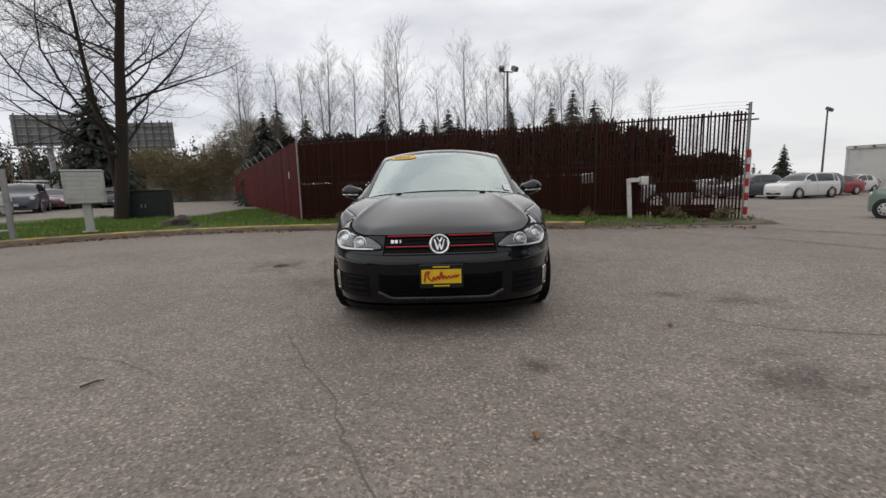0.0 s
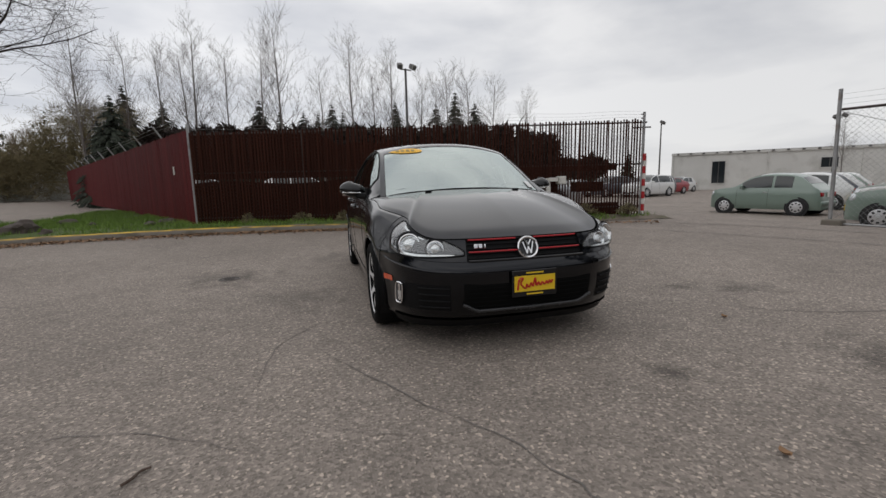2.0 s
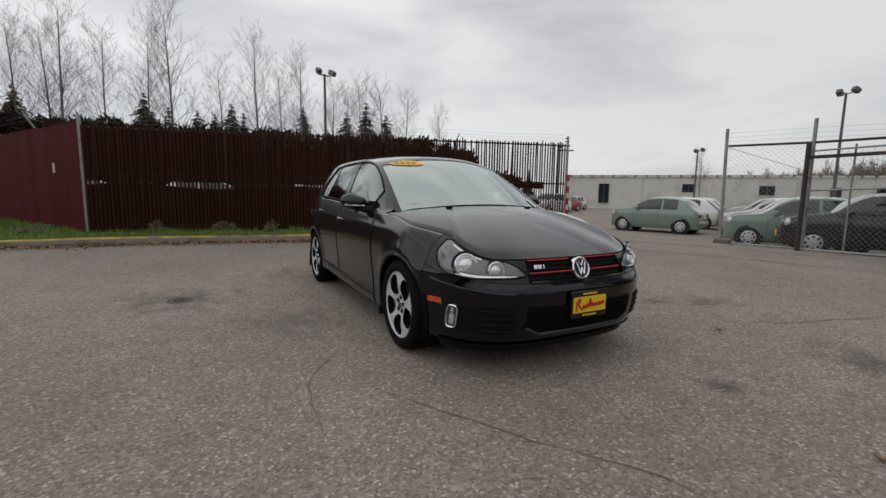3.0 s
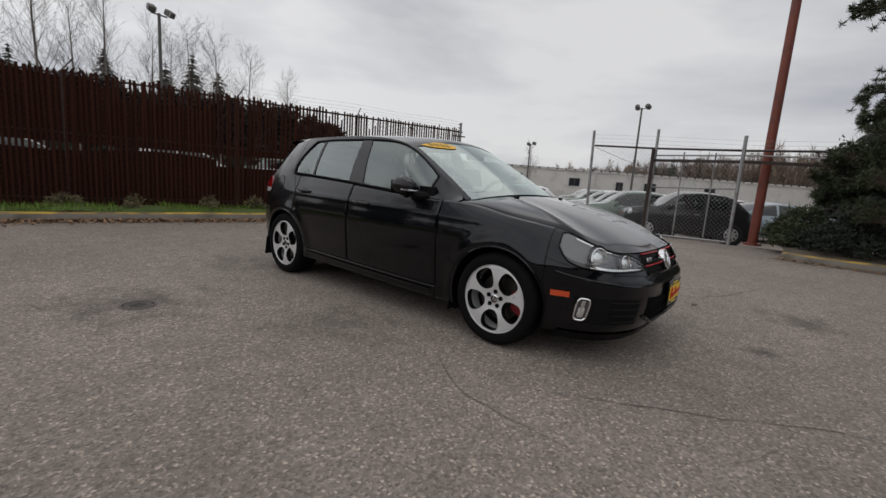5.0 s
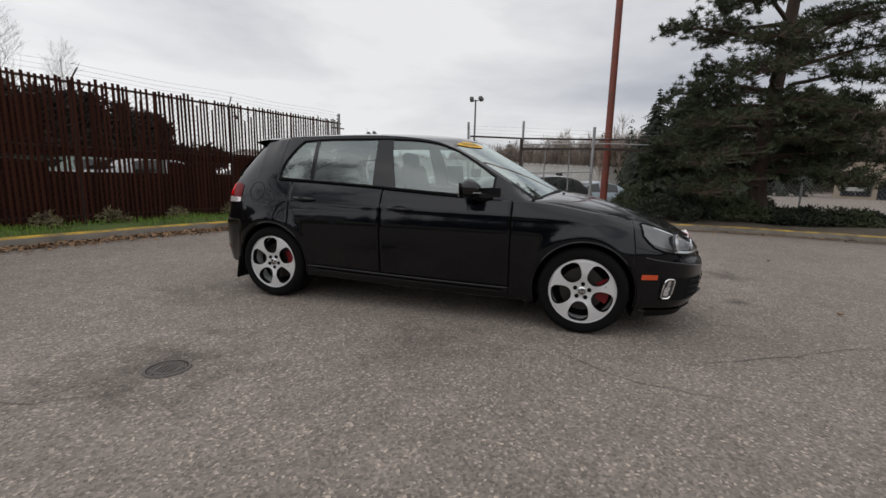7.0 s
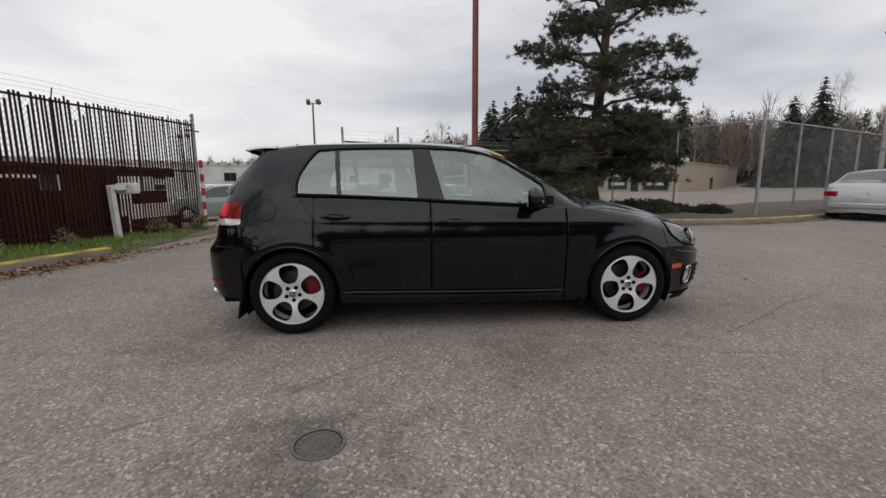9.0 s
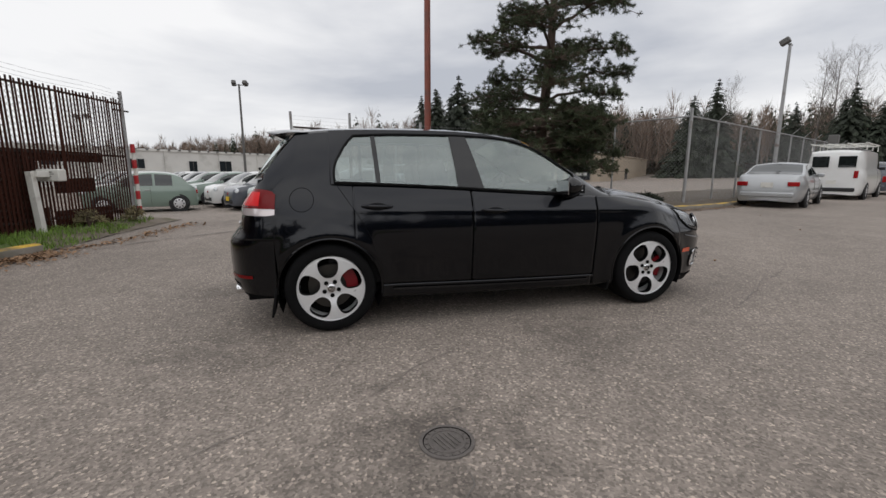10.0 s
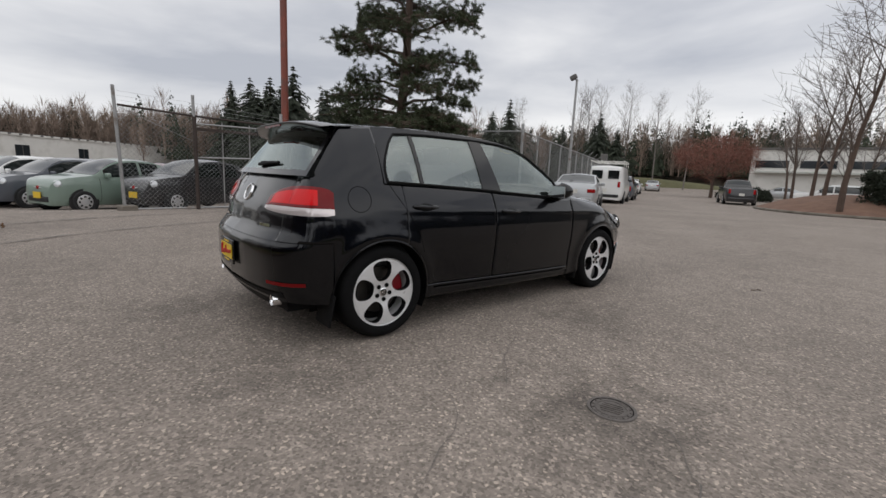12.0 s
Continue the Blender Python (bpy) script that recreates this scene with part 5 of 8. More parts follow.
# added out of view: keeps bright horizon sky out of the door reflections
woods("far_woods", "woods out of view, added to darken the car reflections", 11, [(-22, -122, 4.0, 13.0, 6), (-48, -80, 1.0, 12.0, 5), (-46, -30, 0.5, 12.0, 4), (-52, 24, 0.4, 10.0, 4)], 0.6)
woods("far_woods", "woods beyond the burgundy fence", 9, [(-84, 62, 0.6, 10.0, 6), (-62, 70, 0.6, 10.0, 6), (-30, 74, 0.6, 9.0, 5), (0, 66, 0.3, 6.2, 4), (24, 66, 0.0, 6.0, 4), (48, 70, -0.3, 4.5, 4)], 0.55)

scrub = Build()
r_ = random.Random(77)
for _ in range(8200):
    u = r_.random()
    x, y = -38.0 + 21.0 * u + r_.gauss(0, 1.4), 46.0 - 5.0 * u + r_.gauss(0, 1.6)
    h = (5.0 + 3.2 * u) * r_.random() ** 0.5 * (0.8 + 0.25 * math.sin(u * 9))
    tuft(scrub, Vector((x, y, 0.3 + h)), r_, 9, 0.45, 0.014, 0.4)
tagged(part("scrub", scrub, material("olive_scrub_twigs", (0.16, 0.13, 0.065), 0.9, vary=0.3, per_island=0.6, bump=0), smooth=0), "olive-brown leafless scrub behind the burgundy fence", "scrub", kind="stuff")

# russet shrub and clipped hedges by the road
rus = Build()
for _ in range(1700):
    a, u, v = r_.random() * math.tau, r_.random() ** 0.5, r_.uniform(-1, 1)
    tuft(rus, Vector((14.0 + 3.9 * u * math.cos(a), -49.5 + 3.4 * u * math.sin(a), 4.3 + 2.3 * v * (1 - u * u) ** 0.5 + 0.3 * math.sin(3 * a))), r_, 5, 0.6, 0.012, 0.3)
t = thing("russet_tree", "rounded tree with rust-red winter twigs", "tree")
limbs = Build().tube([(14, -49.5, 0), (14, -49.5, 2.4)], [0.2, 0.14], 7)
for k in range(7):
    a = k * 0.9
    limbs.tube([(14, -49.5, 1.7 + 0.1 * k), (14 + 1.2 * math.cos(a), -49.5 + 1.2 * math.sin(a), 3.2), (14 + 2.3 * math.cos(a), -49.5 + 2.3 * math.sin(a), 4.9)], [0.10, 0.06, 0.02], 5, caps=False)
part("trunk", limbs, MAT_BARK, t)
part("crown", rus, MAT_RUSSET, t, smooth=0)


# ---- parked cars ----
MAT_TYRE2 = material("parked_tyre_rubber", (0.020, 0.020, 0.021), 0.85, vary=0.2, bump=0.1)
MAT_RIM2 = plain("silver_wheel_cover", (0.66, 0.66, 0.67), 0.35, 0.5)
MAT_LAMP2 = plain("parked_car_headlamp", (0.62, 0.64, 0.66), 0.15, 0.3)
MAT_TAIL2 = plain("parked_car_tail_lamp", (0.30, 0.006, 0.009), 0.12)
MAT_PLATE2 = plain("parked_car_yellow_plate", (0.72, 0.48, 0.03), 0.5)
MAT_CARBLACK = plain("parked_car_black_plastic", (0.014, 0.014, 0.015), 0.6)
MAT_CARWINDOW = plain("parked_car_window", (0.012, 0.016, 0.016), 0.05, 0.0, 0.5)


def car_colour(name, colour, metal=0.0):
    return material(name, colour, 0.35, metal, 0.5, vary=0.06, scale=2, bump=0.0, coat=0.8)


SAGE, CREAM, SLATE = car_colour("sage_green_paint", (0.190, 0.252, 0.212)), car_colour("white_car_paint", (0.70, 0.70, 0.69)), car_colour("slate_grey_paint", (0.070, 0.078, 0.095))
INK, SILVER, CHERRY = car_colour("near_black_paint", (0.012, 0.012, 0.014)), car_colour("silver_car_paint", (0.40, 0.41, 0.42), 0.5), car_colour("cherry_red_paint", (0.30, 0.012, 0.022))
PALEBLUE, MAROON = car_colour("pale_blue_paint", (0.27, 0.33, 0.37), 0.3), car_colour("maroon_paint", (0.10, 0.02, 0.028))

KINDS = {
    "compact": dict(l=3.55, w=0.815, belt=0.93, wb=2.30, wr=0.30, cabin=(-0.86, 1.30), top=[(-1.775, 0.64), (-1.74, 0.77), (-1.64, 0.87), (-1.35, 0.945), (-1.0, 0.99), (-0.86, 1.02), (-0.42, 1.33), (-0.12, 1.46), (0.30, 1.50), (0.80, 1.475), (1.15, 1.38), (1.42, 1.15), (1.60, 0.97), (1.72, 0.86), (1.775, 0.62)]),
    "sedan": dict(l=4.76, w=0.91, belt=0.95, wb=2.71, wr=0.32, cabin=(-0.92, 1.55), top=[(-2.38, 0.52), (-2.30, 0.68), (-1.90, 0.82), (-1.10, 0.93), (-0.95, 0.98), (-0.20, 1.39), (0.30, 1.46), (0.90, 1.41), (1.55, 1.12), (1.75, 1.07), (2.20, 1.04), (2.33, 0.88), (2.38, 0.55)]),
    "suv": dict(l=4.70, w=0.93, belt=1.05, wb=2.75, wr=0.36, cabin=(-1.0, 2.05), top=[(-2.35, 0.62), (-2.26, 0.88), (-1.90, 1.02), (-1.05, 1.10), (-0.45, 1.55), (-0.05, 1.68), (0.8, 1.70), (1.60, 1.66), (2.00, 1.54), (2.24, 1.15), (2.35, 0.70)]),
    "van": dict(l=5.40, w=0.98, belt=1.22, wb=3.4, wr=0.36, cabin=(-1.9, -0.5), top=[(-2.70, 0.70), (-2.60, 0.98), (-1.95, 1.18), (-1.20, 1.86), (-0.80, 2.02), (1.0, 2.05), (2.50, 2.03), (2.66, 1.92), (2.70, 0.80)]),
    "pickup": dict(l=5.40, w=0.97, belt=1.10, wb=3.4, wr=0.38, cabin=(-1.0, 0.42), top=[(-2.70, 0.70), (-2.60, 1.02), (-1.60, 1.13), (-1.05, 1.18), (-0.60, 1.66), (-0.30, 1.77), (0.20, 1.76), (0.50, 1.30), (0.62, 1.16), (2.60, 1.14), (2.68, 1.0), (2.70, 0.60)]),
}


def parked_car(name, kind, label, paint, rear_seen=False, rack=False, yellow_plate=False):
    k = KINDS[kind]
    L, W0, belt0, zb = k["l"] / 2, k["w"], k["belt"], 0.20
    t = thing(name, label, "car" if kind in ("compact", "sedan") else kind)

    def width(y):
        return W0 * lerp([(-L, 0.66), (-L + 0.10, 0.82), (-L + 0.35, 0.94), (-L + 0.9, 1.0), (L - 0.8, 1.0), (L - 0.25, 0.95), (L - 0.06, 0.86), (L, 0.76)], y)

    def sec(y, q):
        """Half cross-section, from the sill (q = 0) over the waist (q = 0.5) to the middle of the roof (q = 1)."""
        w, top = width(y), lerp(k["top"], y)
        belt = min(belt0, top - 0.012)
        up = min(1.0, max(0.0, (top - belt) / 0.55))
        if q <= 0.5:
            a = q * 2
            return Vector((w * lerp([(0, 0.90), (0.15, 0.965), (0.45, 1.0), (0.75, 0.99), (0.92, 0.965), (1, 0.93)], a), y, zb + (belt - zb) * a))
        a = (q - 0.5) * 2
        xe, ze = w * (0.93 - 0.21 * up), top - 0.055 * up - 0.006
        if kind == "van":
            xe = w * 0.86
        if a <= 0.55:
            c = a / 0.55
            return Vector((w * 0.93 + (xe - w * 0.93) * c + 0.02 * math.sin(math.pi * c) * up, y, belt + (ze - belt) * (c if up > 0.3 else c ** 0.8)))
        c = (a - 0.55) / 0.45
        return Vector((xe * (1 - c), y, ze + (top - ze) * math.sin(c * math.pi / 2)))

    ys = [-L + 0.02 * i for i in range(5)] + span(-L + 0.12, L - 0.12, 46) + [L - 0.02 * i for i in range(4, -1, -1)]
    qs = span(0, 0.5, 9) + span(0.5, 0.775, 7)[1:] + span(0.775, 1, 7)[1:]
    b = Build().grid(sec, ys, qs, flip=True)
    for y in (-L, L):
        ring = [sec(y, q) for q in qs]
        b.add([(0, y, 0.24)] + ring, [(0, i, i + 1) for i in range(1, len(ring))])
    b.grid(lambda y, u: (width(y) * 0.9 * u, y, zb + 0.002), span(-L, L, 8), (0, 1))
    body_ = part("body", b.mirrored(), paint, t, smooth=38, weld=True)
    c0, c1 = k["cabin"]

    def glass_(y0, y1, q0, q1, n=10, o=0.006):
        g = Build().grid(lambda y, q: sec(y, q) + Vector((o, 0, o * 0.5)), span(y0, y1, n), span(q0, q1, 6))
        return g

    if kind == "van":
        doors = [(-1.72, -0.72)]
    elif kind == "pickup":
        doors = [(-0.82, -0.12), (-0.05, 0.40)]
    elif kind == "compact":
        doors = [(-0.60, 0.36), (0.44, 0.98)]
    else:
        doors = [(c0 + 0.30, c0 + 1.10), (c0 + 1.18, c1 - 0.45)] + ([(c1 - 0.38, c1 - 0.05)] if kind == "suv" else [])
    for sg in (1, -1):
        for y0, y1 in doors:
            part("side_window", side_mirror(Build().grid(lambda p, c: sec(y0 + (y1 - y0) * p, 0.5 + 0.5 * (0.05 + (0.50 - 0.05) * c)) + Vector((0.006, 0, 0.0)), span(0, 1, 10), span(0, 1, 5)), sg), MAT_CARWINDOW, t, smooth=60)
        for s_, yy in ((1, -k["wb"] / 2), (1, k["wb"] / 2)):
            r_ = k["wr"]
            x_ = sg * (width(yy) - 0.01)
            place = Matrix.Translation((x_, yy, r_)) @ Matrix.Rotation(radians(90 * sg), 4, "Y")
            # flat black disc painted in for the shade of the wheel opening
            part("wheel_arch", Build().lathe([(0.0, 0.006), (r_ * 1.16, 0.006), (r_ * 1.17, -0.03)], 28, place), MAT_CARBLACK, t)
            w_ = part("wheel", Build().lathe([(r_ * 0.62, 0.022), (r_ * 0.72, 0.034), (r_ * 0.92, 0.030), (r_, 0.0), (r_, -0.16), (r_ * 0.6, -0.17)], 32, place), MAT_TYRE2, t)
            part("wheel_cover", Build().lathe([(0.0, 0.034), (r_ * 0.16, 0.034), (r_ * 0.30, 0.024), (r_ * 0.60, 0.030), (r_ * 0.66, 0.020)], 28, place), MAT_RIM2, w_)
            for j in range(8):
                a = math.tau * j / 8
                part("slot", Build().box(place @ Vector((r_ * 0.46 * math.cos(a), r_ * 0.46 * math.sin(a), 0.028)), (0.012, r_ * 0.15, r_ * 0.2), (-math.degrees(a) * sg + 90, 0, 0)), MAT_CARBLACK, w_)
        hy = -L + 0.14
        hp = sec(hy + 0.06, 0.40)
        hp = sec(-L + 0.13, 0.44)
        face_ = Vector((sg * 0.50, -0.80, 0.33)).normalized()
        rl = 0.105 if kind == "compact" else 0.12
        part("headlamp", Build().lathe([(0.0, 0.035), (rl * 0.6, 0.030), (rl * 0.92, 0.012), (rl, -0.06)], 20, Matrix.Translation((sg * (hp.x - 0.045), hp.y - 0.01, hp.z)) @ face_.to_track_quat("Z", "Y").to_matrix().to_4x4()), MAT_LAMP2, t)
        tp = sec(L - 0.05, 0.40)
        part("tail_lamp", Build().box((sg * (tp.x - 0.10), L - 0.03, tp.z + 0.02), (0.30 if kind == "sedan" else 0.14, 0.10, 0.14 if kind in ("sedan", "compact") else 0.30), (0, 0, -14 * sg)), MAT_TAIL2, t, bevel=0.02)
        mp = sec(c0 + 0.30, 0.52)
        part("door_mirror", Build().box((sg * (mp.x + 0.09), mp.y, mp.z + 0.06), (0.19, 0.10, 0.13)), paint if kind != "van" else MAT_CARBLACK, t, bevel=0.03)
        hd = sec(c0 + 1.05, 0.42)
        part("door_handle", Build().box((sg * (hd.x + 0.008), hd.y, hd.z), (0.02, 0.16, 0.025)), MAT_CHROME2, t, bevel=0.006)
        for yy in (c0 + 0.12, c0 + 1.14):
            part("door_seam", side_mirror(Build().tube([sec(yy, q) + Vector((0.001, 0, 0)) for q in span(0.06, 0.5, 8)], 0.005, 4), sg), MAT_CARBLACK, t)
    yf = next(y for y, z in k["top"] if z > belt0 + 0.03)
    screen_lo = c0 + 0.02
    y_roof = next(y for y, z in k["top"] if z > max(z2 for _, z2 in k["top"]) - 0.13)

    def over_glass(y0, y1, wide):
        return Build().grid(lambda p, u: (lambda s_: Vector((math.copysign(1, u) * s_.x, s_.y, s_.z + 0.007)))(sec(y0 + (y1 - y0) * p, 1 - 0.5 * 0.45 * abs(u) * wide)), span(0, 1, 10), span(-1, 1, 12))

    part("windscreen", over_glass(screen_lo, y_roof, 0.96), MAT_CARWINDOW, t, smooth=60)
    if kind != "van":
        yb = [y for y, z in k["top"] if z > belt0 + 0.10][-1]
        yr = [y for y, z in k["top"] if z > max(z2 for _, z2 in k["top"]) - 0.13][-1]
        part("rear_window", over_glass(yr + 0.06, yb + 0.04, 0.92), MAT_CARWINDOW, t, smooth=60)
    else:
        for sx in (-0.42, 0.42):
            part("rear_window", Build().box((sx, L + 0.004, 1.55), (0.55, 0.02, 0.45)), MAT_CARWINDOW, t, bevel=0.03)
    part("bumper_grille", Build().box((0, -L + 0.005, 0.36), (W0 * 1.05, 0.06, 0.14)), MAT_CARBLACK, t, bevel=0.03)
    part("front_plate", Build().box((0, -L - 0.03, 0.46), (0.32, 0.015, 0.16)), MAT_PLATE2 if yellow_plate else MAT_WHITE, t)
    part("rear_plate", Build().box((0, L + 0.012, 0.72), (0.32, 0.015, 0.16)), MAT_WHITE, t)
    part("rear_bumper", Build().box((0, L - 0.01, 0.42), (W0 * 1.55, 0.10, 0.16)), paint if kind != "van" else MAT_CARBLACK, t, bevel=0.04)
    if kind == "compact":
        fz = -L - 0.005
        part("chrome_bar", Build().tube([(-0.30, fz + 0.05, 0.66), (-0.10, fz + 0.005, 0.645), (0.10, fz + 0.005, 0.645), (0.30, fz + 0.05, 0.66)], 0.014, 6), MAT_CHROME2, t)
        part("badge", Build().lathe([(0.0, 0.012), (0.045, 0.008), (0.05, -0.02)], 18, Matrix.Translation((0, fz, 0.655)) @ Matrix.Rotation(radians(90), 4, "X")), MAT_TAIL2, t)
        part("lower_grille", Build().box((0, fz + 0.02, 0.335), (0.86, 0.06, 0.10)), MAT_CARBLACK, t, bevel=0.02)
        for sx in (-0.46, 0.46):
            part("fog_lamp", Build().lathe([(0.0, 0.012), (0.045, 0.008), (0.052, -0.03)], 14, Matrix.Translation((sx, fz + 0.07, 0.46)) @ Matrix.Rotation(radians(90), 4, "X")), MAT_LAMP2, t)
    if rack:
        for y in (-0.6, 0.8, 2.2):
            part("rack_bar", Build().tube([(-0.86, y, 2.02), (-0.86, y, 2.26), (0.86, y, 2.26), (0.86, y, 2.02)], 0.025, 6), MAT_WHITE, t)
        for x in (-0.86, -0.3, 0.3, 0.86):
            part("rack_rail", Build().tube([(x, -0.9, 2.29), (x, 2.5, 2.29)], 0.022, 6), MAT_WHITE, t)
        part("beacon", Build().box((0.3, 1.6, 2.52), (0.34, 0.30, 0.36)), MAT_LAMPGREY, t, bevel=0.03)
    return t


MAT_CHROME2 = plain("parked_car_chrome", (0.6, 0.6, 0.6), 0.2, 1.0)


def side_mirror(b, sign):
    if sign < 0:
        b.v = [(-x, y, z) for x, y, z in b.v]
        b.f = [f[::-1] for f in b.f]
    return b


def park(ob, x, y, yaw, group="", z=None):
    ob.matrix_basis = pose(x, y, ground_z(x, y) if z is None else z, 0, 0, yaw)
    if group:
        ob["group"] = group
    return ob


ROW = "small cars parked in the yard"
YAW = 208
c_sage = park(parked_car("compact_car", "compact", "pale sage-green rounded compact car parked in the yard", SAGE, yellow_plate=True), 13.1, 2.0, YAW, ROW)
c_ink = park(parked_car("compact_car", "compact", "near-black rounded compact car parked behind the gate", INK, yellow_plate=True), 11.95, 0.05, YAW, ROW)
c_white = park(parked_car("compact_car", "compact", "white rounded compact car parked in the yard", CREAM), 17.2, 4.3, YAW, ROW)
c_slate = park(parked_car("compact_car", "compact", "slate-grey rounded compact car parked in the yard", SLATE, yellow_plate=True), 15.4, 3.2, YAW, ROW)
for src, x, y, yaw in ((c_sage, 15.1, 7.8, 196), (c_sage, 19.4, 5.6, 209), (c_white, 18.5, 9.1, 209), (c_slate, 21.0, 10.4, 209), (c_white, 23.5, 11.6, 208), (c_sage, 23.4, 7.3, 208), (c_slate, 26.0, 8.5, 208), (c_white, 28.5, 9.8, 208), (c_sage, 26.2, 13.0, 208), (c_white, 29.0, 14.4, 209), (c_slate, 22.5, 2.6, 208), (c_white, 25.5, 4.0, 208), (c_ink, 28.5, 5.4, 208), (c_white, 30.5, 1.0, 208), (c_slate, 31.5, 11.0, 208)):
    q = copy_thing(src, pose(x, y, ground_z(x, y), 0, 0, yaw))
s_blue = park(parked_car("sedan", "sedan", "pale blue-grey sedan parked behind the gate", PALEBLUE), 16.4, -1.6, 214, "sedans in the yard")
s_maroon = park(parked_car("sedan", "sedan", "maroon sedan parked behind the gate", MAROON), 19.2, 0.2, 212, "sedans in the yard")
s_silver = park(parked_car("sedan", "sedan", "silver sedan with red tail lamps parked by the kerb", SILVER), 7.75, -14.4, 27, "cars by the kerb")
van_ = park(parked_car("van", "van", "white cargo van with a roof rack parked by the kerb", CREAM, rack=True), 10.3, -21.6, 23, "cars by the kerb")
suv_w = park(parked_car("suv", "suv", "white sport utility car parked far in the yard", CREAM), 23.9, 24.0, 284, "cars far in the yard")
suv_d = park(parked_car("suv", "suv", "dark grey sport utility car parked far off", SLATE), 12.6, -27.5, 23, "cars by the kerb")
s_red = park(parked_car("sedan", "sedan", "cherry-red sedan parked far in the yard", CHERRY), 28.6, 27.2, 284, "cars far in the yard")
pick = park(parked_car("pickup", "pickup", "black pickup truck parked at the far side of the road", INK), 7.4, -34.5, 23, "cars across the road")
for src, x, y, yaw in ((suv_d, 22.2, 26.6, 284), (s_silver, 20.6, 29.4, 284), (s_silver, 36.0, 33.5, 284), (suv_d, 26.6, 26.6, 284), (c_white, 33.5, 30.6, 284), (s_silver, 30.0, 42.0, 240), (suv_w, 35.0, 44.0, 240),
                        (suv_w, -22.2, 15.6, 35), (suv_d, -24.4, 20.2, 35), (s_maroon, -26.6, 24.6, 35), (suv_d, -31.0, 27.5, 35), (van_, -33.5, 30.5, 35), (suv_d, -24.2, 27.2, 35), (s_silver, -14.5, 36.0, 80), (suv_d, -11.5, 39.0, 80),
                       (s_silver, 18.5, -40.0, 23), (suv_w, 21.5, -47.0, 23), (s_silver, 9.5, -56.0, 110), (suv_w, 3.0, -40.5, 100), (s_silver, 25.0, -60.0, 23),
                       (c_white, -1.6, 12.3, 85), (c_white, 2.0, 11.4, 80), (s_silver, 6.0, 10.6, 78), (c_white, -5.0, 14.0, 85), (c_sage, 7.0, 14.5, 80)):
    copy_thing(src, pose(x, y, ground_z(x, y), 0, 0, yaw))

# ---- planted island across the road ----
isl = Build().grid(lambda a, q: (0.3 + 4.6 * q * math.cos(a), -31.0 + 6.6 * q * math.sin(a), 0.10 + 0.95 * (1 - q ** 2.2) + 0.05 * noise.noise(Vector((q * 9 * math.cos(a), q * 9 * math.sin(a), 2)))), [math.tau * k / 60 for k in range(61)], span(0.01, 1, 14))
tagged(part("planting_bed", isl, MAT_MULCH), "mound of reddish bark mulch under street trees", "planting bed", kind="structure")
tagged(part("kerb", Build().tube([(0.3 + 4.68 * math.cos(a), -31.0 + 6.68 * math.sin(a), 0.06) for a in [math.tau * k / 60 for k in range(61)]], 0.075, 6), MAT_KERB), "concrete kerb round the planting bed", "kerb", "kerbs", "structure")
for k, (x, y, w, d, h) in enumerate(((-1.9, -27.4, 3.6, 2.0, 1.75), (9.0, -46.0, 4.0, 2.0, 1.3), (12.0, -50.5, 4.0, 2.0, 1.3), (-3.0, -36.0, 3.0, 3.0, 1.6))):
    shrub("clipped_hedge", "dense dark green clipped hedge across the road", x, y, ground_z(x, y), w, d, h * 1.25, 90 + k, 2600 if k == 0 else 1500, MAT_FIR, 0.09, "hedges across the road", 0.05, k == 0)
far_hall = thing("far_hall", "long white commercial building beyond the street trees", "building", at=pose(1.5, -67.0, 0.2, 0, 0, 10))
part("wall", Build().box((0, -5, 3.0), (27, 10, 6.0)), MAT_PALEWALL, far_hall)
for k in range(6):
    part("window", Build().box((-11.2 + 4.5 * k, 0.02, 4.2), (3.4, 0.12, 0.9)), MAT_DARKGLASS, far_hall)
part("canopy", Build().box((0, 0.45, 3.2), (26, 0.9, 0.25)), MAT_BOXGREY, far_hall, bevel=0.03)
part("roof", Build().box((0, -5, 6.1), (27.4, 10.4, 0.25)), MAT_LAMPGREY, far_hall, bevel=0.03)


# ---- the black hatchback ----
MAT_PAINT = material("black_pearl_car_paint", (0.0042, 0.0050, 0.0078), 0.40, 1.0, 0.0, vary=0.12, scale=3, bump=0.0, coat=1.0, coat_ior=1.42)
MAT_PAINT.node_tree.nodes["Principled BSDF"].inputs["Coat Roughness"].default_value = 0.05
MAT_GLOSSBLACK = plain("gloss_black_trim", (0.006, 0.006, 0.007), 0.10)
MAT_TRIM = material("matte_black_plastic", (0.0055, 0.0055, 0.006), 0.6, spec=0.15, vary=0.15, bump=0.05)
MAT_CHROME = plain("chrome", (0.78, 0.78, 0.79), 0.10, 1.0)
MAT_ALLOY = material("machined_alloy", (0.66, 0.66, 0.665), 0.32, 0.25, vary=0.05, bump=0.0)
MAT_RUBBER = material("tyre_rubber", (0.0060, 0.0060, 0.0064), 0.85, spec=0.12, vary=0.25, scale=9, bump=0.15)
MAT_BRAKE = material("brake_iron", (0.07, 0.066, 0.062), 0.4, 0.8, vary=0.2, bump=0.05)
# red paint, its colour lowered for the shadow inside the wheel
MAT_CALIPER = plain("shaded_red_caliper_paint", (0.22, 0.004, 0.010), 0.45)
MAT_REDTRIM = plain("red_grille_strip", (0.45, 0.012, 0.02), 0.4)
MAT_CARGLASS = glass_material("green_tinted_car_glass", (0.70, 0.78, 0.76), 0.0, 1.85, (0.86, 0.95, 0.93))
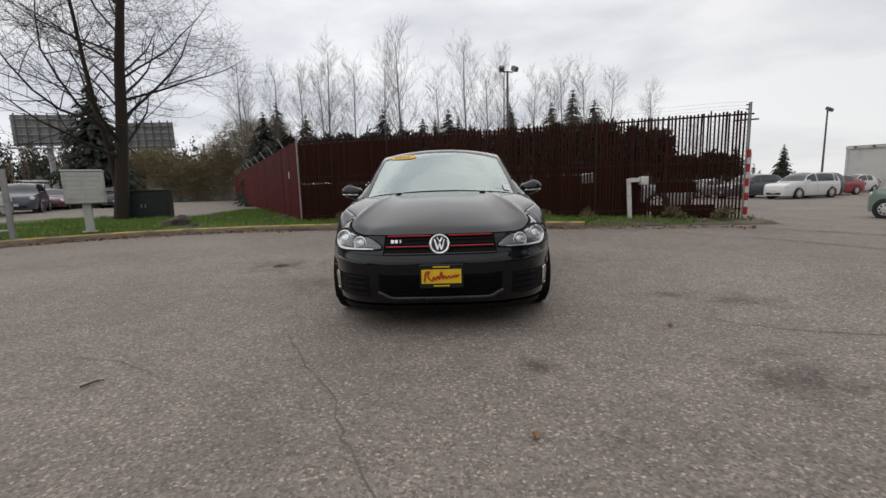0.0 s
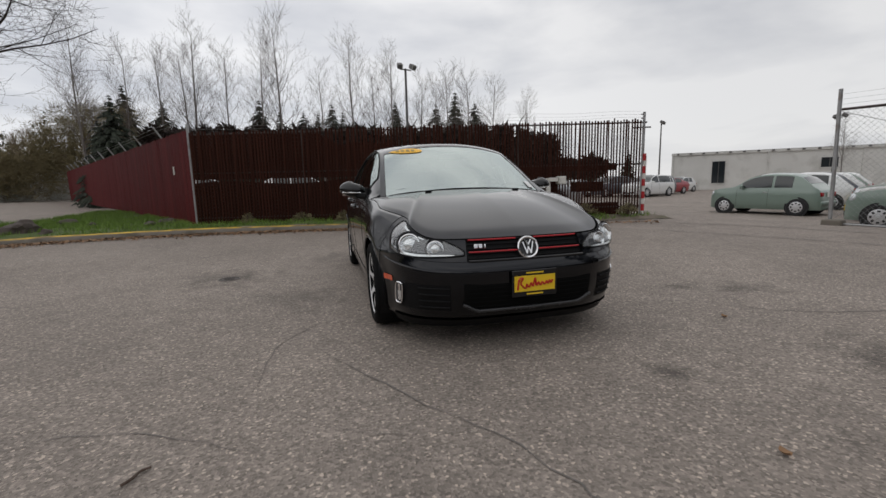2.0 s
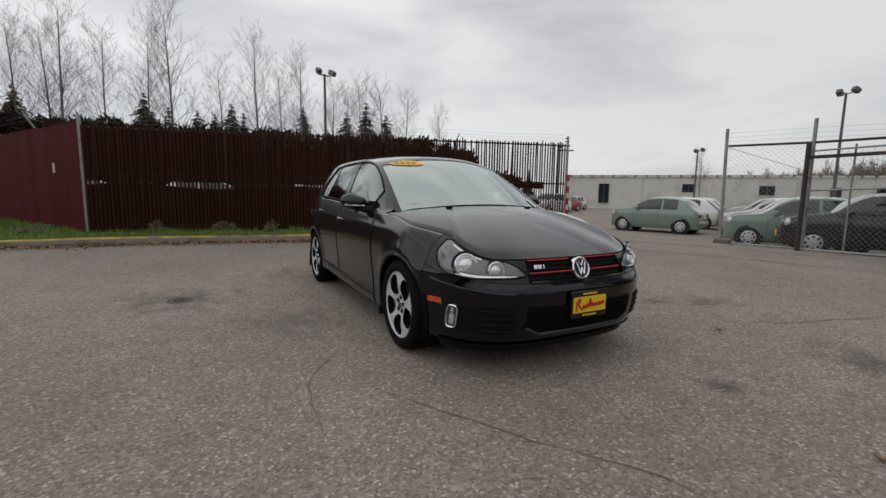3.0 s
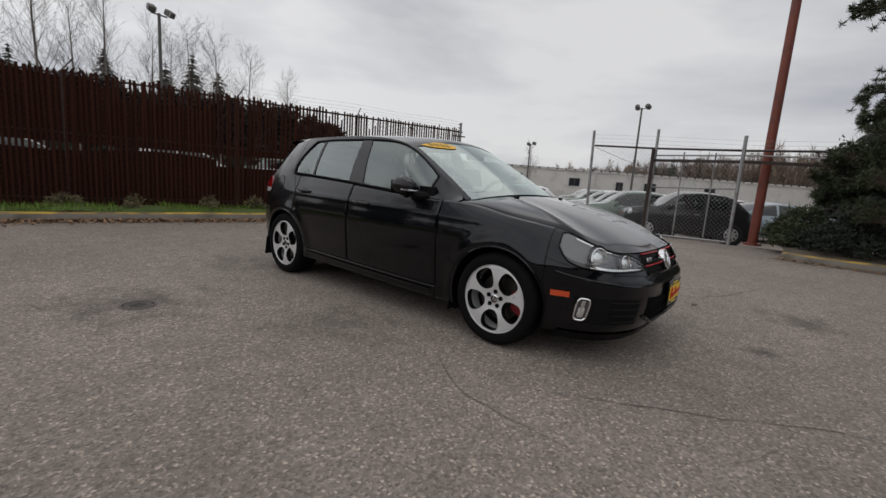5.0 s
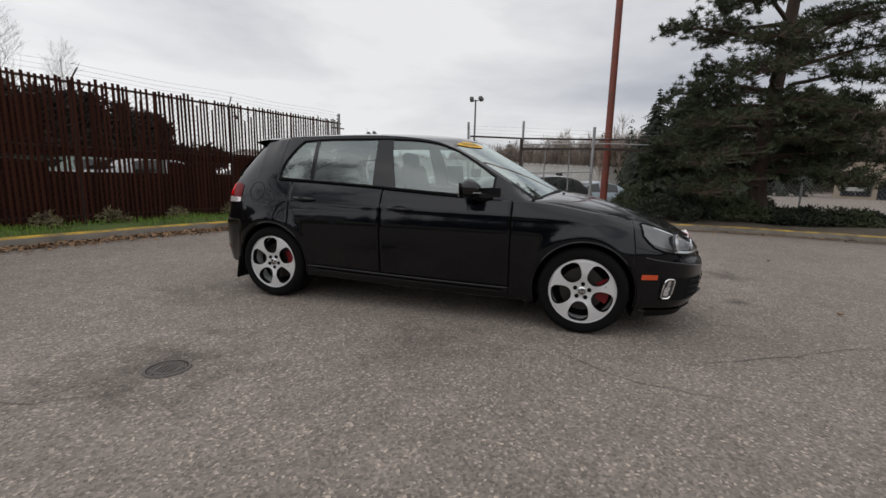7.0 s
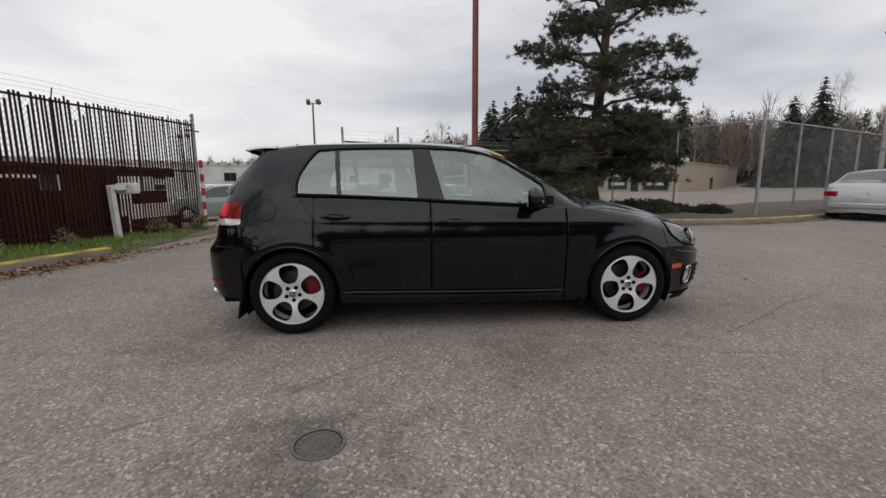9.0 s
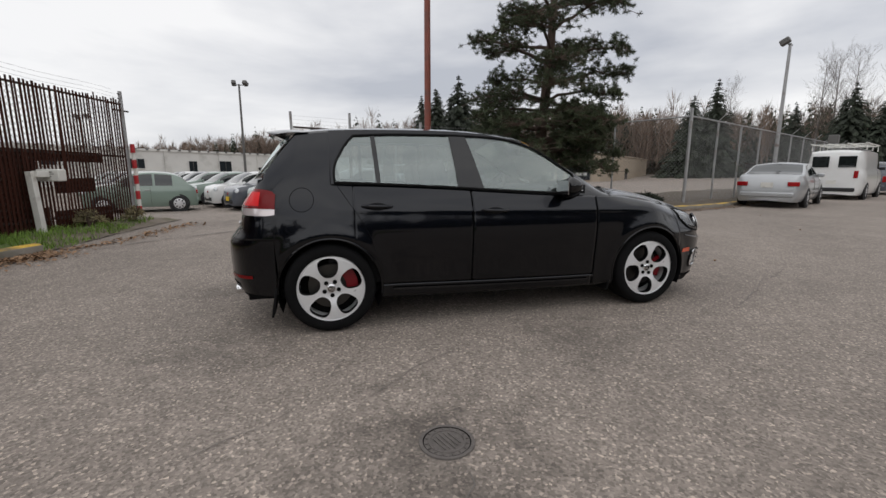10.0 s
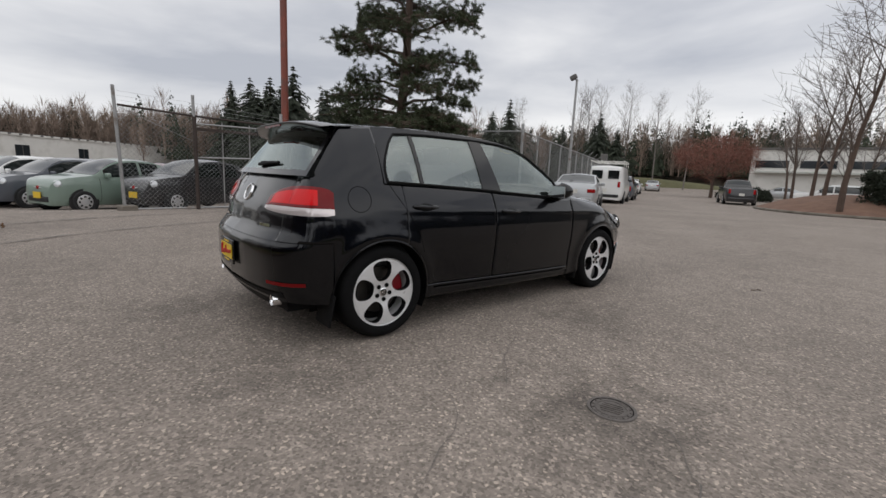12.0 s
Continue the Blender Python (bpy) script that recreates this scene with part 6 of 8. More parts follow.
MAT_PRIVACY = glass_material("rear_tinted_car_glass", (0.64, 0.71, 0.70), 0.0, 1.95, (0.86, 0.95, 0.93))
MAT_SCREEN = glass_material("windscreen_glass", (0.80, 0.86, 0.84), 0.0, 2.7, (0.86, 0.95, 0.93))
MAT_LAMPGLASS = glass_material("headlamp_cover", (0.90, 0.92, 0.92), 0.0, 1.50)
MAT_REFLECTOR = plain("headlamp_reflector", (0.80, 0.81, 0.82), 0.18, 0.8)
MAT_HLBOWL = plain("headlamp_bezel", (0.095, 0.095, 0.10), 0.25, 0.6)
MAT_TAILRED = plain("red_tail_lens", (0.62, 0.004, 0.006), 0.06, spec=0.25)
MAT_TAILDEEP = plain("deep_red_tail_lens", (0.15, 0.002, 0.003), 0.06, spec=0.25)
MAT_TAILWHITE = plain("clear_tail_lens", (0.68, 0.62, 0.62), 0.12, 0.35, 0.6)
MAT_AMBER = plain("amber_marker_lens", (0.62, 0.07, 0.012), 0.15, 0.0, 1.0)
MAT_PLATE = plain("yellow_plate", (0.80, 0.54, 0.02), 0.4)
MAT_PLATERED = plain("red_plate_print", (0.45, 0.015, 0.012), 0.5)
MAT_STICKER = plain("orange_yellow_sticker", (0.85, 0.47, 0.03), 0.5)
MAT_SEAT = material("dark_seat_fabric", (0.028, 0.028, 0.030), 0.9, vary=0.3, bump=0.2)
MAT_CABIN = material("grey_cabin_lining", (0.10, 0.10, 0.098), 0.9, vary=0.1, bump=0.05)
MAT_PAPER = plain("white_paper", (0.75, 0.75, 0.74), 0.8)

CAR_X = 0.020
car = thing("hatchback", "black five-door hatchback with alloy wheels and red grille trim", "car", at=pose(CAR_X, 0, 0, 0, 0, -0.6))

PLAN = [(0.0, -2.150), (0.36, -2.132), (0.57, -2.062), (0.715, -1.945), (0.812, -1.755), (0.868, -1.45), (0.886, -1.0), (0.890, 0.0), (0.888, 0.9), (0.882, 1.35), (0.850, 1.67), (0.780, 1.845), (0.62, 1.945), (0.34, 1.998), (0.0, 2.015)]
HALF = spline(PLAN, 600)
ARC = np.concatenate([[0], np.cumsum([np.linalg.norm(HALF[i + 1] - HALF[i]) for i in range(599)])])
ARC /= ARC[-1]
OFF_FRONT = [(0.17, 0.10), (0.24, 0.045), (0.30, 0.02), (0.42, 0.0), (0.505, 0.002), (0.535, 0.014), (0.562, 0.036), (0.62, 0.070), (0.70, 0.115), (0.80, 0.20), (1.0, 0.40)]
OFF_SIDE = [(0.17, 0.055), (0.24, 0.030), (0.30, 0.026), (0.40, 0.020), (0.55, 0.006), (0.66, 0.0), (0.72, 0.0025), (0.78, 0.010), (0.84, 0.024), (0.90, 0.046), (0.96, 0.076), (1.05, 0.128)]
OFF_REAR = [(0.20, 0.10), (0.30, 0.035), (0.40, 0.005), (0.55, 0.0), (0.615, 0.004), (0.645, 0.020), (0.69, 0.056), (0.725, 0.080), (0.76, 0.088), (0.84, 0.106), (0.92, 0.150), (1.0, 0.20), (1.05, 0.23)]
BELT = [(-2.2, 0.690), (-2.06, 0.692), (-2.00, 0.704), (-1.90, 0.738), (-1.75, 0.785), (-1.62, 0.815), (-1.35, 0.860), (-0.95, 0.918), (-0.62, 0.924), (0.16, 0.966), (0.36, 0.980), (0.93, 1.008), (1.22, 1.018), (1.55, 1.040), (1.80, 1.048), (2.1, 1.040)]
SILL = [(-2.2, 0.190), (-1.7, 0.195), (-0.9, 0.195), (0.9, 0.225), (1.65, 0.27), (2.1, 0.30)]


def plan_at(s):
    i = int(np.searchsorted(ARC, s, side="right")) - 1
    i = max(0, min(i, 598))
    t = (s - ARC[i]) / (ARC[i + 1] - ARC[i])
    p = HALF[i] * (1 - t) + HALF[i + 1] * t
    d = HALF[min(i + 3, 599)] - HALF[max(i - 2, 0)]
    nrm = np.array((-d[1], d[0])) / np.linalg.norm(d)
    return p, -nrm


def s_of_y(y):
    """Arc position on the side at a place along the car."""
    return float(np.interp(y, [p[1] for p in HALF], ARC))


def s_of_x(x, rear=False):
    k = 300
    return float(np.interp(x, [p[0] for p in HALF[:k]], ARC[:k])) if not rear else float(np.interp(-x, [-p[0] for p in HALF[k:]], ARC[k:]))


# guide lines of the roof: the middle of the car and the edge of the roof, then the tailgate window
MID = [(-1.045, 0.995), (-0.70, 1.192), (-0.33, 1.385), (-0.14, 1.428), (0.30, 1.452), (0.80, 1.452), (1.25, 1.434), (1.52, 1.412)]
EDGE = [(0.735, -0.905, 0.930), (0.690, -0.60, 1.118), (0.640, -0.27, 1.298), (0.618, -0.05, 1.366), (0.602, 0.32, 1.402), (0.598, 0.80, 1.404), (0.594, 1.22, 1.392), (0.582, 1.50, 1.366)]
N_TOP = 141
MID_S, EDGE_S = spline(MID, N_TOP), spline(EDGE, N_TOP)

HM = [(1.575, 1.380), (1.655, 1.285), (1.735, 1.17), (1.815, 1.048)]
HE = [(0.582, 1.50, 1.364), (0.625, 1.575, 1.270), (0.672, 1.665, 1.160), (0.718, 1.755, 1.048)]
HM_S, HE_S = spline(HM, 61), spline(HE, 61)



def edge_at(y):
    """Roof edge (x, z) above a place along the side."""
    if y <= 1.50:
        return float(np.interp(y, [p[1] for p in EDGE_S], [p[0] for p in EDGE_S])), float(np.interp(y, [p[1] for p in EDGE_S], [p[2] for p in EDGE_S]))
    return float(np.interp(y, [p[1] for p in HE_S], [p[0] for p in HE_S])), float(np.interp(y, [p[1] for p in HE_S], [p[2] for p in HE_S]))


def flow(y, z):
    """How far out the rear quarter lies where it flows into the rear pillar, and how much that counts."""
    weight = smoothstep(0.98, 1.42, y) * (1 - smoothstep(1.72, 1.86, y))
    if weight <= 0 or z <= 0.80:
        return 0.0, 0.0
    base = float(np.interp(y, [p[1] for p in HALF], [p[0] for p in HALF]))
    x0, x1 = base - lerp(OFF_SIDE, 0.80), base - lerp(OFF_SIDE, 0.84)
    xe, ze = edge_at(y)
    h = max(0.05, ze - 0.80)
    t = min(1.0, (z - 0.80) / h)
    m0, m1 = (x1 - x0) / 0.04 * h, -0.80 * h
    return (2 * t ** 3 - 3 * t * t + 1) * x0 + (t ** 3 - 2 * t * t + t) * m0 + (3 * t * t - 2 * t ** 3) * xe + (t ** 3 - t * t) * m1, weight


def wall(s, z, out=0.0):
    p, n = plan_at(s)
    ws, wf = n[0] ** 2, n[1] ** 2
    off_ = ws * lerp(OFF_SIDE, z) + wf * (lerp(OFF_FRONT, z) if p[1] < 0 else lerp(OFF_REAR, z))
    crease = 0.0
    off_ += 0.60 * max(0.0, z - 0.60) * smoothstep(-1.30, -1.75, p[1]) * ws if p[1] < -1.0 else 0.0
    if p[1] < -0.80:
        roll = max(0.0, (z - lerp(BELT, p[1]) + 0.085) / 0.085)
        off_ += 0.050 * roll ** 2.2 * ws * smoothstep(-0.80, -1.15, p[1]) * (1 - 0.7 * smoothstep(-1.66, -1.85, p[1]))
    for ay in (-1.289, 1.289):
        d = math.hypot(p[1] - ay, z - 0.31)
        off_ -= 0.014 * math.exp(-((d - 0.37) / 0.055) ** 2) * ws
    if -1.5 < p[1] < 1.7:
        crease = 0.006 * math.exp(-((z - (0.815 + 0.035 * (p[1] + 0.8) / 2)) / 0.022) ** 2) * smoothstep(-1.4, -0.9, p[1]) * (1 - smoothstep(1.1, 1.7, p[1]))
    q = p + n * (crease + out - off_)
    xf, wf_ = flow(p[1], z)
    if wf_:
        q = np.array((q[0] + wf_ * (xf + out - q[0]), q[1]))
    return Vector((max(q[0], 0.0), q[1], z))


def top_of(s):
    return lerp(BELT, plan_at(s)[0][1])


def low_of(s):
    return lerp(SILL, plan_at(s)[0][1])


ARCH_R = 0.350
AXLES = (-1.289, 1.289)


def panel(s0, s1, z_lo, z_hi, ns, nz, gap=0.0012, out=0.0, arches=True, mirror=False, end_gap=1.0):
    """A body panel on the side surface, with wheel openings cut out."""
    b = Build()
    ss = span(s0 + gap * 0.22 * (s0 > 0), s1 - gap * 0.22 * (s1 < 1) * end_gap, ns)
    rows = []
    for s in ss:
        lo, hi = z_lo(s), z_hi(s)
        rows.append([wall(s, lo + gap + (hi - lo - 2 * gap) * j / (nz - 1), out) for j in range(nz)])
    inside = {}
    for i in range(ns):
        for j in range(nz):
            p = rows[i][j]
            for ay in AXLES:
                d = math.hypot(p.y - ay, p.z - 0.31)
                if arches and d < ARCH_R and abs(p.x) > 0.6:
                    inside[i, j] = True
                    k = ARCH_R / max(d, 0.02)
                    rows[i][j] = Vector((p.x, ay + (p.y - ay) * k, 0.31 + (p.z - 0.31) * k))
    faces = [(i * nz + j, (i + 1) * nz + j, (i + 1) * nz + j + 1, i * nz + j + 1) for i in range(ns - 1) for j in range(nz - 1)
             if not all((a, c) in inside for a in (i, i + 1) for c in (j, j + 1))]
    b.add([p for row in rows for p in row], faces)
    if mirror:
        b.mirrored()
    return b


def side_x(b, sign):
    """The same mesh for one side: sign 1 is the car's left, -1 its right."""
    if sign < 0:
        b.v = [(-x, y, z) for x, y, z in b.v]
        b.f = [f[::-1] for f in b.f]
    return b


def drop_loose(b):
    used = sorted({i for f in b.f for i in f})
    index = {k: n for n, k in enumerate(used)}
    b.v = [b.v[k] for k in used]
    b.f = [tuple(index[i] for i in f) for f in b.f]
    return b


S_HL0, S_FB, S_D1, S_D2, S_D3, S_RB = s_of_x(0.40), s_of_y(-1.615), s_of_y(-0.77), s_of_y(0.268), s_of_y(1.12), s_of_y(1.64)
S_TG = s_of_x(0.64, True)
S_Q = s_of_y(1.262)


def skin_top(s):
    """Where the side ends: the roof edge and the edge of the tailgate."""
    y = plan_at(s)[0][1]
    return edge_at(y)[1] if y < 1.752 else lerp(BELT, y)


def bumper_top(s):
    y = plan_at(s)[0][1]
    return lerp([(-2.2, 0.562), (-2.08, 0.566), (-1.95, 0.585), (-1.75, 0.612), (-1.61, 0.640)], y)


def rear_split(s):
    return 0.655


def skin(y, z, out=0.0):
    """The side of the cabin, between waist line and roof edge."""
    s = s_of_y(y)
    foot = wall(s, top_of(s))
    xe, ze = edge_at(y)
    t = min(1.0, max(0.0, (z - foot.z) / max(0.02, ze - foot.z)))
    x = foot.x + (xe - foot.x) * t + 0.014 * math.sin(math.pi * t)
    xf, wf_ = flow(y, z)
    return Vector((x + wf_ * (xf - x) + out, y, z))


def quarter():
    """The rear side in one pressing: wheel opening, shoulder, pillar and the corner round to the tailgate."""
    b = Build()
    cols = span(S_D3, S_Q, 14)[:-1] + span(S_Q, S_RB, 30)[:-1] + span(S_RB, S_TG, 24)
    nz, gone, rows = 54, {}, []
    for i, s in enumerate(cols):
        lo, hi = low_of(s), top_of(s)
        row = []
        for j in range(nz):
            z = lo + (hi - lo) * j / (nz - 1)
            if s > S_RB - 1e-6 and z < rear_split(s) + 0.002:
                gone[i, j] = True
                z = rear_split(s) + 0.002
            p = wall(s, z)
            d = math.hypot(p.y - 1.289, p.z - 0.31)
            if d < ARCH_R:
                gone[i, j] = True
                f = ARCH_R / max(d, 0.02)
                p = Vector((p.x, 1.289 + (p.y - 1.289) * f, 0.31 + (p.z - 0.31) * f))
            row.append(p)
        rows.append(row)
    n = len(cols)
    b.add([p for row in rows for p in row], [(i * nz + j, (i + 1) * nz + j, (i + 1) * nz + j + 1, i * nz + j + 1) for i in range(n - 1) for j in range(nz - 1)
                                             if not all((a, c) in gone for a in (i, i + 1) for c in (j, j + 1))])
    high = [s for s in cols if s >= S_Q - 1e-9 and plan_at(s)[0][1] < 1.752]

    def upper(s, t):
        z, y = top_of(s) + (skin_top(s) - top_of(s)) * t, plan_at(s)[0][1]
        return skin(y, z).lerp(wall(s, z), max(smoothstep(1.30, 1.46, y), 1 - smoothstep(0.0, 0.15, t)))

    b.grid(upper, high, span(0, 1, 20))
    return drop_loose(b)


body = part("front_bumper", drop_loose(panel(0, S_FB, low_of, bumper_top, 64, 30, mirror=True)), MAT_PAINT, car, weld=True)
part("rear_bumper", drop_loose(panel(S_RB, 1.0, low_of, rear_split, 48, 26, mirror=True)), MAT_PAINT, car, weld=True)
part("tailgate", drop_loose(panel(S_TG, 1.0, rear_split, top_of, 26, 24, mirror=True)), MAT_PAINT, car, weld=True)
for sg in (1, -1):
    part("wing", side_x(drop_loose(panel(S_FB, S_D1, low_of, top_of, 64, 54)), sg), MAT_PAINT, car, weld=True, solid=0.012)
    part("front_door", side_x(drop_loose(panel(S_D1, S_D2, lambda s: low_of(s) + 0.095, top_of, 40, 40, arches=False)), sg), MAT_PAINT, car, weld=True, solid=0.012)
    part("rear_door", side_x(drop_loose(panel(S_D2, S_D3, lambda s: low_of(s) + 0.095, top_of, 44, 44, end_gap=0.0)), sg), MAT_PAINT, car, weld=True, solid=0.012)
    part("sill", side_x(drop_loose(panel(S_D1, S_D3, low_of, lambda s: low_of(s) + 0.092, 50, 10, out=0.001)), sg), MAT_PAINT, car, weld=True, solid=0.012)
    part("sill_moulding", side_x(panel(s_of_y(-0.72), s_of_y(0.86), lambda s: low_of(s) + 0.052, lambda s: low_of(s) + 0.068, 20, 3, out=0.016, arches=False), sg), MAT_GLOSSBLACK, car)
    part("rear_quarter", side_x(quarter(), sg), MAT_PAINT, car, weld=True, solid=0.012, smooth=60)
    part("headlamp_surround", side_x(panel(S_HL0, S_FB, bumper_top, top_of, 30, 14, arches=False), sg), MAT_PAINT, car, weld=True)
# dark structure inside the panels
inner = Build()
inner.grid(lambda s, t: wall(s, low_of(s) + 0.03 + (top_of(s) - low_of(s) - 0.05) * t, -0.022), [i / 90 for i in range(91)], span(0, 1, 18))
keep = []
for f in inner.f:
    c = [sum(inner.v[i][k] for i in f) / 4 for k in range(3)]
    if all(math.hypot(c[1] - ay, c[2] - 0.31) > ARCH_R + 0.03 for ay in AXLES):
        keep.append(f)
inner.f = keep
part("inner_shell", drop_loose(inner).mirrored(), MAT_TRIM, car)
part("floor_pan", Build().box((0, 0.0, 0.24), (1.30, 3.7, 0.06)).box((0, 0.0, 0.27), (1.56, 1.72, 0.06)), MAT_TRIM, car)

# wheel openings: lips and liners
for sg in (1, -1):
    for ay in AXLES:
        pts = []
        for k in range(41):
            a = math.radians(-14 + 208 * k / 40)
            y, z = ay + ARCH_R * math.cos(a), 0.31 + ARCH_R * math.sin(a)
            if z < lerp(SILL, y) + 0.005:
                continue
            q = wall(s_of_y(y), z)
            pts.append((sg * (q.x - 0.004), y, z))
        part("arch_lip", Build().tube(pts, 0.009, 8), MAT_PAINT, car)
        b = Build().grid(lambda x, a: (sg * x, ay + (ARCH_R + 0.004) * math.cos(a), 0.31 + (ARCH_R + 0.004) * math.sin(a)), (0.52, 0.70, 0.862), [math.radians(-25 + 230 * k / 30) for k in range(31)])
        b.add([(sg * 0.55, ay - 0.38, 0.15), (sg * 0.55, ay + 0.38, 0.15), (sg * 0.55, ay + 0.36, 0.70), (sg * 0.55, ay - 0.36, 0.70)], [(0, 1, 2, 3)])
        part("arch_liner", b, MAT_TRIM, car)
    y = 1.289 + 0.36
    part("mud_flap", Build().box((sg * 0.775, y + 0.01, 0.235), (0.20, 0.016, 0.20), (10, 0, 0)), MAT_TRIM, car, bevel=0.005)
    part("mud_flap", Build().box((sg * 0.79, -0.915, 0.205), (0.16, 0.016, 0.12), (8, 0, 0)), MAT_TRIM, car, bevel=0.005)

# bonnet
COWL = [(0.0, -1.075, 0.985), (0.25, -1.065, 0.980), (0.46, -1.03, 0.968), (0.62, -0.98, 0.950), (0.735, -0.925, 0.922)]
S_COWL = s_of_y(-0.925)


def bonnet(i, w):
    s = S_COWL * i
    e = wall(s, top_of(s)) if i else wall(0, 0.69)
    c = spline(COWL, 101)[int(round(i ** 1.25 * 100))]
    p = e.lerp(Vector(c), w)
    lift = math.sin(math.pi * min(1, w * 1.02)) * (0.036 * (1 - i) ** 0.7 + 0.004) + 0.014 * smoothstep(0, 0.10, w) * (1 - w) * (1 - i ** 3)
    # raised lines running from the badge to the screen pillars
    lift += 0.010 * math.exp(-((i - 0.50) / 0.035) ** 2) * math.sin(math.pi * w) ** 0.7
    return p + Vector((0, 0, lift))


bn = Build().grid(bonnet, [k / 48 for k in range(49)], [0.012 + 0.975 * k / 30 for k in range(31)])
part("bonnet", bn.mirrored(), MAT_PAINT, car, weld=True, smooth=60)
part("cowl_panel", Build().grid(lambda i, w: Vector(spline(COWL, 41)[i]) + Vector((0, 0.10 * w, 0.004 + 0.03 * w - 0.02 * math.sin(math.pi * w))), range(41), (0, 0.35, 0.7, 1.0)).mirrored(), MAT_TRIM, car)

# roof, screens and pillars share two guide lines: the middle of the car and the edge of the roof


def over(v, u):
    """A point on the skin from the screen's foot (v = 0) to the end of the roof (v = 1)."""
    k = v * (N_TOP - 1)
    i = min(int(k), N_TOP - 2)
    t = k - i
    m, e_ = MID_S[i] * (1 - t) + MID_S[i + 1] * t, EDGE_S[i] * (1 - t) + EDGE_S[i + 1] * t
    g = u ** 2.3
    return Vector((e_[0] * u, m[0] + (e_[1] - m[0]) * u * u, m[1] + (e_[2] - m[1]) * g))


V_SCREEN = 2.12 / 7
part("windscreen", Build().grid(lambda v, u: Vector((math.copysign(1, u) * over(v, abs(u)).x, over(v, abs(u)).y, over(v, abs(u)).z - 0.004)), [V_SCREEN * k / 24 for k in range(25)], span(-0.945, 0.945, 34)), MAT_SCREEN, car, smooth=60)
part("roof", Build().grid(over, [V_SCREEN + (1 - V_SCREEN) * k / 40 for k in range(41)], span(0, 1, 18)).mirrored(), MAT_PAINT, car, weld=True, smooth=60)
for sg in (1, -1):
    part("screen_pillar", side_x(Build().grid(over, [V_SCREEN * k / 24 for k in range(25)], span(0.94, 1.0, 4)), sg), MAT_PAINT, car, smooth=60)
part("screen_header", Build().grid(lambda v, u: over(v, u) + Vector((0, 0, -0.001)), span(V_SCREEN - 0.014, V_SCREEN + 0.001, 3), span(0, 0.95, 12)).mirrored(), MAT_GLOSSBLACK, car)

# tailgate window and its frame


def hatch(v, u):
    i = int(round(v * 60))
    m, e_ = HM_S[i], HE_S[i]
    return Vector((e_[0] * u, m[0] + (e_[1] - m[0]) * u ** 2.2, m[1] + (e_[2] - m[1]) * u * u))


def both(fn):
    return lambda v, u: Vector((math.copysign(1, u) * fn(v, abs(u)).x, fn(v, abs(u)).y, fn(v, abs(u)).z))


part("rear_window", Build().grid(both(hatch), span(0.04, 0.90, 20), span(-0.95, 0.95, 30)), MAT_PRIVACY, car, smooth=60)
part("hatch_frame", Build().grid(hatch, span(0, 1, 24), span(0.945, 1.0, 3)).grid(hatch, span(0.885, 1.0, 4), span(0, 0.95, 12)).mirrored(), MAT_PAINT, car, smooth=60)
# roof spoiler
sp = Build().grid(lambda u, w: Vector((u * 0.60, lerp([(0, 1.50), (1, 1.715)], w) - 0.085 * u ** 4 - 0.02 * (1 - w), 1.416 - 0.020 * w - 0.046 * u ** 3 + 0.010 * math.sin(math.pi * w))), span(0, 1, 22), span(0, 1, 8))
sp.grid(lambda u, w: Vector((u * 0.60, 1.715 - 0.085 * u ** 4 - 0.125 * w, 1.396 - 0.046 * u ** 3 - 0.012 * math.sin(w * 1.57) - 0.036 * w)), span(0, 1, 22), span(0, 1, 5))
part("roof_spoiler", sp.mirrored(), MAT_PAINT, car, weld=True, smooth=50)
part("brake_light", Build().box((0, 1.700, 1.378), (0.30, 0.012, 0.012)), MAT_TAILDEEP, car, "high brake light strip")
part("aerial", Build().tube([(0, 1.30, 1.42), (0, 1.40, 1.452)], [0.010, 0.005], 6), MAT_TRIM, car)


# side windows


PANE_TOP = [(-0.62, 1.085), (-0.50, 1.165), (-0.38, 1.238), (-0.25, 1.300), (-0.10, 1.343), (0.10, 1.366), (0.40, 1.374), (0.75, 1.372), (1.13, 1.352), (1.25, 1.33)]
PANE_LOW = [(-0.62, 0.934), (0.16, 0.977), (0.36, 0.990), (0.93, 1.018), (1.22, 1.030)]


def pane(y0, y1, nt=14, ny=16, out=-0.006):
    def at(t, p):
        y = y0(t) * (1 - p) + y1(t) * p
        return skin(y, lerp(PANE_LOW, y) + (lerp(PANE_TOP, y) - lerp(PANE_LOW, y)) * t, out)
    return Build().grid(at, span(0, 1, nt), span(0, 1, ny))


def REAR_EDGE(t):
    """The curved rear edge of the quarter window."""
    return 1.236 + 0.012 * math.sin(math.pi * min(1.0, t * 1.6)) - 0.030 * t - 0.110 * t ** 3.2


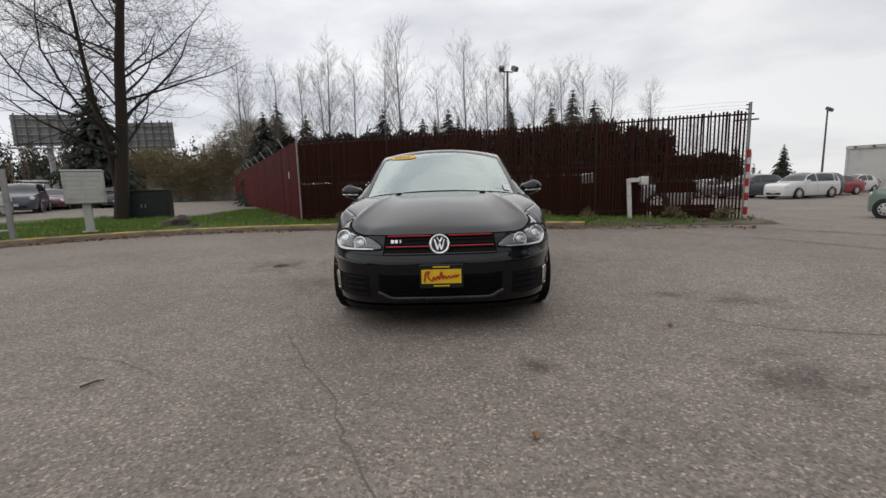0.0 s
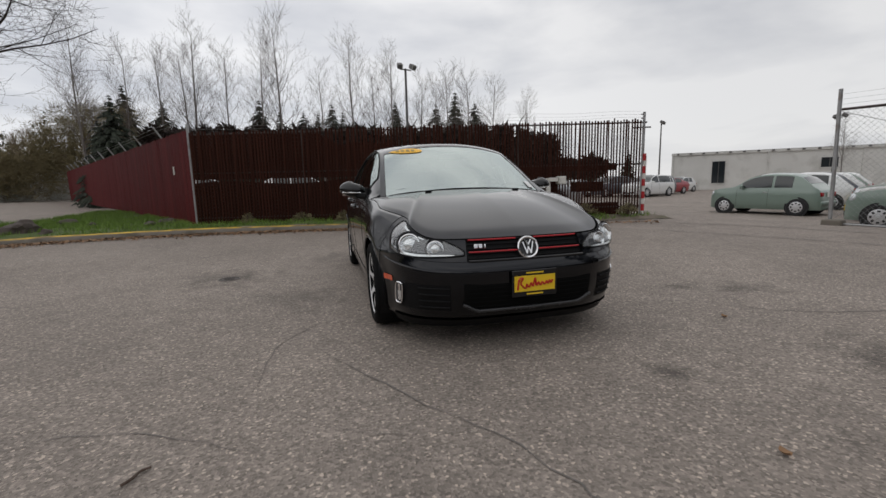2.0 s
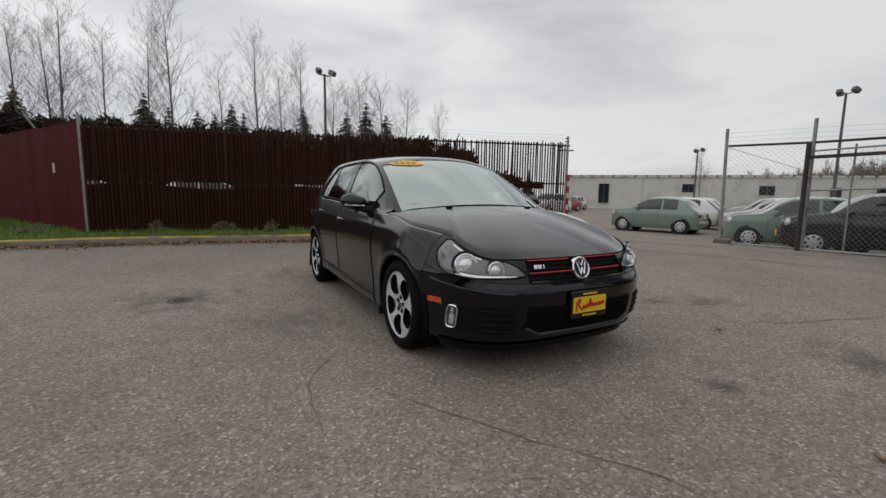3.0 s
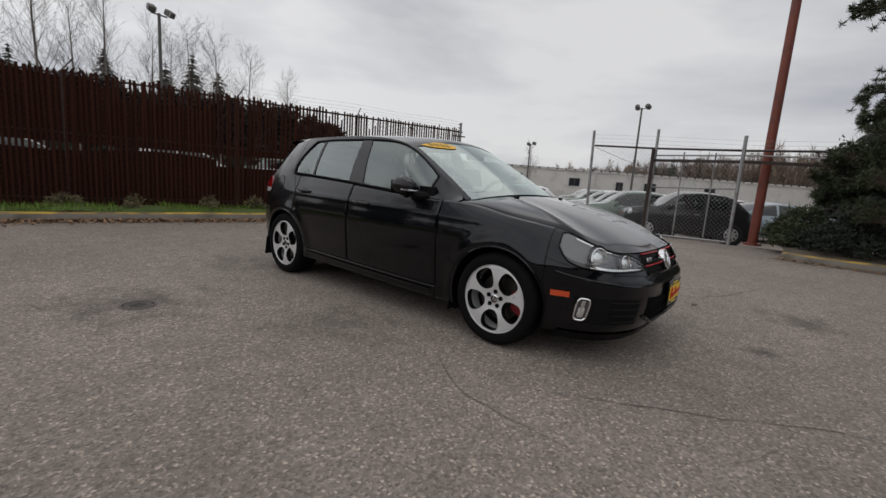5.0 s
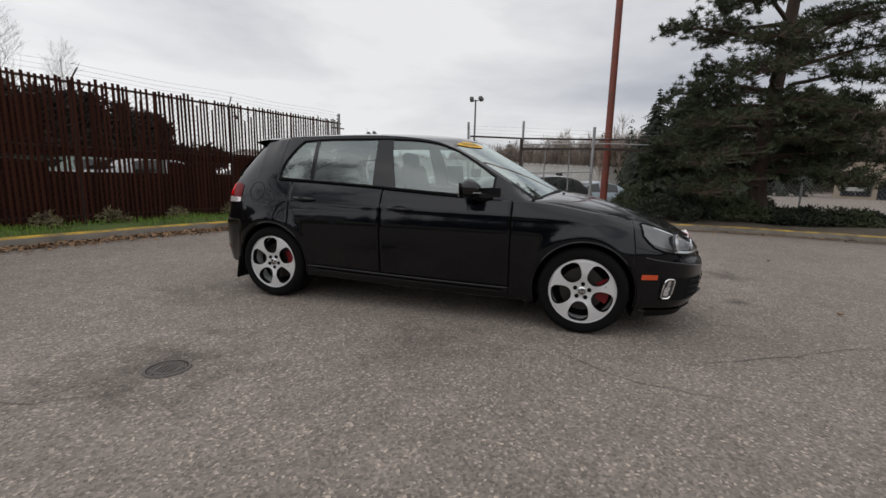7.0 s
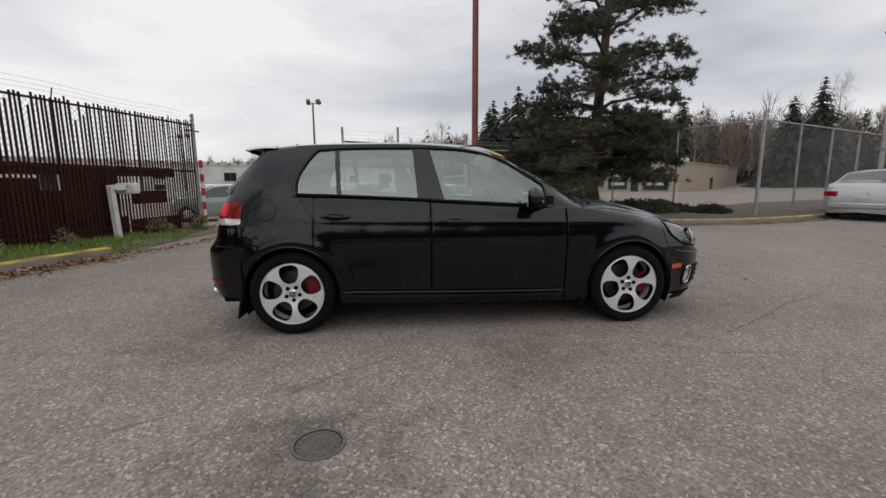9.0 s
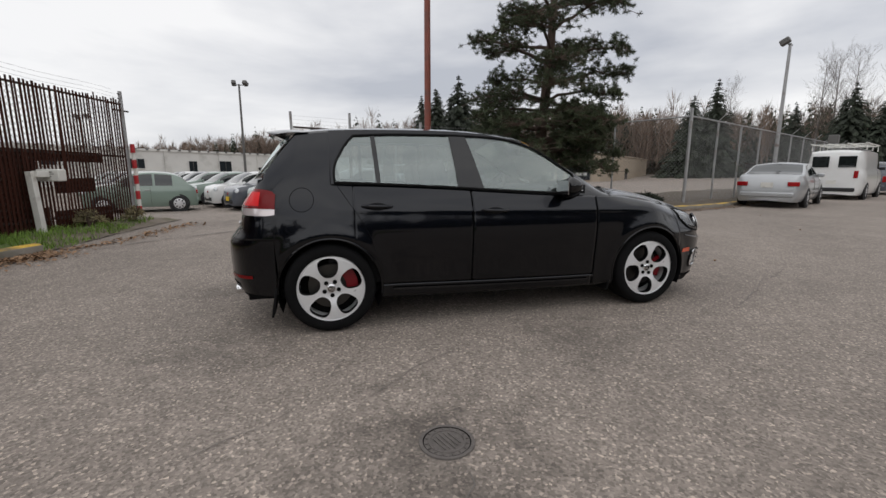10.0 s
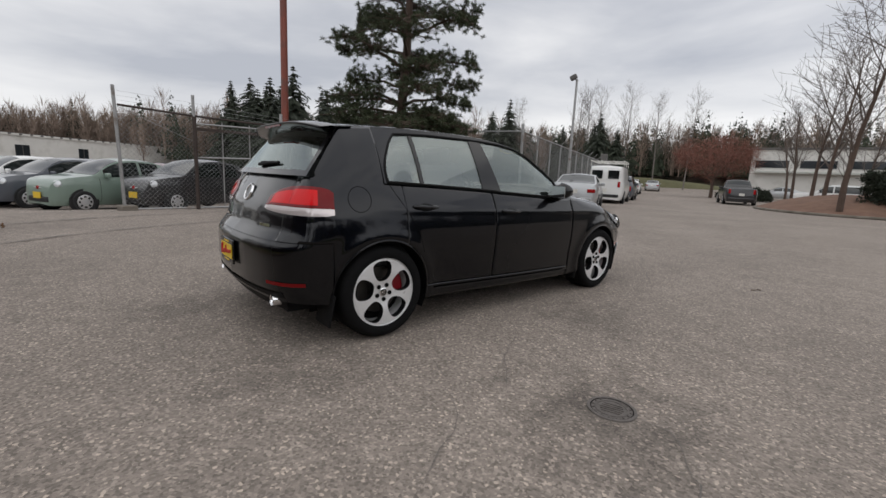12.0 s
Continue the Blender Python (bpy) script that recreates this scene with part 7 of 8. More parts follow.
for sg in (1, -1):
    part("front_side_window", side_x(pane(lambda t: -0.62 + 0.0 * t, lambda t: 0.165 + 0.10 * t), sg), MAT_CARGLASS, car, smooth=60)
    part("rear_side_window", side_x(pane(lambda t: 0.355 + 0.03 * t, lambda t: 0.925 + 0.02 * t), sg), MAT_PRIVACY, car, smooth=60)
    part("quarter_window", side_x(pane(lambda t: 0.950 + 0.022 * t, REAR_EDGE), sg), MAT_PRIVACY, car, smooth=60)
    part("door_pillar", side_x(pane(lambda t: 0.160 + 0.10 * t, lambda t: 0.360 + 0.03 * t, out=0.0), sg), MAT_GLOSSBLACK, car, smooth=60)
    part("window_bar", side_x(pane(lambda t: 0.922 + 0.02 * t, lambda t: 0.953 + 0.022 * t, 10, 3, out=0.0), sg), MAT_GLOSSBLACK, car)
    rail = Build().grid(lambda y, t: skin(y, lerp(PANE_TOP, y) + (edge_at(y)[1] - lerp(PANE_TOP, y)) * t), span(-0.62, REAR_EDGE(1) + 0.004, 60), span(0, 1, 4))
    rail.grid(lambda y, t: skin(y, top_of(s_of_y(y)) + (edge_at(y)[1] - top_of(s_of_y(y))) * t), span(-0.90, -0.62, 10), span(0, 1, 6))
    part("roof_rail", side_x(rail, sg), MAT_PAINT, car, smooth=60)

    def c_pillar(p, t):
        z_ = top_of(s_of_y(1.2)) + (edge_at(1.2)[1] - top_of(s_of_y(1.2))) * t
        y = REAR_EDGE(min(1.0, max(0.0, (z_ - 1.028) / 0.310))) * (1 - p) + 1.262 * p
        lo, (xe, ze) = top_of(s_of_y(y)), edge_at(y)
        return skin(y, lo + (ze - lo) * t)

    part("window_corner", side_x(Build().grid(c_pillar, span(0, 1, 20), span(0, 1, 16)), sg), MAT_PAINT, car, smooth=60)
    part("waist_strip", side_x(Build().grid(lambda y, t: skin(y, top_of(s_of_y(y)) + (lerp(PANE_LOW, y) - top_of(s_of_y(y))) * t, 0.001), span(-0.62, 1.24, 40), span(0, 1, 3)), sg), MAT_TRIM, car)
    loop = [skin(y, lerp(PANE_TOP, y), 0.001) for y in span(-0.62, REAR_EDGE(1), 40)] + [skin(REAR_EDGE(t), lerp(PANE_LOW, REAR_EDGE(t)) + (lerp(PANE_TOP, REAR_EDGE(t)) - lerp(PANE_LOW, REAR_EDGE(t))) * t, 0.001) for t in span(1, 0, 10)] + [skin(y, lerp(PANE_LOW, y), 0.003) for y in span(1.24, -0.62, 40)] + [skin(-0.62, z, 0.001) for z in span(0.934, 1.085, 5)]
    part("window_seal", side_x(Build().tube(loop, 0.0085, 6), sg), MAT_TRIM, car)

    # door mirror
    mir = Build().grid(lambda a, h: Vector((0.925 + 0.118 * math.cos(a) * abs(math.cos(a)) ** -0.25 * math.sin(h) if abs(math.cos(a)) > 1e-3 else 0.925, -0.47 + (0.085 if math.sin(a) < 0 else 0.055) * math.sin(a) * math.sin(h), 0.990 + 0.070 * math.cos(h) + 0.012 * math.cos(a))), [math.tau * k / 28 for k in range(29)], [math.pi * k / 14 for k in range(15)])
    mo = part("door_mirror", side_x(mir, sg), MAT_GLOSSBLACK, car, smooth=60)
    part("indicator_strip", side_x(Build().tube([(0.86, -0.545, 0.965), (0.95, -0.552, 0.968), (1.02, -0.525, 0.972)], 0.006, 6), sg), MAT_REFLECTOR, mo, "pale indicator strip")
    part("mirror_glass", side_x(Build().box((0.93, -0.414, 0.99), (0.17, 0.004, 0.10)), sg), MAT_CHROME, mo)
    part("mirror_foot", side_x(Build().tube([(0.80, -0.60, 0.935), (0.85, -0.54, 0.935), (0.90, -0.50, 0.955)], [0.035, 0.032, 0.03], 8).box((0.808, -0.60, 0.955), (0.03, 0.15, 0.10)), sg), MAT_TRIM, mo)

    # handles, fuel flap, side marker
    for y0, y1, z in ((0.855, 1.065, 0.868), (-0.01, 0.20, 0.824)):
        pts = [wall(s_of_y(y), z + 0.006 * (y - y0) / 0.2, o) for y, o in zip(span(y0, y1, 9), (0.004, 0.018, 0.027, 0.031, 0.032, 0.031, 0.027, 0.018, 0.004))]
        h = part("door_handle", side_x(Build().tube(pts, [0.009, 0.012, 0.0135, 0.014, 0.014, 0.014, 0.0135, 0.012, 0.009], 8), sg), MAT_PAINT, car)
        # dark oval on the door skin, drawn for the shaded hollow behind the handle
        cup = Build().grid(lambda a, q: wall(s_of_y((y0 + y1) / 2 + 0.065 * q * math.cos(a)), z - 0.002 + 0.026 * q * math.sin(a), 0.0025), [math.tau * k / 24 for k in range(25)], (0.02, 0.6, 1.0))
        part("handle_recess", side_x(cup, sg), MAT_TRIM, h)
    part("side_marker", side_x(Build().grid(lambda a, q: wall(s_of_y(a), q, 0.005), span(-1.775, -1.665, 8), span(0.420, 0.455, 4)), sg), MAT_AMBER, car, "amber side marker")
ring = [wall(s_of_y(1.459 + 0.078 * math.cos(a)), 0.918 + 0.078 * math.sin(a), 0.0005) for a in [math.tau * k / 48 for k in range(49)]]
part("fuel_flap_seam", side_x(Build().tube(ring, 0.0022, 5), -1), MAT_DARK, car)
for sg in (1, -1):
    for ys, zs in (([-0.77, -0.77], (0.30, 0.915)), ([0.268, 0.268], (0.31, 0.968)), ([0.985, 1.010, 1.085, 1.165, 1.228], (0.56, 0.66, 0.80, 0.92, 1.015))):
        zz = span(zs[0], zs[-1], 14)
        ll = [wall(s_of_y(float(np.interp(z, zs if len(zs) == len(ys) else zs, ys))), z, 0.0004) for z in zz]
        part("door_seam", side_x(Build().tube(ll, 0.0018, 5), sg), MAT_DARK, car)

# ---- front of the car ----
gs = span(0, S_HL0 - 0.002, 16)
part("grille_back", Build().grid(lambda s, t: wall(s, 0.566 + (top_of(s) - 0.570) * t, -0.028), gs, span(0, 1, 4)).mirrored(), MAT_DARK, car)
for k in range(5):
    z = 0.580 + 0.026 * k
    part("grille_slat", Build().tube([wall(s, z, -0.014) for s in gs], 0.005, 5).mirrored(), MAT_TRIM, car)
for z, dz in ((0.687, 0.0), (0.618, 0.0)):
    pts = [wall(s, z, 0.002) for s in span(s_of_x(0.065), S_HL0 - 0.003, 14)]
    part("red_strip", Build().tube(pts, 0.0048, 6).mirrored(), MAT_REDTRIM, car, "thin red grille strip")
part("grille_lip", Build().tube([wall(s, 0.568, 0.002) for s in gs], 0.008, 6).mirrored(), MAT_GLOSSBLACK, car)
by = wall(0, 0.63).y - 0.012
tilt = Matrix.Translation((0, by, 0.630)) @ Matrix.Rotation(radians(90 - 18), 4, "X")
badge = part("badge", Build().lathe([(0.0, 0.006), (0.052, 0.008), (0.056, 0.004)], 32, tilt), MAT_GLOSSBLACK, car)
part("badge_ring", Build().lathe([(0.054, 0.0), (0.056, 0.012), (0.064, 0.015), (0.070, 0.010), (0.071, -0.02)], 40, tilt), MAT_CHROME, badge)
for x0, x1, za, zb in ((-0.034, -0.013, 0.034, -0.040), (-0.013, 0.0, -0.040, 0.004), (0.0, 0.013, 0.004, -0.040), (0.013, 0.034, -0.040, 0.034), (-0.019, 0.0, 0.046, 0.012), (0.0, 0.019, 0.012, 0.046)):
    part("badge_bar", Build().tube([tilt @ Vector((x0, za, 0.011)), tilt @ Vector((x1, zb, 0.011))], 0.0062, 6), MAT_CHROME, badge)
lets = Build()
for k in range(3):
    s = s_of_x(0.335 - 0.030 * k)
    q = wall(s, 0.652, 0.010)
    lets.box((-q.x, q.y, q.z), (0.024 if k < 2 else 0.010, 0.006, 0.026), (-15, 0, -8))
part("model_emblem", lets, MAT_CHROME, car, "small chrome emblem on the grille", bevel=0.003)

for sg in (1, -1):
    # headlamp: bezel, two reflectors, clear cover
    def hl(a, t, out):
        s = s_of_x(0.415) + (s_of_y(-1.675) - s_of_x(0.415)) * a
        lo = lerp([(0, 0.604), (0.12, 0.598), (0.45, 0.594), (0.72, 0.606), (0.90, 0.640), (1.0, 0.715)], a)
        hi = min(lerp([(0, 0.625), (0.10, 0.660), (0.30, 0.704), (0.55, 0.756), (0.80, 0.790), (1.0, 0.790)], a), top_of(s) - 0.004)
        return wall(s, lo + (hi - lo) * t, out)
    lamp = part("headlamp", side_x(Build().grid(lambda a, t: hl(a, t, 0.002), span(0, 1, 28), span(0, 1, 10)), sg), MAT_HLBOWL, car, "twin-projector headlamp", smooth=60)
    part("clear_cover", side_x(Build().grid(lambda a, t: hl(a, t, 0.006 + 0.030 * (math.sin(math.pi * t) * math.sin(math.pi * min(1, max(0, a)))) ** 0.5), span(0, 1, 28), span(0, 1, 12)), sg), MAT_LAMPGLASS, lamp, smooth=60)
    for a, t, rr in ((0.30, 0.46, 0.050), (0.61, 0.47, 0.066)):
        c = hl(a, t, 0.0)
        d = (hl(a, t, 0.05) - c).normalized()
        d = (d + Vector((0, -1.2, 0.45))).normalized()
        m = Matrix.Translation(c - d * 0.008) @ d.to_track_quat("Z", "Y").to_matrix().to_4x4()
        part("reflector", side_x(Build().lathe([(rr, 0.016), (rr * 1.02, 0.022), (rr * 0.94, 0.024), (rr * 0.72, 0.010), (rr * 0.70, 0.004)], 28, m), sg), MAT_CHROME, lamp)
        part("projector_lens", side_x(Build().lathe([(rr * 0.70, 0.006), (rr * 0.60, 0.016), (rr * 0.34, 0.023), (0.0, 0.026)], 24, m), sg), MAT_REFLECTOR, lamp)
        part("reflector_dish", side_x(Build().lathe([(rr * 1.30, 0.012), (rr * 1.18, 0.004), (rr * 1.0, 0.018)], 28, m), sg), MAT_HLBOWL, lamp)
    part("lamp_trim", side_x(Build().grid(lambda a, t: hl(a, 0.05 + 0.11 * t, 0.010), span(0.10, 0.70, 16), (0, 1)), sg), MAT_REFLECTOR, lamp, "bright lower trim")
    rim_l = [hl(a, 0, 0.006) for a in span(0, 1, 20)] + [hl(1, t, 0.006) for t in span(0, 1, 5)] + [hl(a, 1, 0.006) for a in span(1, 0, 20)] + [hl(0, t, 0.006) for t in span(1, 0, 3)]
    part("lamp_seal", side_x(Build().tube(rim_l, 0.0055, 5), sg), MAT_TRIM, lamp)
    part("lamp_trim", side_x(Build().grid(lambda a, t: hl(a, 0.90 + 0.05 * t, 0.008), span(0.45, 0.85, 14), (0, 1)), sg), MAT_REFLECTOR, lamp)
    # side intake with slats and upright fog lamp
    intake = part("side_intake", side_x(Build().grid(lambda s, z: wall(s, z, 0.002), span(s_of_x(0.50), s_of_y(-1.80), 12), span(0.270, 0.430, 6)), sg), MAT_TRIM, car)
    for k in range(4):
        z = 0.292 + 0.040 * k
        part("intake_slat", side_x(Build().tube([wall(s, z, 0.008) for s in span(s_of_x(0.51), s_of_x(0.675), 8)], 0.005, 5), sg), MAT_TRIM, intake)
    def fogp(a, q, out, dz=0.0):
        """A point of the rounded, slanting fog lamp: a round its rim, q outwards."""
        c_, s_ = math.cos(a), math.sin(a)
        k_ = (abs(c_) ** 4 + abs(s_) ** 4) ** -0.25
        z = 0.358 + dz + 0.068 * q * k_ * s_
        return wall(s_of_y(-1.848 + 0.034 * q * k_ * c_ - 0.16 * (z - 0.358)), z, out)

    turns = [math.tau * k / 28 for k in range(29)]
    fog = part("fog_lamp", side_x(Build().grid(lambda a, q: fogp(a, q, 0.006 + 0.004 * q), turns, (0.02, 0.5, 1.0)), sg), MAT_HLBOWL, car, "upright fog lamp with chrome rim")
    part("fog_rim", side_x(Build().tube([fogp(a, 1.0, 0.011) for a in turns], 0.0058, 6), sg), MAT_CHROME, fog)
    part("fog_lens", side_x(Build().grid(lambda a, q: fogp(a, q * 0.52, 0.016 - 0.008 * q, -0.020), turns, (0.02, 0.5, 1.0)), sg), MAT_REFLECTOR, fog)
    part("fog_shade", side_x(Build().grid(lambda a, q: fogp(a, q * 0.30, 0.014 - 0.004 * q, 0.036), turns, (0.02, 0.5, 1.0)), sg), MAT_CHROME, fog)
# centre intake, plate, lip
ci = Build().grid(lambda s, t: wall(s, (0.272 + 0.028 * smoothstep(0.30, 0.42, plan_at(s)[0][0])) + (0.430 - 0.272 - 0.02 * smoothstep(0.30, 0.42, plan_at(s)[0][0])) * t, 0.003), span(0, s_of_x(0.425), 20), span(0, 1, 5))
part("centre_intake", ci.mirrored(), MAT_DARK, car)
for k in range(5):
    part("intake_slat", Build().tube([wall(s, 0.295 + 0.028 * k, 0.006) for s in span(0, s_of_x(0.40), 10)], 0.004, 4).mirrored(), MAT_DARK, car)
lip = [wall(s, 0.266 + 0.045 * smoothstep(0.33, 0.44, plan_at(s)[0][0]), 0.012) for s in span(0, s_of_x(0.432), 18)]
part("intake_lip", Build().tube(lip, 0.011, 10).mirrored(), plain("black_satin_lip", (0.03, 0.03, 0.032), 0.25, 0.0), car, "thin satin lip under the intake")
part("chin_spoiler", Build().grid(lambda s, t: wall(s, 0.150 + 0.055 * t, 0.012 - 0.02 * (1 - t)), span(0, s_of_y(-1.72), 26), (0, 0.5, 1)).mirrored(), MAT_TRIM, car)
for sg in (1, -1):
    part("bumper_crease", side_x(Build().tube([wall(s, bumper_top(s) - 0.055, 0.0015) for s in span(s_of_x(0.5), s_of_y(-1.68), 14)], 0.006, 5), sg), MAT_PAINT, car)


def plate(name, x, y, z, w, h, facing, lean_deg):
    holder = part(name, Build().box((0, 0, 0), (w + 0.012, 0.014, h + 0.012)), MAT_GLOSSBLACK, car, "yellow dealer plate in a black frame", bevel=0.004)
    holder.matrix_basis = pose(x, y, z, lean_deg, 0, facing)
    part("plate_face", Build().box((0, -0.008, 0.0), (w * 0.94, 0.004, h * 0.64)), MAT_PLATE, holder)
    for zz, ww in ((h * 0.43, 0.40), (-h * 0.43, 0.38)):
        part("writing_bar", Build().box((0.0, -0.0085, zz), (w * ww, 0.003, h * 0.055)), MAT_PLATE, holder)
    stroke = [(-0.40, -0.22), (-0.37, 0.16), (-0.28, 0.20), (-0.33, 0.02), (-0.22, -0.18), (-0.19, -0.02), (-0.14, -0.14), (-0.09, 0.02), (-0.05, -0.12), (0.0, 0.20), (0.03, -0.10), (0.08, 0.03), (0.12, -0.10), (0.17, 0.02), (0.22, -0.08), (0.27, 0.04), (0.30, -0.06), (0.34, 0.06), (0.37, -0.04), (0.41, 0.08)]
    part("script_mark", Build().tube([(a * w, -0.0115, c * h * 1.1) for a, c in spline([(a, c) for a, c in stroke], 70)], 0.0056, 5), MAT_PLATERED, holder, "red script stroke")


plate("front_plate", 0.008, wall(0, 0.42).y - 0.014, 0.424, 0.285, 0.150, 0, 0)

# ---- back of the car ----
for sg in (1, -1):
    def tl(a, t, out, lo=0.795, hi=0.960):
        s0, s1 = s_of_y(1.63), s_of_x(0.40, True)
        s = s0 + (s1 - s0) * a
        top = lerp([(0, 0.955), (0.06, 0.978), (0.25, 0.990), (0.6, 0.984), (0.85, 0.960), (1.0, 0.915)], a)
        low = lerp([(0, 0.818), (0.08, 0.810), (0.6, 0.812), (0.9, 0.822), (1.0, 0.835)], a)
        return wall(s, low + (top - low) * t, out)
    bulge = lambda a, t: 0.005 + 0.012 * (math.sin(math.pi * min(1, max(0, t))) * math.sin(math.pi * min(1, max(0, a)))) ** 0.5
    tail = part("tail_lamp", side_x(Build().grid(lambda a, t: tl(a, t, bulge(a, t)), span(0, 1, 26), span(0.32, 1.0, 9)), sg), MAT_TAILDEEP, car, "red tail lamp with clear lower band", smooth=60)
    part("clear_band", side_x(Build().grid(lambda a, t: tl(a, t, bulge(a, t)), span(0, 1, 26), span(0.04, 0.315, 5)), sg), MAT_TAILWHITE, tail, smooth=60)
    part("lamp_edge", side_x(Build().tube([tl(a, 0.318, bulge(a, 0.318) + 0.001) for a in span(0, 1, 20)], 0.0035, 5), sg), MAT_TAILDEEP, tail)
    part("bright_lens", side_x(Build().grid(lambda a, t: tl(a, t, bulge(a, t) + 0.002), span(0.16, 0.52, 10), span(0.40, 0.90, 7)), sg), MAT_TAILRED, tail)
    part("bright_lens", side_x(Build().grid(lambda a, t: tl(a, t, bulge(a, t) + 0.002), span(0.53, 0.90, 10), span(0.40, 0.86, 7)), sg), MAT_TAILRED, tail)
    part("rear_reflector", side_x(Build().grid(lambda s, z: wall(s, z, 0.004), span(s_of_y(1.80), s_of_x(0.58, True), 8), span(0.392, 0.414, 3)), sg), MAT_TAILDEEP, car, "slim red bumper reflector")
    ex = Matrix.Translation((sg * 0.60, 1.925, 0.285)) @ Matrix.Rotation(radians(-90), 4, "X")
    part("exhaust_pipe", Build().lathe([(0.028, -0.10), (0.034, -0.12), (0.036, 0.0), (0.034, 0.006), (0.030, 0.0), (0.028, -0.10), (0.0, -0.10)], 24, ex), MAT_CHROME, car, "chrome exhaust tailpipe")
part("diffuser", Build().grid(lambda s, t: wall(s, 0.215 + 0.13 * t, 0.006 - 0.02 * (1 - t)), span(s_of_x(0.70, True), 1.0, 16), span(0, 1, 4)).mirrored(), MAT_TRIM, car)
plate("rear_plate", 0.0, wall(1.0, 0.52).y + 0.012, 0.515, 0.285, 0.150, 180, 0)
rb = Matrix.Translation((0, wall(1.0, 0.915).y + 0.003, 0.915)) @ Matrix.Rotation(radians(-90 + 24), 4, "X")
rbadge = part("rear_badge", Build().lathe([(0.0, 0.006), (0.050, 0.008), (0.054, 0.0)], 28, rb), MAT_GLOSSBLACK, car)
part("badge_ring", Build().lathe([(0.050, 0.004), (0.053, 0.012), (0.060, 0.012), (0.064, 0.0)], 36, rb), MAT_CHROME, rbadge)
for sg in (1, -1):
    part("script_emblem", side_x(Build().box((0.44, wall(s_of_x(0.44, True), 0.74).y + 0.006, 0.735), (0.13, 0.006, 0.018), (0, 0, -8)), sg), MAT_CHROME, car)
wp = [hatch(0.84, 0.02) + Vector((0, 0.018, 0.0)), both(hatch)(0.80, -0.25) + Vector((0, 0.018, 0)), both(hatch)(0.78, -0.45) + Vector((0, 0.016, 0))]
part("rear_wiper", Build().tube(wp, [0.014, 0.010, 0.006], 6).tube([wp[1] + Vector((0.18, 0, 0.004)), wp[2]], 0.008, 5), MAT_TRIM, car)
for x0, x1 in ((-0.42, 0.15), (0.20, 0.62)):
    pts = [over(0.004 + 0.006 * math.sin(math.pi * k / 8), abs(x0 + (x1 - x0) * k / 8) / 0.72) for k in range(9)]
    pts = [Vector((x0 + (x1 - x0) * k / 8, p.y - 0.02, p.z - 0.024)) for k, p in enumerate(pts)]
    part("wiper", Build().tube(pts, 0.007, 5), MAT_TRIM, car)
# washer jets on the bonnet
for x in (-0.43, 0.43):
    q = bonnet(0.45, 0.93)
    part("washer_jet", Build().box((math.copysign(q.x, x), q.y, q.z + 0.006), (0.05, 0.02, 0.012)), MAT_TRIM, car, bevel=0.003)
# sale sticker and notes on the glass
STICKER_Z = over(V_SCREEN * 0.90, 0.62).z


def on_screen(x, z, lift):
    """The point of the windscreen at a place across and a height."""
    lo, hi = 0.0, V_SCREEN
    for _ in range(24):
        v = (lo + hi) / 2
        u = min(1.0, abs(x) / over(v, 1.0).x)
        lo, hi = (v, hi) if over(v, u).z < z else (lo, v)
    q = over(lo, min(1.0, abs(x) / over(lo, 1.0).x))
    return Vector((math.copysign(q.x, x), q.y - lift, q.z + lift * 0.5))


part("price_sticker", Build().grid(lambda a, q: on_screen(-0.405 + 0.150 * q * math.copysign(abs(math.cos(a)) ** 0.7, math.cos(a)), STICKER_Z + 0.024 * q * math.sin(a), 0.003), [math.tau * k / 32 for k in range(33)], (0.02, 0.5, 1.0)), MAT_STICKER, car, "oval orange sale sticker on the windscreen")
for k in range(4):
    part("writing_bar", Build().grid(lambda a, q: on_screen(-0.490 + 0.045 * k + 0.030 * a, STICKER_Z + 0.011 * q, 0.006), (0, 1), (-1, 1)), plain("grey_print", (0.36, 0.25, 0.07), 0.6), car)
part("note", Build().grid(lambda v, u: over(v, u) + Vector((0, -0.004, 0.002)), span(V_SCREEN * 0.06, V_SCREEN * 0.20, 4), span(0.82, 0.90, 4)), MAT_PAPER, car)
part("label_sheet", side_x(Build().grid(lambda y, z: skin(y, z, -0.012), span(0.60, 0.71, 4), span(1.06, 1.21, 4)), 1), MAT_TRIM, car, "dark sheet stuck inside the side window")
part("label_sheet", side_x(Build().grid(lambda y, z: skin(y, z, -0.012), span(0.20, 0.02, 4), span(1.01, 1.20, 4)), 1), MAT_PAPER, car)


# ---- cabin ----
def seat(x, y, z, wide, name="front_seat"):
    b = Build().box((0, -0.02, 0.10), (wide, 0.52, 0.20))
    s_ = part(name, b, MAT_SEAT, car, "dark fabric seat", bevel=0.05)
    s_.matrix_basis = pose(x, y, z)
    part("backrest", Build().box((0, 0.30, 0.48), (wide * 0.96, 0.14, 0.64), (-14, 0, 0)), MAT_SEAT, s_, bevel=0.05)
    heads = (0,) if wide < 0.7 else (-0.42, 0.0, 0.42)
    for hx in heads:
        part("headrest", Build().box((hx, 0.39, 0.84), (0.29, 0.10, 0.15), (-8, 0, 0)), MAT_SEAT, s_, bevel=0.04)


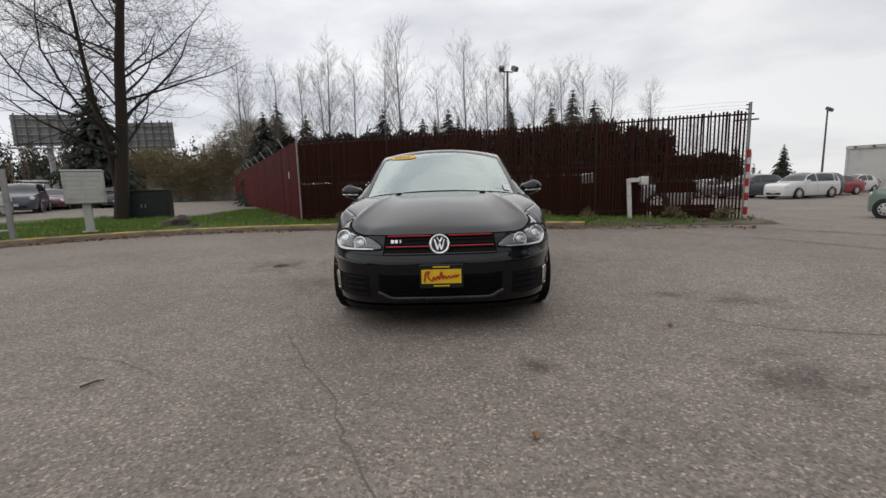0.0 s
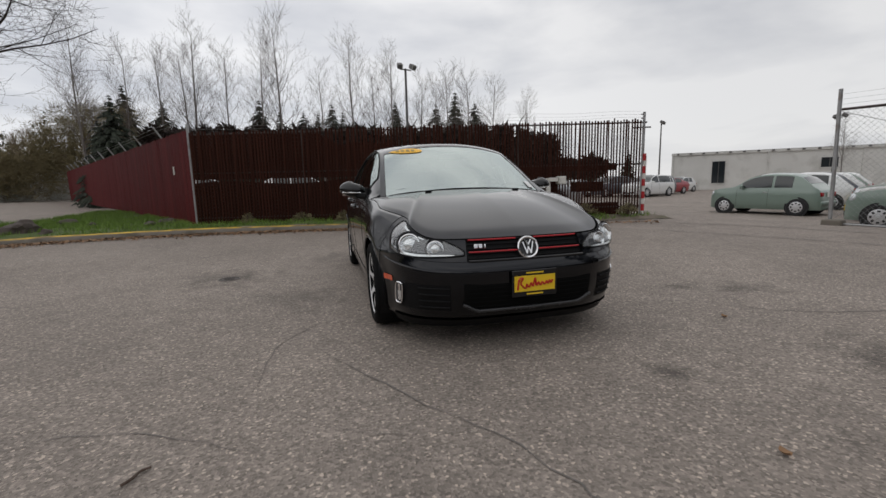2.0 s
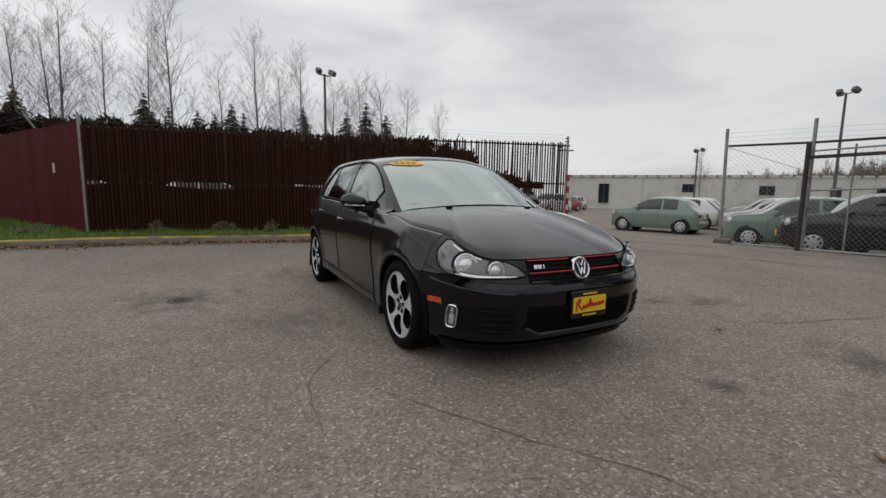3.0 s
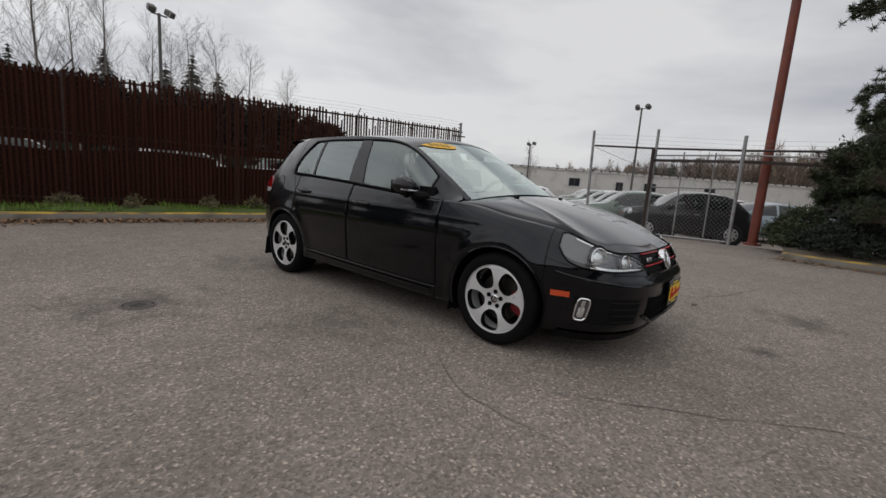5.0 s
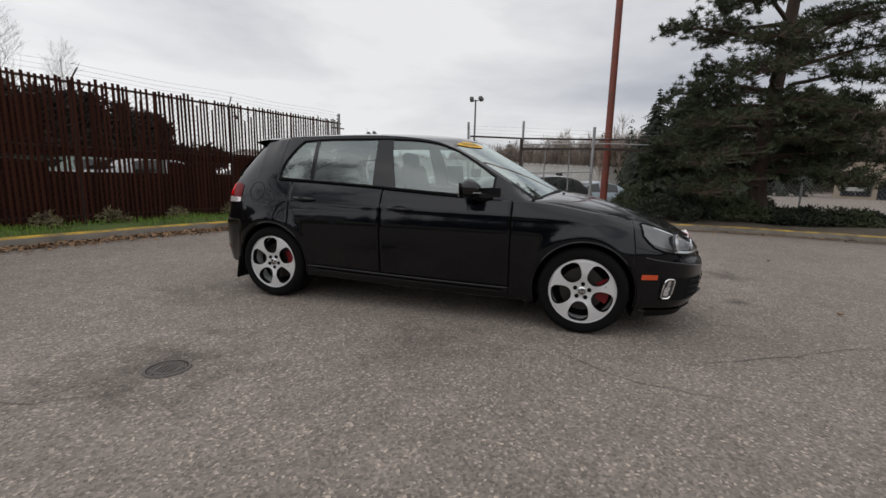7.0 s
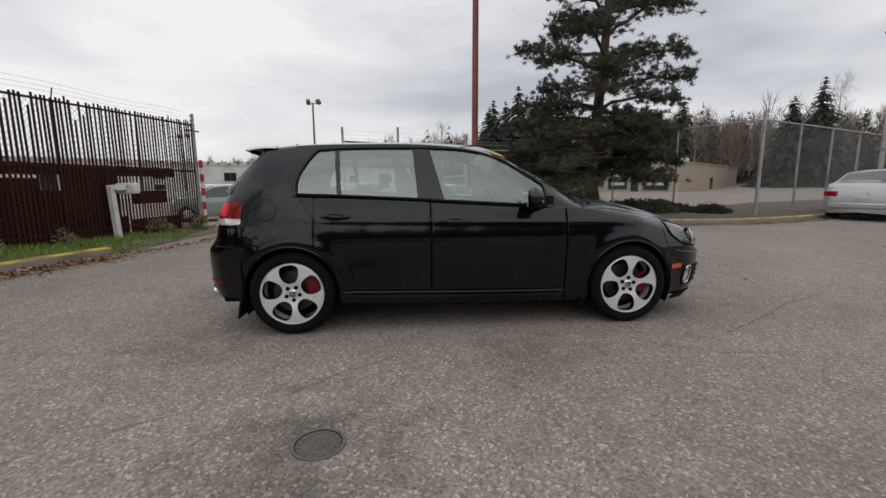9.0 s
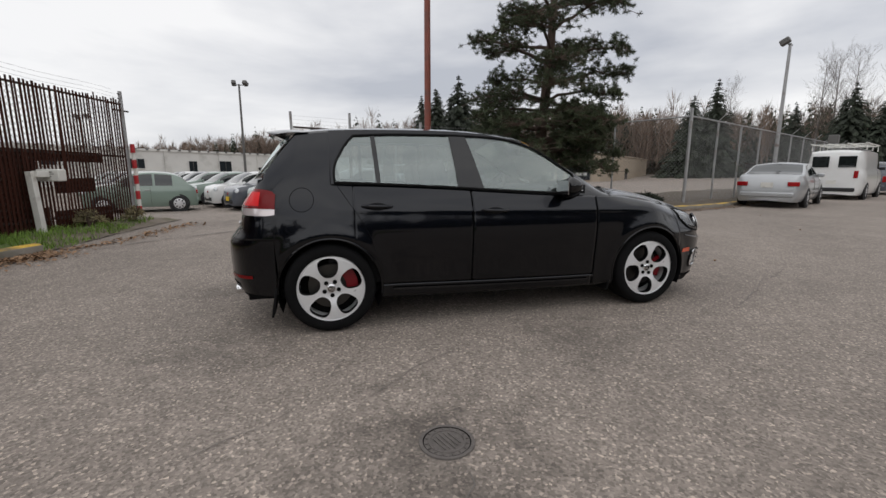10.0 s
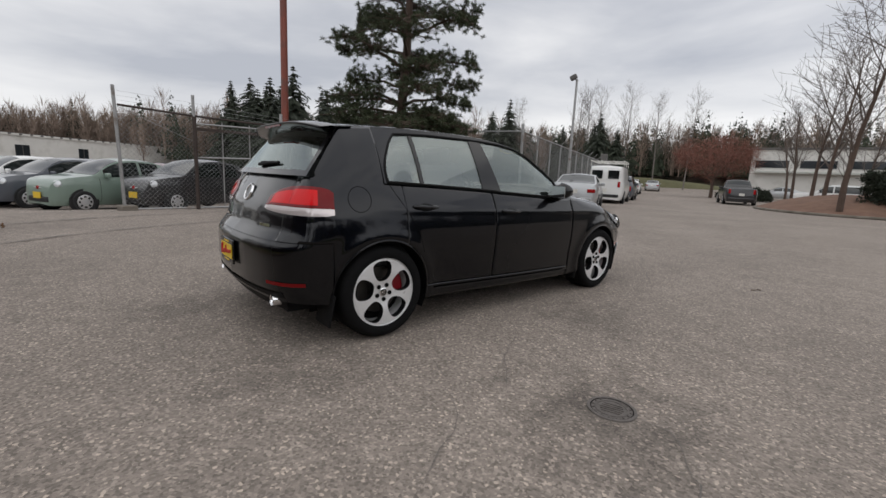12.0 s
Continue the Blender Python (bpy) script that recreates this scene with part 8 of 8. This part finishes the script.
seat(0.36, 0.10, 0.40, 0.50)
seat(-0.36, 0.10, 0.40, 0.50)
seat(0.0, 0.92, 0.40, 1.20, "rear_bench")
part("dashboard", Build().box((0, -0.72, 0.86), (1.38, 0.42, 0.22), (6, 0, 0)), MAT_TRIM, car, bevel=0.05)
wheel_m = Matrix.Translation((0.36, -0.38, 0.92)) @ Matrix.Rotation(radians(-62), 4, "X")
part("steering_wheel", Build().tube([wheel_m @ Vector((0.185 * math.cos(a), 0.185 * math.sin(a), 0)) for a in [math.tau * k / 32 for k in range(33)]], 0.016, 6).box((0.36, -0.38, 0.92), (0.30, 0.05, 0.06)), MAT_TRIM, car)
part("roof_lining", Build().grid(lambda v, u: both(over)(v, u) - Vector((0, 0, 0.028)), span(V_SCREEN + 0.03, 0.97, 12), span(-0.92, 0.92, 10)), MAT_CABIN, car)
part("rear_shelf", Build().box((0, 1.42, 0.96), (1.30, 0.34, 0.03)), MAT_SEAT, car, bevel=0.008)
part("inner_mirror", Build().box((0, -0.42, 1.285), (0.24, 0.04, 0.07)), MAT_TRIM, car, bevel=0.015)
for sg in (1, -1):
    part("door_lining", Build().grid(lambda y, z: Vector((sg * (skin(y, 0.95).x - 0.06), y, z)), span(-0.70, 1.30, 10), (0.30, 0.93)), MAT_SEAT, car)


# ---- wheels ----
def hole_form(a, b_):
    """Below 1 inside one of the round openings; a across, b_ outwards from its middle."""
    half = 0.0665 + 0.20 * b_
    return (abs(a) / max(half, 0.02)) ** 2.5 + (abs(b_) / 0.0690) ** 2.5


def rim_face():
    nr, na = 30, 200
    rs = [0.024 + (0.228 - 0.024) * i / (nr - 1) for i in range(nr)]
    pts, inside = {}, {}
    for i, r_ in enumerate(rs):
        for j in range(na):
            th = math.tau * j / na
            k = round(th / (math.tau / 5))
            d = th - k * math.tau / 5
            a, b_ = r_ * math.sin(d), r_ * math.cos(d) - 0.1445
            g = hole_form(a, b_)
            rr, tt = r_, th
            if g < 1 and abs(d) < 0.62:
                inside[i, j] = True
                sc_ = 1 / math.sqrt(max(g, 0.02))
                for _ in range(3):
                    g2 = hole_form(a * sc_, b_ * sc_)
                    sc_ /= math.sqrt(max(g2, 0.05))
                a2, b2 = a * sc_, b_ * sc_
                rr = math.hypot(a2, b2 + 0.1445)
                tt = k * math.tau / 5 + math.atan2(a2, b2 + 0.1445)
            depth = -0.016 * (1 - smoothstep(0.03, 0.13, rr)) + 0.006 * math.exp(-((rr - 0.15) / 0.05) ** 2) - 0.006 * smoothstep(0.212, 0.228, rr)
            pts[i, j] = (rr * math.cos(tt), rr * math.sin(tt), depth)
    bm = bmesh.new()
    vs = {k: bm.verts.new(p) for k, p in pts.items()}
    for i in range(nr - 1):
        for j in range(na):
            q = [(i, j), (i + 1, j), (i + 1, (j + 1) % na), (i, (j + 1) % na)]
            if not all(k in inside for k in q):
                bm.faces.new([vs[k] for k in q])
    bmesh.ops.delete(bm, geom=[v for v in bm.verts if not v.link_faces], context="VERTS")
    bmesh.ops.remove_doubles(bm, verts=bm.verts, dist=0.0006)
    rims = [e for e in bm.edges if len(e.link_faces) == 1 and 0.03 < math.hypot(*e.verts[0].co.xy) < 0.2265]
    out = bmesh.ops.extrude_edge_only(bm, edges=rims)
    for g in out["geom"]:
        if isinstance(g, bmesh.types.BMVert):
            g.co.z -= 0.045
            g.co.xy *= 0.985
        if isinstance(g, bmesh.types.BMFace):
            g.material_index = 1
    bmesh.ops.recalc_face_normals(bm, faces=bm.faces)
    me = bpy.data.meshes.new("rim")
    bm.to_mesh(me)
    bm.free()
    me.materials.append(MAT_ALLOY)
    me.materials.append(MAT_TRIM)
    me.shade_smooth()
    me.set_sharp_from_angle(angle=radians(32))
    return me


I4 = Matrix.Identity(4)
TYRE = [(0.226, 0.000), (0.233, 0.012), (0.250, 0.019), (0.276, 0.018), (0.296, 0.006), (0.305, -0.012), (0.310, -0.035), (0.310, -0.18), (0.305, -0.205), (0.29, -0.222), (0.25, -0.225), (0.236, -0.215)]
meshes = {
    "rim": rim_face(),
    "tyre": Build().lathe(TYRE, 72, I4).mesh("tyre", MAT_RUBBER, 35),
    "barrel": Build().lathe([(0.228, -0.006), (0.231, 0.004), (0.227, 0.006), (0.222, -0.012), (0.214, -0.06), (0.210, -0.20)], 60, I4).mesh("barrel", MAT_ALLOY, 40),
    "brake_disc": Build().lathe([(0.05, -0.085), (0.155, -0.085), (0.156, -0.105), (0.05, -0.105)], 48, I4).lathe([(0.0, -0.07), (0.075, -0.07), (0.08, -0.09)], 32, I4).mesh("brake_disc", MAT_BRAKE, 35),
    "hub_cap": Build().lathe([(0.0, -0.004), (0.022, -0.005), (0.029, -0.009), (0.031, -0.016)], 24, I4).mesh("hub_cap", MAT_CHROME, 40),
    "dust_shield": Build().lathe([(0.0, -0.125), (0.212, -0.125)], 40, I4).mesh("dust_shield", MAT_DARK, 0),
}
bolt = Build().lathe([(0.0150, -0.012), (0.0150, -0.0050), (0.0, -0.0050)], 10, I4).mesh("wheel_bolt", MAT_DARK, 0)
emblem = Build().lathe([(0.021, -0.0038), (0.021, -0.0030), (0.017, -0.0030), (0.017, -0.0038)], 20, I4).box((-0.006, 0, -0.0034), (0.004, 0.024, 0.002), (0, 0, 18)).box((0.006, 0, -0.0034), (0.004, 0.024, 0.002), (0, 0, -18)).mesh("hub_emblem", MAT_DARK, 0)
cb = Build()
cb.grid(lambda a, q: Vector((q * math.cos(a), q * math.sin(a), -0.068)), [math.radians(-30 + 60 * k / 12) for k in range(13)], (0.105, 0.165, 0.185))
cb.grid(lambda a, h: Vector((0.185 * math.cos(a), 0.185 * math.sin(a), h)), [math.radians(-30 + 60 * k / 12) for k in range(13)], (-0.068, -0.11))
caliper_mesh = cb.mesh("caliper", MAT_CALIPER, 40)
for sg in (1, -1):
    for ay in AXLES:
        face = Matrix.Translation((sg * 0.866, ay, 0.31)) @ Matrix.Rotation(radians(90), 4, "Y")
        if sg < 0:
            face = Matrix.Translation((-0.866, ay, 0.31)) @ Matrix.Rotation(radians(-90), 4, "Y")
        w = new("wheel", meshes["rim"])
        w.parent = car
        spin = 0.54 if ay < 0 else 0.11
        w.matrix_basis = face @ Matrix.Rotation(spin, 4, "Z")
        w["label"] = "five-spoke machined alloy wheel with round openings"
        for key in ("tyre", "barrel", "brake_disc", "hub_cap", "dust_shield"):
            o = new(key, meshes[key])
            o.parent = w
        em = new("hub_emblem", emblem)
        em.parent = w
        for k in range(5):
            o = new("wheel_bolt", bolt)
            o.parent = w
            a = math.tau * (k + 0.5) / 5
            o.matrix_basis = Matrix.Translation((0.050 * math.cos(a), 0.050 * math.sin(a), -0.002))
        cal = new("caliper", caliper_mesh)
        cal.parent = w
        # calipers sit towards the front edge of each wheel
        fwd = Matrix.Rotation(-spin, 4, "Z") @ Matrix.Rotation(radians(-90), 4, "Z")
        cal.matrix_basis = fwd @ Matrix.Rotation(0.25 if ay > 0 else 0.0, 4, "Z")
